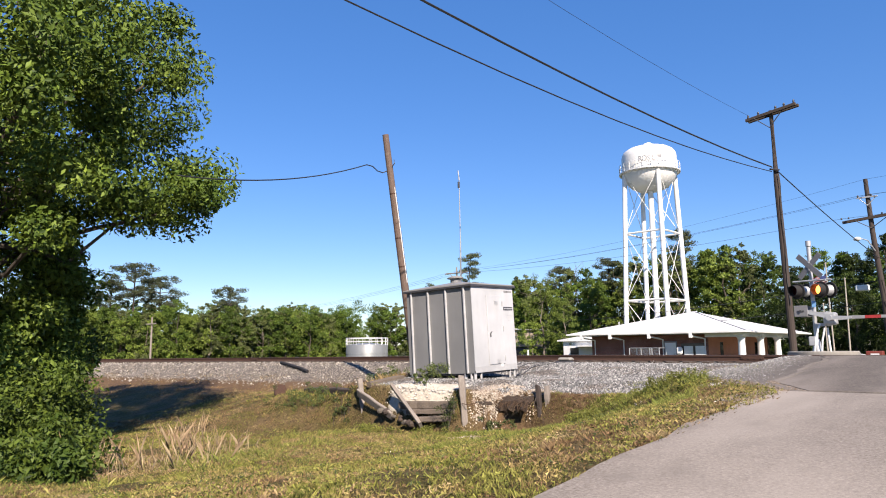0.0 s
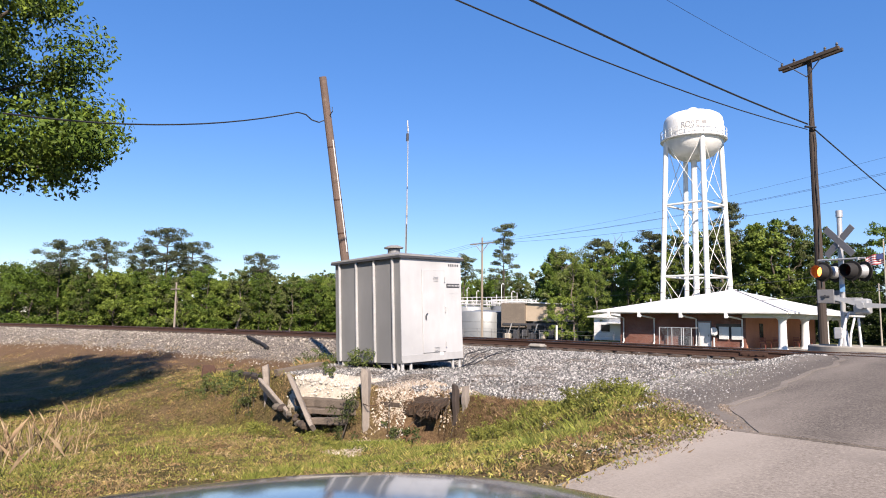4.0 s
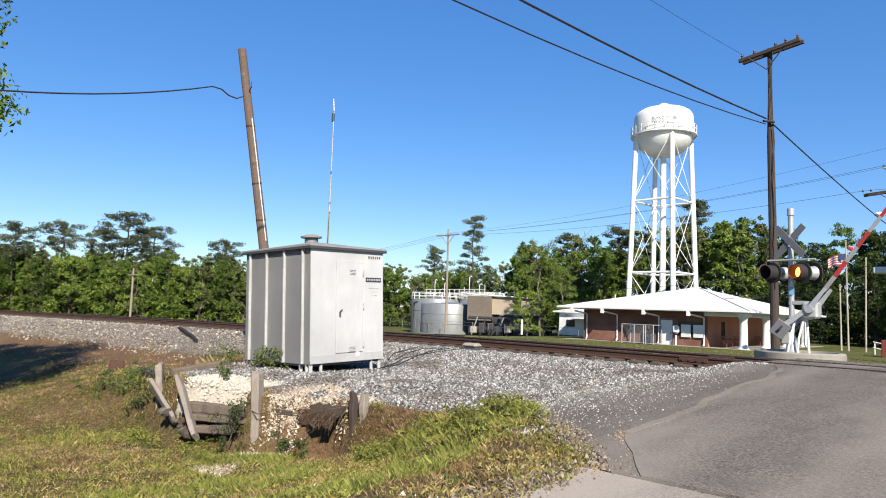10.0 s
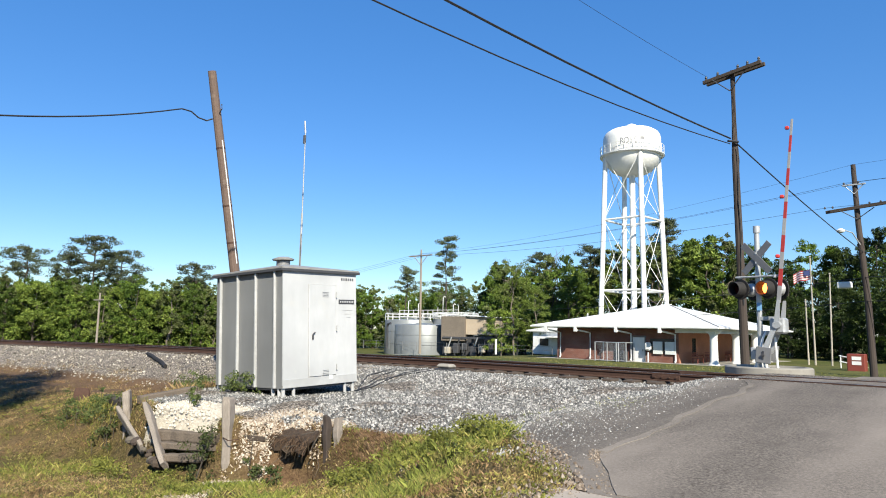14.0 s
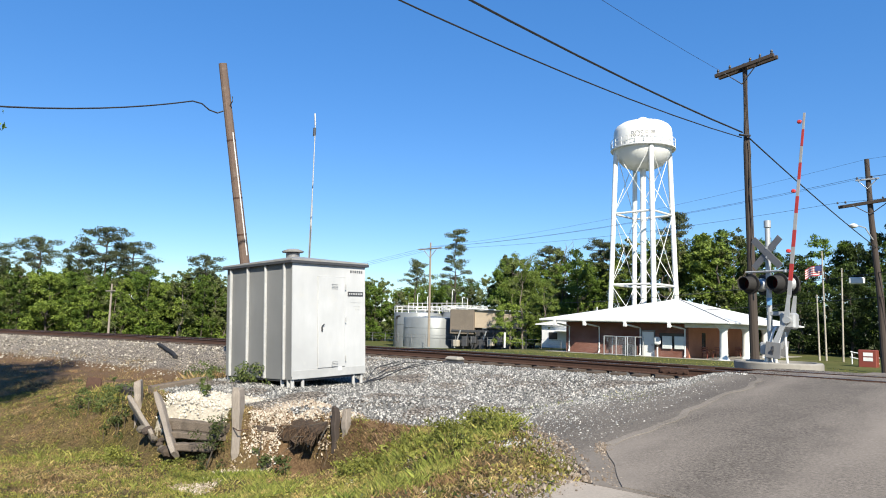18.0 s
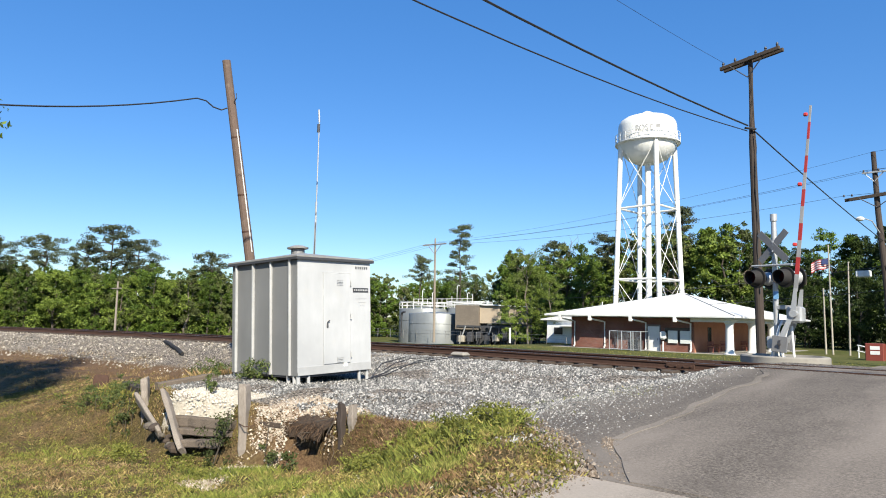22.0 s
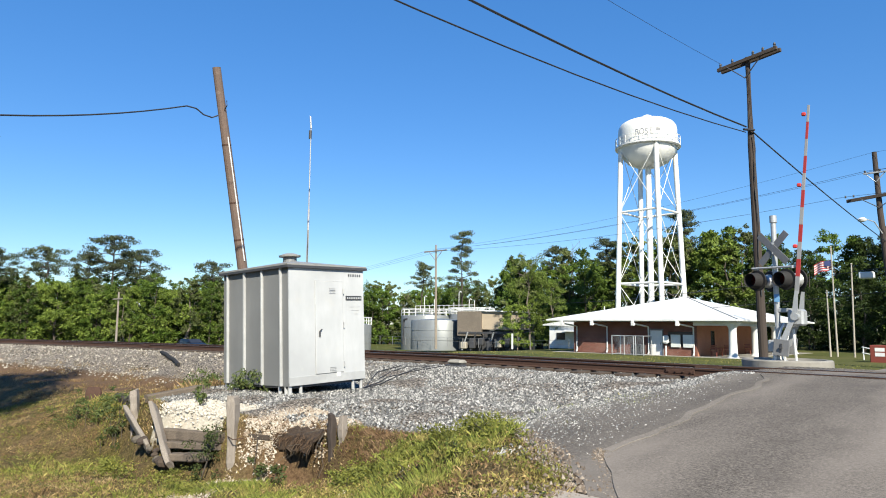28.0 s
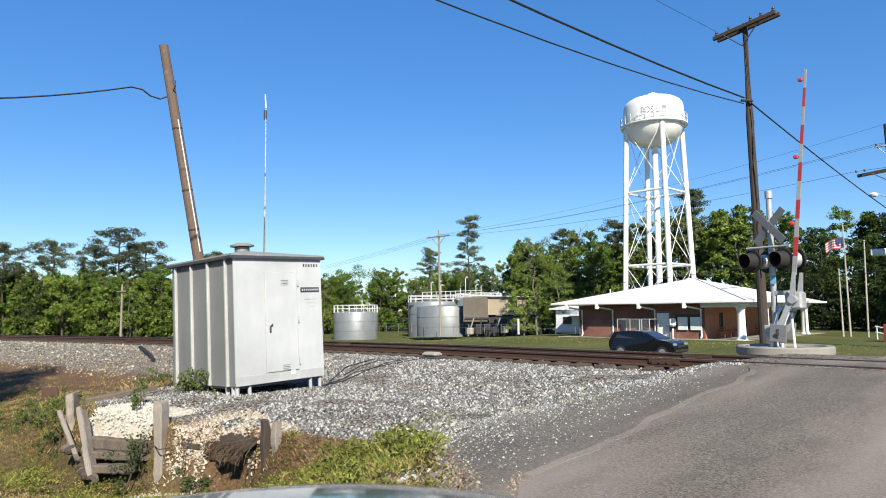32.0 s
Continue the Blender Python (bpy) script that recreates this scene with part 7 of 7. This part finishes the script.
    for k in range(20):
        u = rng.random()
        cents.append((-10.45 + rng.normal() * 0.12, 11.85 + rng.normal() * 0.1 - 0.3 * u, 0.15 - 0.95 * u))
    ob = new("leaves", leaf_cloud(rng, np.array(cents), np.full(len(cents), 0.12), 40, 0.022, material=LEAF_VINE))
    ob.parent = v
    part("stem", Mesh().path([(-10.5, 11.6, -0.9), (-10.45, 11.75, -0.4), (-10.42, 11.85, 0.1)], 0.012), BARK, v)
    roots = thing("dead_roots", "tangle of dead grey roots in the washed-out bank", "roots")
    for k in range(7):
        a = np.array([-9.3 + rng.normal() * 0.45, 12.62 + rng.normal() * 0.08, 0.0 + 0.1 * rng.random()])
        b = a + np.array([rng.normal() * 0.45, -0.35 - 0.3 * rng.random(), -0.32 - 0.2 * rng.random()])
        one = Mesh()
        limb(one, a, b, 0.008, 0.003, rng, 0.3)
        part("root", one, BARK, roots)
    weed_leaf = leaf_mat("weed_leaf", (0.048, 0.066, 0.012), (0.228, 0.228, 0.048), (0.132, 0.138, 0.027), 2.0)
    for k in range(34):
        u = rng.random()
        x0, y0 = (-8.4 + 3.7 * u + rng.normal() * 0.15, 12.15 - 0.55 * u + rng.normal() * 0.3) if k < 24 else (-13.6 + 4.4 * rng.random(), 10.9 + 0.5 * rng.random())
        z0 = float(ground_z(np.array([x0]), np.array([y0]))[0])
        wd = thing("weed_plant", "leafy yellow-green weed growing in the rough grass", "weed", None, "weeds along the gravel edge")
        cs = np.array([(x0 + rng.normal() * 0.12, y0 + rng.normal() * 0.1, z0 + 0.03 + 0.16 * rng.random()) for _ in range(7)])
        new("leaves", leaf_cloud(rng, cs, np.full(7, 0.09), 34, 0.02, name="leaves", material=weed_leaf)).parent = wd
        part("stem", Mesh().tube((x0, y0, z0 - 0.05), tuple(cs[0]), 0.005, seg=5), BARK, wd)
    # roots and dead stalks hanging over the hollow
    lip = Mesh()
    lr = random.Random(44)
    cols, rows = 12, 5
    for top in (0.0, -0.06):
        lip.v += [(-9.86 + 0.088 * i + lr.uniform(-0.02, 0.02), 12.52 + 0.075 * j + (0.07 * math.sin(i * 1.7) + lr.uniform(-0.06, 0.06) if j == 0 else 0), -0.06 + 0.035 * j + lr.uniform(-0.03, 0.03) + top - (0.10 if j == 0 else 0)) for j in range(rows) for i in range(cols)]
    base = cols * rows
    for j in range(rows - 1):
        for i in range(cols - 1):
            a = j * cols + i
            lip.f += [(a, a + 1, a + cols + 1, a + cols), (base + a + cols, base + a + cols + 1, base + a + 1, base + a)]
    lip.f += [(base + i, base + i + 1, i + 1, i) for i in range(cols - 1)]
    lip.f += [(j * cols, j * cols + cols, base + j * cols + cols, base + j * cols) for j in range(rows - 1)]
    lip.f += [(base + j * cols + cols - 1, base + j * cols + 2 * cols - 1, j * cols + 2 * cols - 1, j * cols + cols - 1) for j in range(rows - 1)]
    solo("turf_overhang", lip, mat("matted_turf", (0.06, 0.038, 0.024), (0.025, 0.016, 0.011), 0.95, 0, 26, 3, 1.0, None, (0.10, 0.07, 0.04), dist=0.03), "matted brown turf overhanging the washed-out hollow", "turf")
    dead = thing("dead_weeds", "brown dead stalks hanging over the washed-out bank", "dead weeds")
    brown = grass_mat("dead_stalk", ((0.075, 0.047, 0.029), (0.045, 0.028, 0.017), (0.12, 0.085, 0.052), (0.028, 0.018, 0.012)), 11.0)
    for k in range(14):
        one = Mesh()
        x0 = -9.9 + 0.078 * k
        for q in range(24):
            a = Vector((x0 + rng.normal() * 0.06, 12.52 + abs(rng.normal()) * 0.14, -0.04 + rng.normal() * 0.04))
            d = Vector((rng.normal() * 0.09, -0.05 - 0.12 * rng.random(), -0.26 * rng.random() ** 1.5))
            wd = Vector((0.0035, 0.002, 0))
            mid = a + d * 0.5 + Vector((0, -0.03, 0.03))
            one.add([a - wd, a + wd, mid + wd, mid - wd, a + d], [(0, 1, 2, 3), (3, 2, 4)])
        part("tuft", one, brown, dead)
    for nm, lab, cx, cy, n, sp, r in (("bush", "dark weedy bush under the hut", -12.75, 13.72, 22, 0.32, 0.12), ("bush", "straggling weeds behind the fence post", -14.9, 13.9, 26, 0.4, 0.13), ("bush", "dark weeds at the foot of the old wall", -16.4, 12.2, 40, 0.8, 0.12), ("bush", "dark weeds at the foot of the post", -14.5, 11.9, 12, 0.25, 0.11), ("bush", "weedy tuft below the hollow", -9.5, 12.25, 12, 0.22, 0.09), ("bush", "weedy tuft growing in the white rubble", -12.0, 12.4, 8, 0.14, 0.07)):
        s = thing(nm, lab, "shrub")
        cents = []
        for k in range(n):
            x0, y0 = cx + rng.normal() * sp, cy + rng.normal() * sp * 0.5
            z0 = float(ground_z(np.array([x0]), np.array([y0]))[0])
            cents.append((x0, y0, z0 + 0.05 + 0.35 * rng.random()))
        ob = new("leaves", leaf_cloud(rng, np.array(cents), np.full(len(cents), r), 40, 0.028, material=LEAF_VINE))
        ob.parent = s
        for c in cents[:8]:
            part("stem", Mesh().tube((c[0], c[1], c[2] - 0.4), c, 0.006, seg=4), BARK, s)


# ---- vehicles ----
def car_mesh(parts_for, paint, glass_m, tall=1.45):
    """A small hatchback, nose along +x, standing on z = 0."""
    t = parts_for
    prof = [(-1.90, 0.42), (-1.98, 0.75), (-1.93, 1.0), (-1.74, 1.34), (-1.5, tall - 0.02), (-0.6, tall + 0.03), (0.05, tall), (0.45, 1.31), (0.98, 1.03), (1.55, 0.94), (1.86, 0.82), (1.98, 0.62), (1.98, 0.42), (1.75, 0.28), (-1.75, 0.28)]
    body = Mesh()
    secs = [(-0.88, 0.94, 0.0), (-0.80, 1.0, 0.0), (0.80, 1.0, 0.0), (0.88, 0.94, 0.0)]
    n = len(prof)
    vs = []
    for y, s, _ in secs:
        for px, pz in prof:
            inn = 1.0 if pz < 1.0 else 1 - 0.16 * (pz - 1.0) / (tall - 1.0)
            vs.append((px * (0.985 if s < 1 else 1), y * inn, 0.28 + (pz - 0.28) * s))
    fs = [tuple(range(n - 1, -1, -1)), tuple(range(3 * n, 4 * n))]
    for k in range(3):
        fs += [(k * n + i, k * n + (i + 1) % n, k * n + n + (i + 1) % n, k * n + n + i) for i in range(n)]
    body.add(vs, fs)
    part("body", body, paint, t)
    for sgn in (-1, 1):
        yy = sgn * 0.80
        for (a, b) in (((-1.55, 1.08), (-0.45, 1.08)), ((-0.38, 1.08), (0.72, 1.08))):
            top0, top1 = max(a[0] + 0.12, -1.45), min(b[0], 0.25)
            g = Mesh().add([(a[0], yy * 1.03, 1.06), (b[0], yy * 1.03, 1.06), (top1, yy * 0.9, tall - 0.07), (top0, yy * 0.9, tall - 0.07),
                            (a[0], yy * 0.97, 1.06), (b[0], yy * 0.97, 1.06), (top1, yy * 0.86, tall - 0.07), (top0, yy * 0.86, tall - 0.07)],
                           [(0, 1, 2, 3), (7, 6, 5, 4), (0, 4, 5, 1), (1, 5, 6, 2), (2, 6, 7, 3), (3, 7, 4, 0)])
            part("side_window", g, glass_m, t)
    part("windscreen", Mesh().add([(0.92, -0.70, 1.07), (0.92, 0.70, 1.07), (0.22, 0.62, tall - 0.02), (0.22, -0.62, tall - 0.02), (0.90, -0.70, 1.03), (0.90, 0.70, 1.03), (0.20, 0.62, tall - 0.06), (0.20, -0.62, tall - 0.06)],
                                  [(0, 1, 2, 3), (7, 6, 5, 4), (0, 4, 5, 1), (1, 5, 6, 2), (2, 6, 7, 3), (3, 7, 4, 0)]), glass_m, t)
    for sgn in (-1, 1):
        part("headlight", Mesh().box((1.82, sgn * 0.66, 0.76), (0.30, 0.34, 0.14), None, 0.04), CHROME, t, "clear headlight")
        part("tail_light", Mesh().box((-1.93, sgn * 0.70, 0.92), (0.12, 0.28, 0.16), None, 0.03), BARRIER_RED, t)
        part("wing_mirror", Mesh().box((0.72, sgn * 0.95, 1.05), (0.12, 0.18, 0.13), None, 0.03), paint, t)
        for wx in (-1.2, 1.27):
            w = part("wheel", Mesh().tube((wx, sgn * 0.62, 0.33), (wx, sgn * 0.885, 0.33), 0.33, seg=22), BLACK, t, smooth=True)
            part("rim", Mesh().lathe((0, 0, 0), [(0.2, 0), (0.21, 0.01), (0.06, 0.02)], 14, Matrix.Translation((wx, sgn * 0.885, 0.33)) @ Matrix.Rotation(radians(-90 * sgn), 4, "X")), GREY_PLATE, w)
    part("bumper", Mesh().box((1.93, 0, 0.42), (0.16, 1.5, 0.16), None, 0.04), BLACK, t)
    part("grille", Mesh().box((1.965, 0, 0.66), (0.05, 0.8, 0.14), None, 0.02), BLACK, t)


CHROME = mat("bright_trim", (0.62, 0.63, 0.65), (0.5, 0.51, 0.53), 0.15, 0.7, 10, 2, 0)
CAR_BLACK = mat("black_car_paint", (0.004, 0.004, 0.005), (0.006, 0.006, 0.007), 0.16, 0.0, 4, 1, 0)
CAR_SILVER = mat("silver_blue_paint", (0.26, 0.30, 0.36), (0.24, 0.28, 0.34), 0.10, 0.75, 40, 3, 0)


def build_cars():
    a = thing("passing_car", "black hatchback car driving along the far road", "car")
    car_mesh(a, CAR_BLACK, DARK_GLASS)
    # the car the camera rides in: open front end, nose along +y
    c = thing("own_car", "glossy silver-blue bonnet of the camera car", "car")
    hood = Mesh()
    nx_, ny_ = 14, 10
    vs = []
    for j in range(ny_ + 1):
        v = j / ny_
        for i in range(nx_ + 1):
            u = i / nx_ * 2 - 1
            wdt = 0.86 - 0.10 * v * v
            z = 0.96 - 0.10 * v - 0.10 * v ** 3 - 0.13 * u ** 4 - 0.035 * u * u
            vs.append((u * wdt, 0.55 + 1.15 * v, z))
    fs = [(j * (nx_ + 1) + i, j * (nx_ + 1) + i + 1, (j + 1) * (nx_ + 1) + i + 1, (j + 1) * (nx_ + 1) + i) for j in range(ny_) for i in range(nx_)]
    hood.add(vs, fs)
    part("bonnet", hood, CAR_SILVER, c, smooth=True)
    for sgn in (-1, 1):
        fen = Mesh().box((sgn * 0.78, 1.0, 0.36), (0.12, 1.2, 0.44), None, 0.05)
        part("fender", fen, CAR_SILVER, c)
        part("headlight", Mesh().box((sgn * 0.60, 1.62, 0.57), (0.30, 0.14, 0.14), None, 0.04), CHROME, c)
        part("wheel", Mesh().tube((sgn * 0.58, 0.95, 0.33), (sgn * 0.80, 0.95, 0.33), 0.33, seg=20), BLACK, c, smooth=True)
        part("wheel", Mesh().tube((sgn * 0.58, -1.75, 0.33), (sgn * 0.80, -1.75, 0.33), 0.33, seg=20), BLACK, c, smooth=True)
    part("bumper", Mesh().box((0, 1.74, 0.40), (1.5, 0.18, 0.38), None, 0.08), CAR_SILVER, c)
    part("grille", Mesh().box((0, 1.84, 0.56), (0.8, 0.06, 0.16), None, 0.02), BLACK, c)
    part("sill", Mesh().box((0, -0.7, 0.34), (1.66, 2.5, 0.22), None, 0.06), CAR_SILVER, c)
    part("wiper_cowl", Mesh().box((0, 0.50, 0.93), (1.5, 0.10, 0.03), None, 0.01), BLACK, c)
    return a, c


# ---- build everything ----
build_ground()
build_roads()
build_track()
build_hut()
build_antenna()
build_lean_pole()
build_timbers()
GATE, HEADS = build_signal()
build_poles()
build_building()
build_tower()
build_plant()
build_woods()
build_near_tree()
build_ground_cover()
PASSING, OWN = build_cars()


# ---- what moves ----
def motions():
    # the gate arm rises: degrees from level, at seconds
    lift = [(0, 0), (5.4, 0), (5.9, 2), (6.5, 10), (7.0, 19), (8.0, 31), (9.0, 43), (10.0, 55), (11.0, 65), (12.0, 74), (12.6, 80), (13.2, 83.5), (14.0, 84), (32, 84)]
    walk(GATE, [(t, Matrix.Translation(PIVOT) @ Matrix.Rotation(radians(-a), 4, "Y")) for t, a in lift])
    # the two lamps flash in turn until the gate is up: each lens turns its lit side out
    flips = [0.7, 1.35, 2.1, 2.75, 3.45, 4.1, 4.8, 5.45, 6.1, 6.72, 7.5, 8.1, 8.75, 9.5, 10.2, 10.95, 11.55, 12.2, 12.94, 13.67]
    for key, lit in (("right", True), ("left", False)):
        ob = HEADS[key]
        home = ob.matrix_basis.copy()
        rows, on, turn = [], lit, 180.0 if lit else 0.0
        rows.append((0.0, home @ Matrix.Rotation(radians(turn), 4, "Z")))

        def flip(t):
            for k in range(4):
                rows.append((t - 0.0667 + k / 30, home @ Matrix.Rotation(radians(turn + 60.0 * k), 4, "Z")))
        for t in flips:
            flip(t)
            turn += 180
            on = not on
        if on:
            flip(14.1)
            turn += 180
        rows.append((32.0, home @ Matrix.Rotation(radians(turn), 4, "Z")))
        walk(ob, rows)
    g = lambda x: float(ground_z(np.array([x]), np.array([43.5]))[0]) + 0.03
    walk(PASSING, [(t, pose(x, 43.0, g(x))) for t, x in ((0, -380), (24, -138), (28, -73), (29.0, -53), (30.0, -37.2), (30.5, -32.3), (31.0, -27.8), (31.5, -23.0), (32.0, -18.5))])
    ride = ((0, -0.45, 0.0), (0.5, -0.38, 0.0), (1.0, -0.05, 0.0), (1.5, 0.45, 0.0), (2.0, 1.15, 0.01), (2.5, 1.95, 0.0), (3.0, 2.72, 0.027), (3.5, 3.4, 0.03), (4.5, 4.5, 0.03), (5.5, 5.2, -0.035), (6.0, 5.43, -0.035), (6.5, 5.62, -0.035), (7.0, 5.7, -0.035), (22.5, 5.71, -0.035), (23.5, 5.77, -0.035),
            (24.0, 5.92, -0.035), (24.5, 5.99, -0.035), (29.3, 5.99, -0.035), (30.0, 6.0, 0.012), (30.5, 6.15, 0.035), (31.0, 6.46, 0.008), (31.5, 6.9, 0.045), (32.0, 7.44, 0.08))
    walk(OWN, [(t, pose(-1.03 if t < 5 else -1.26, y, float(road_z(y + 0.6)) + dz, math.degrees(math.atan(0.075 if y < 7 else 0.065)), 0, 0)) for t, y, dz in ride])


motions()
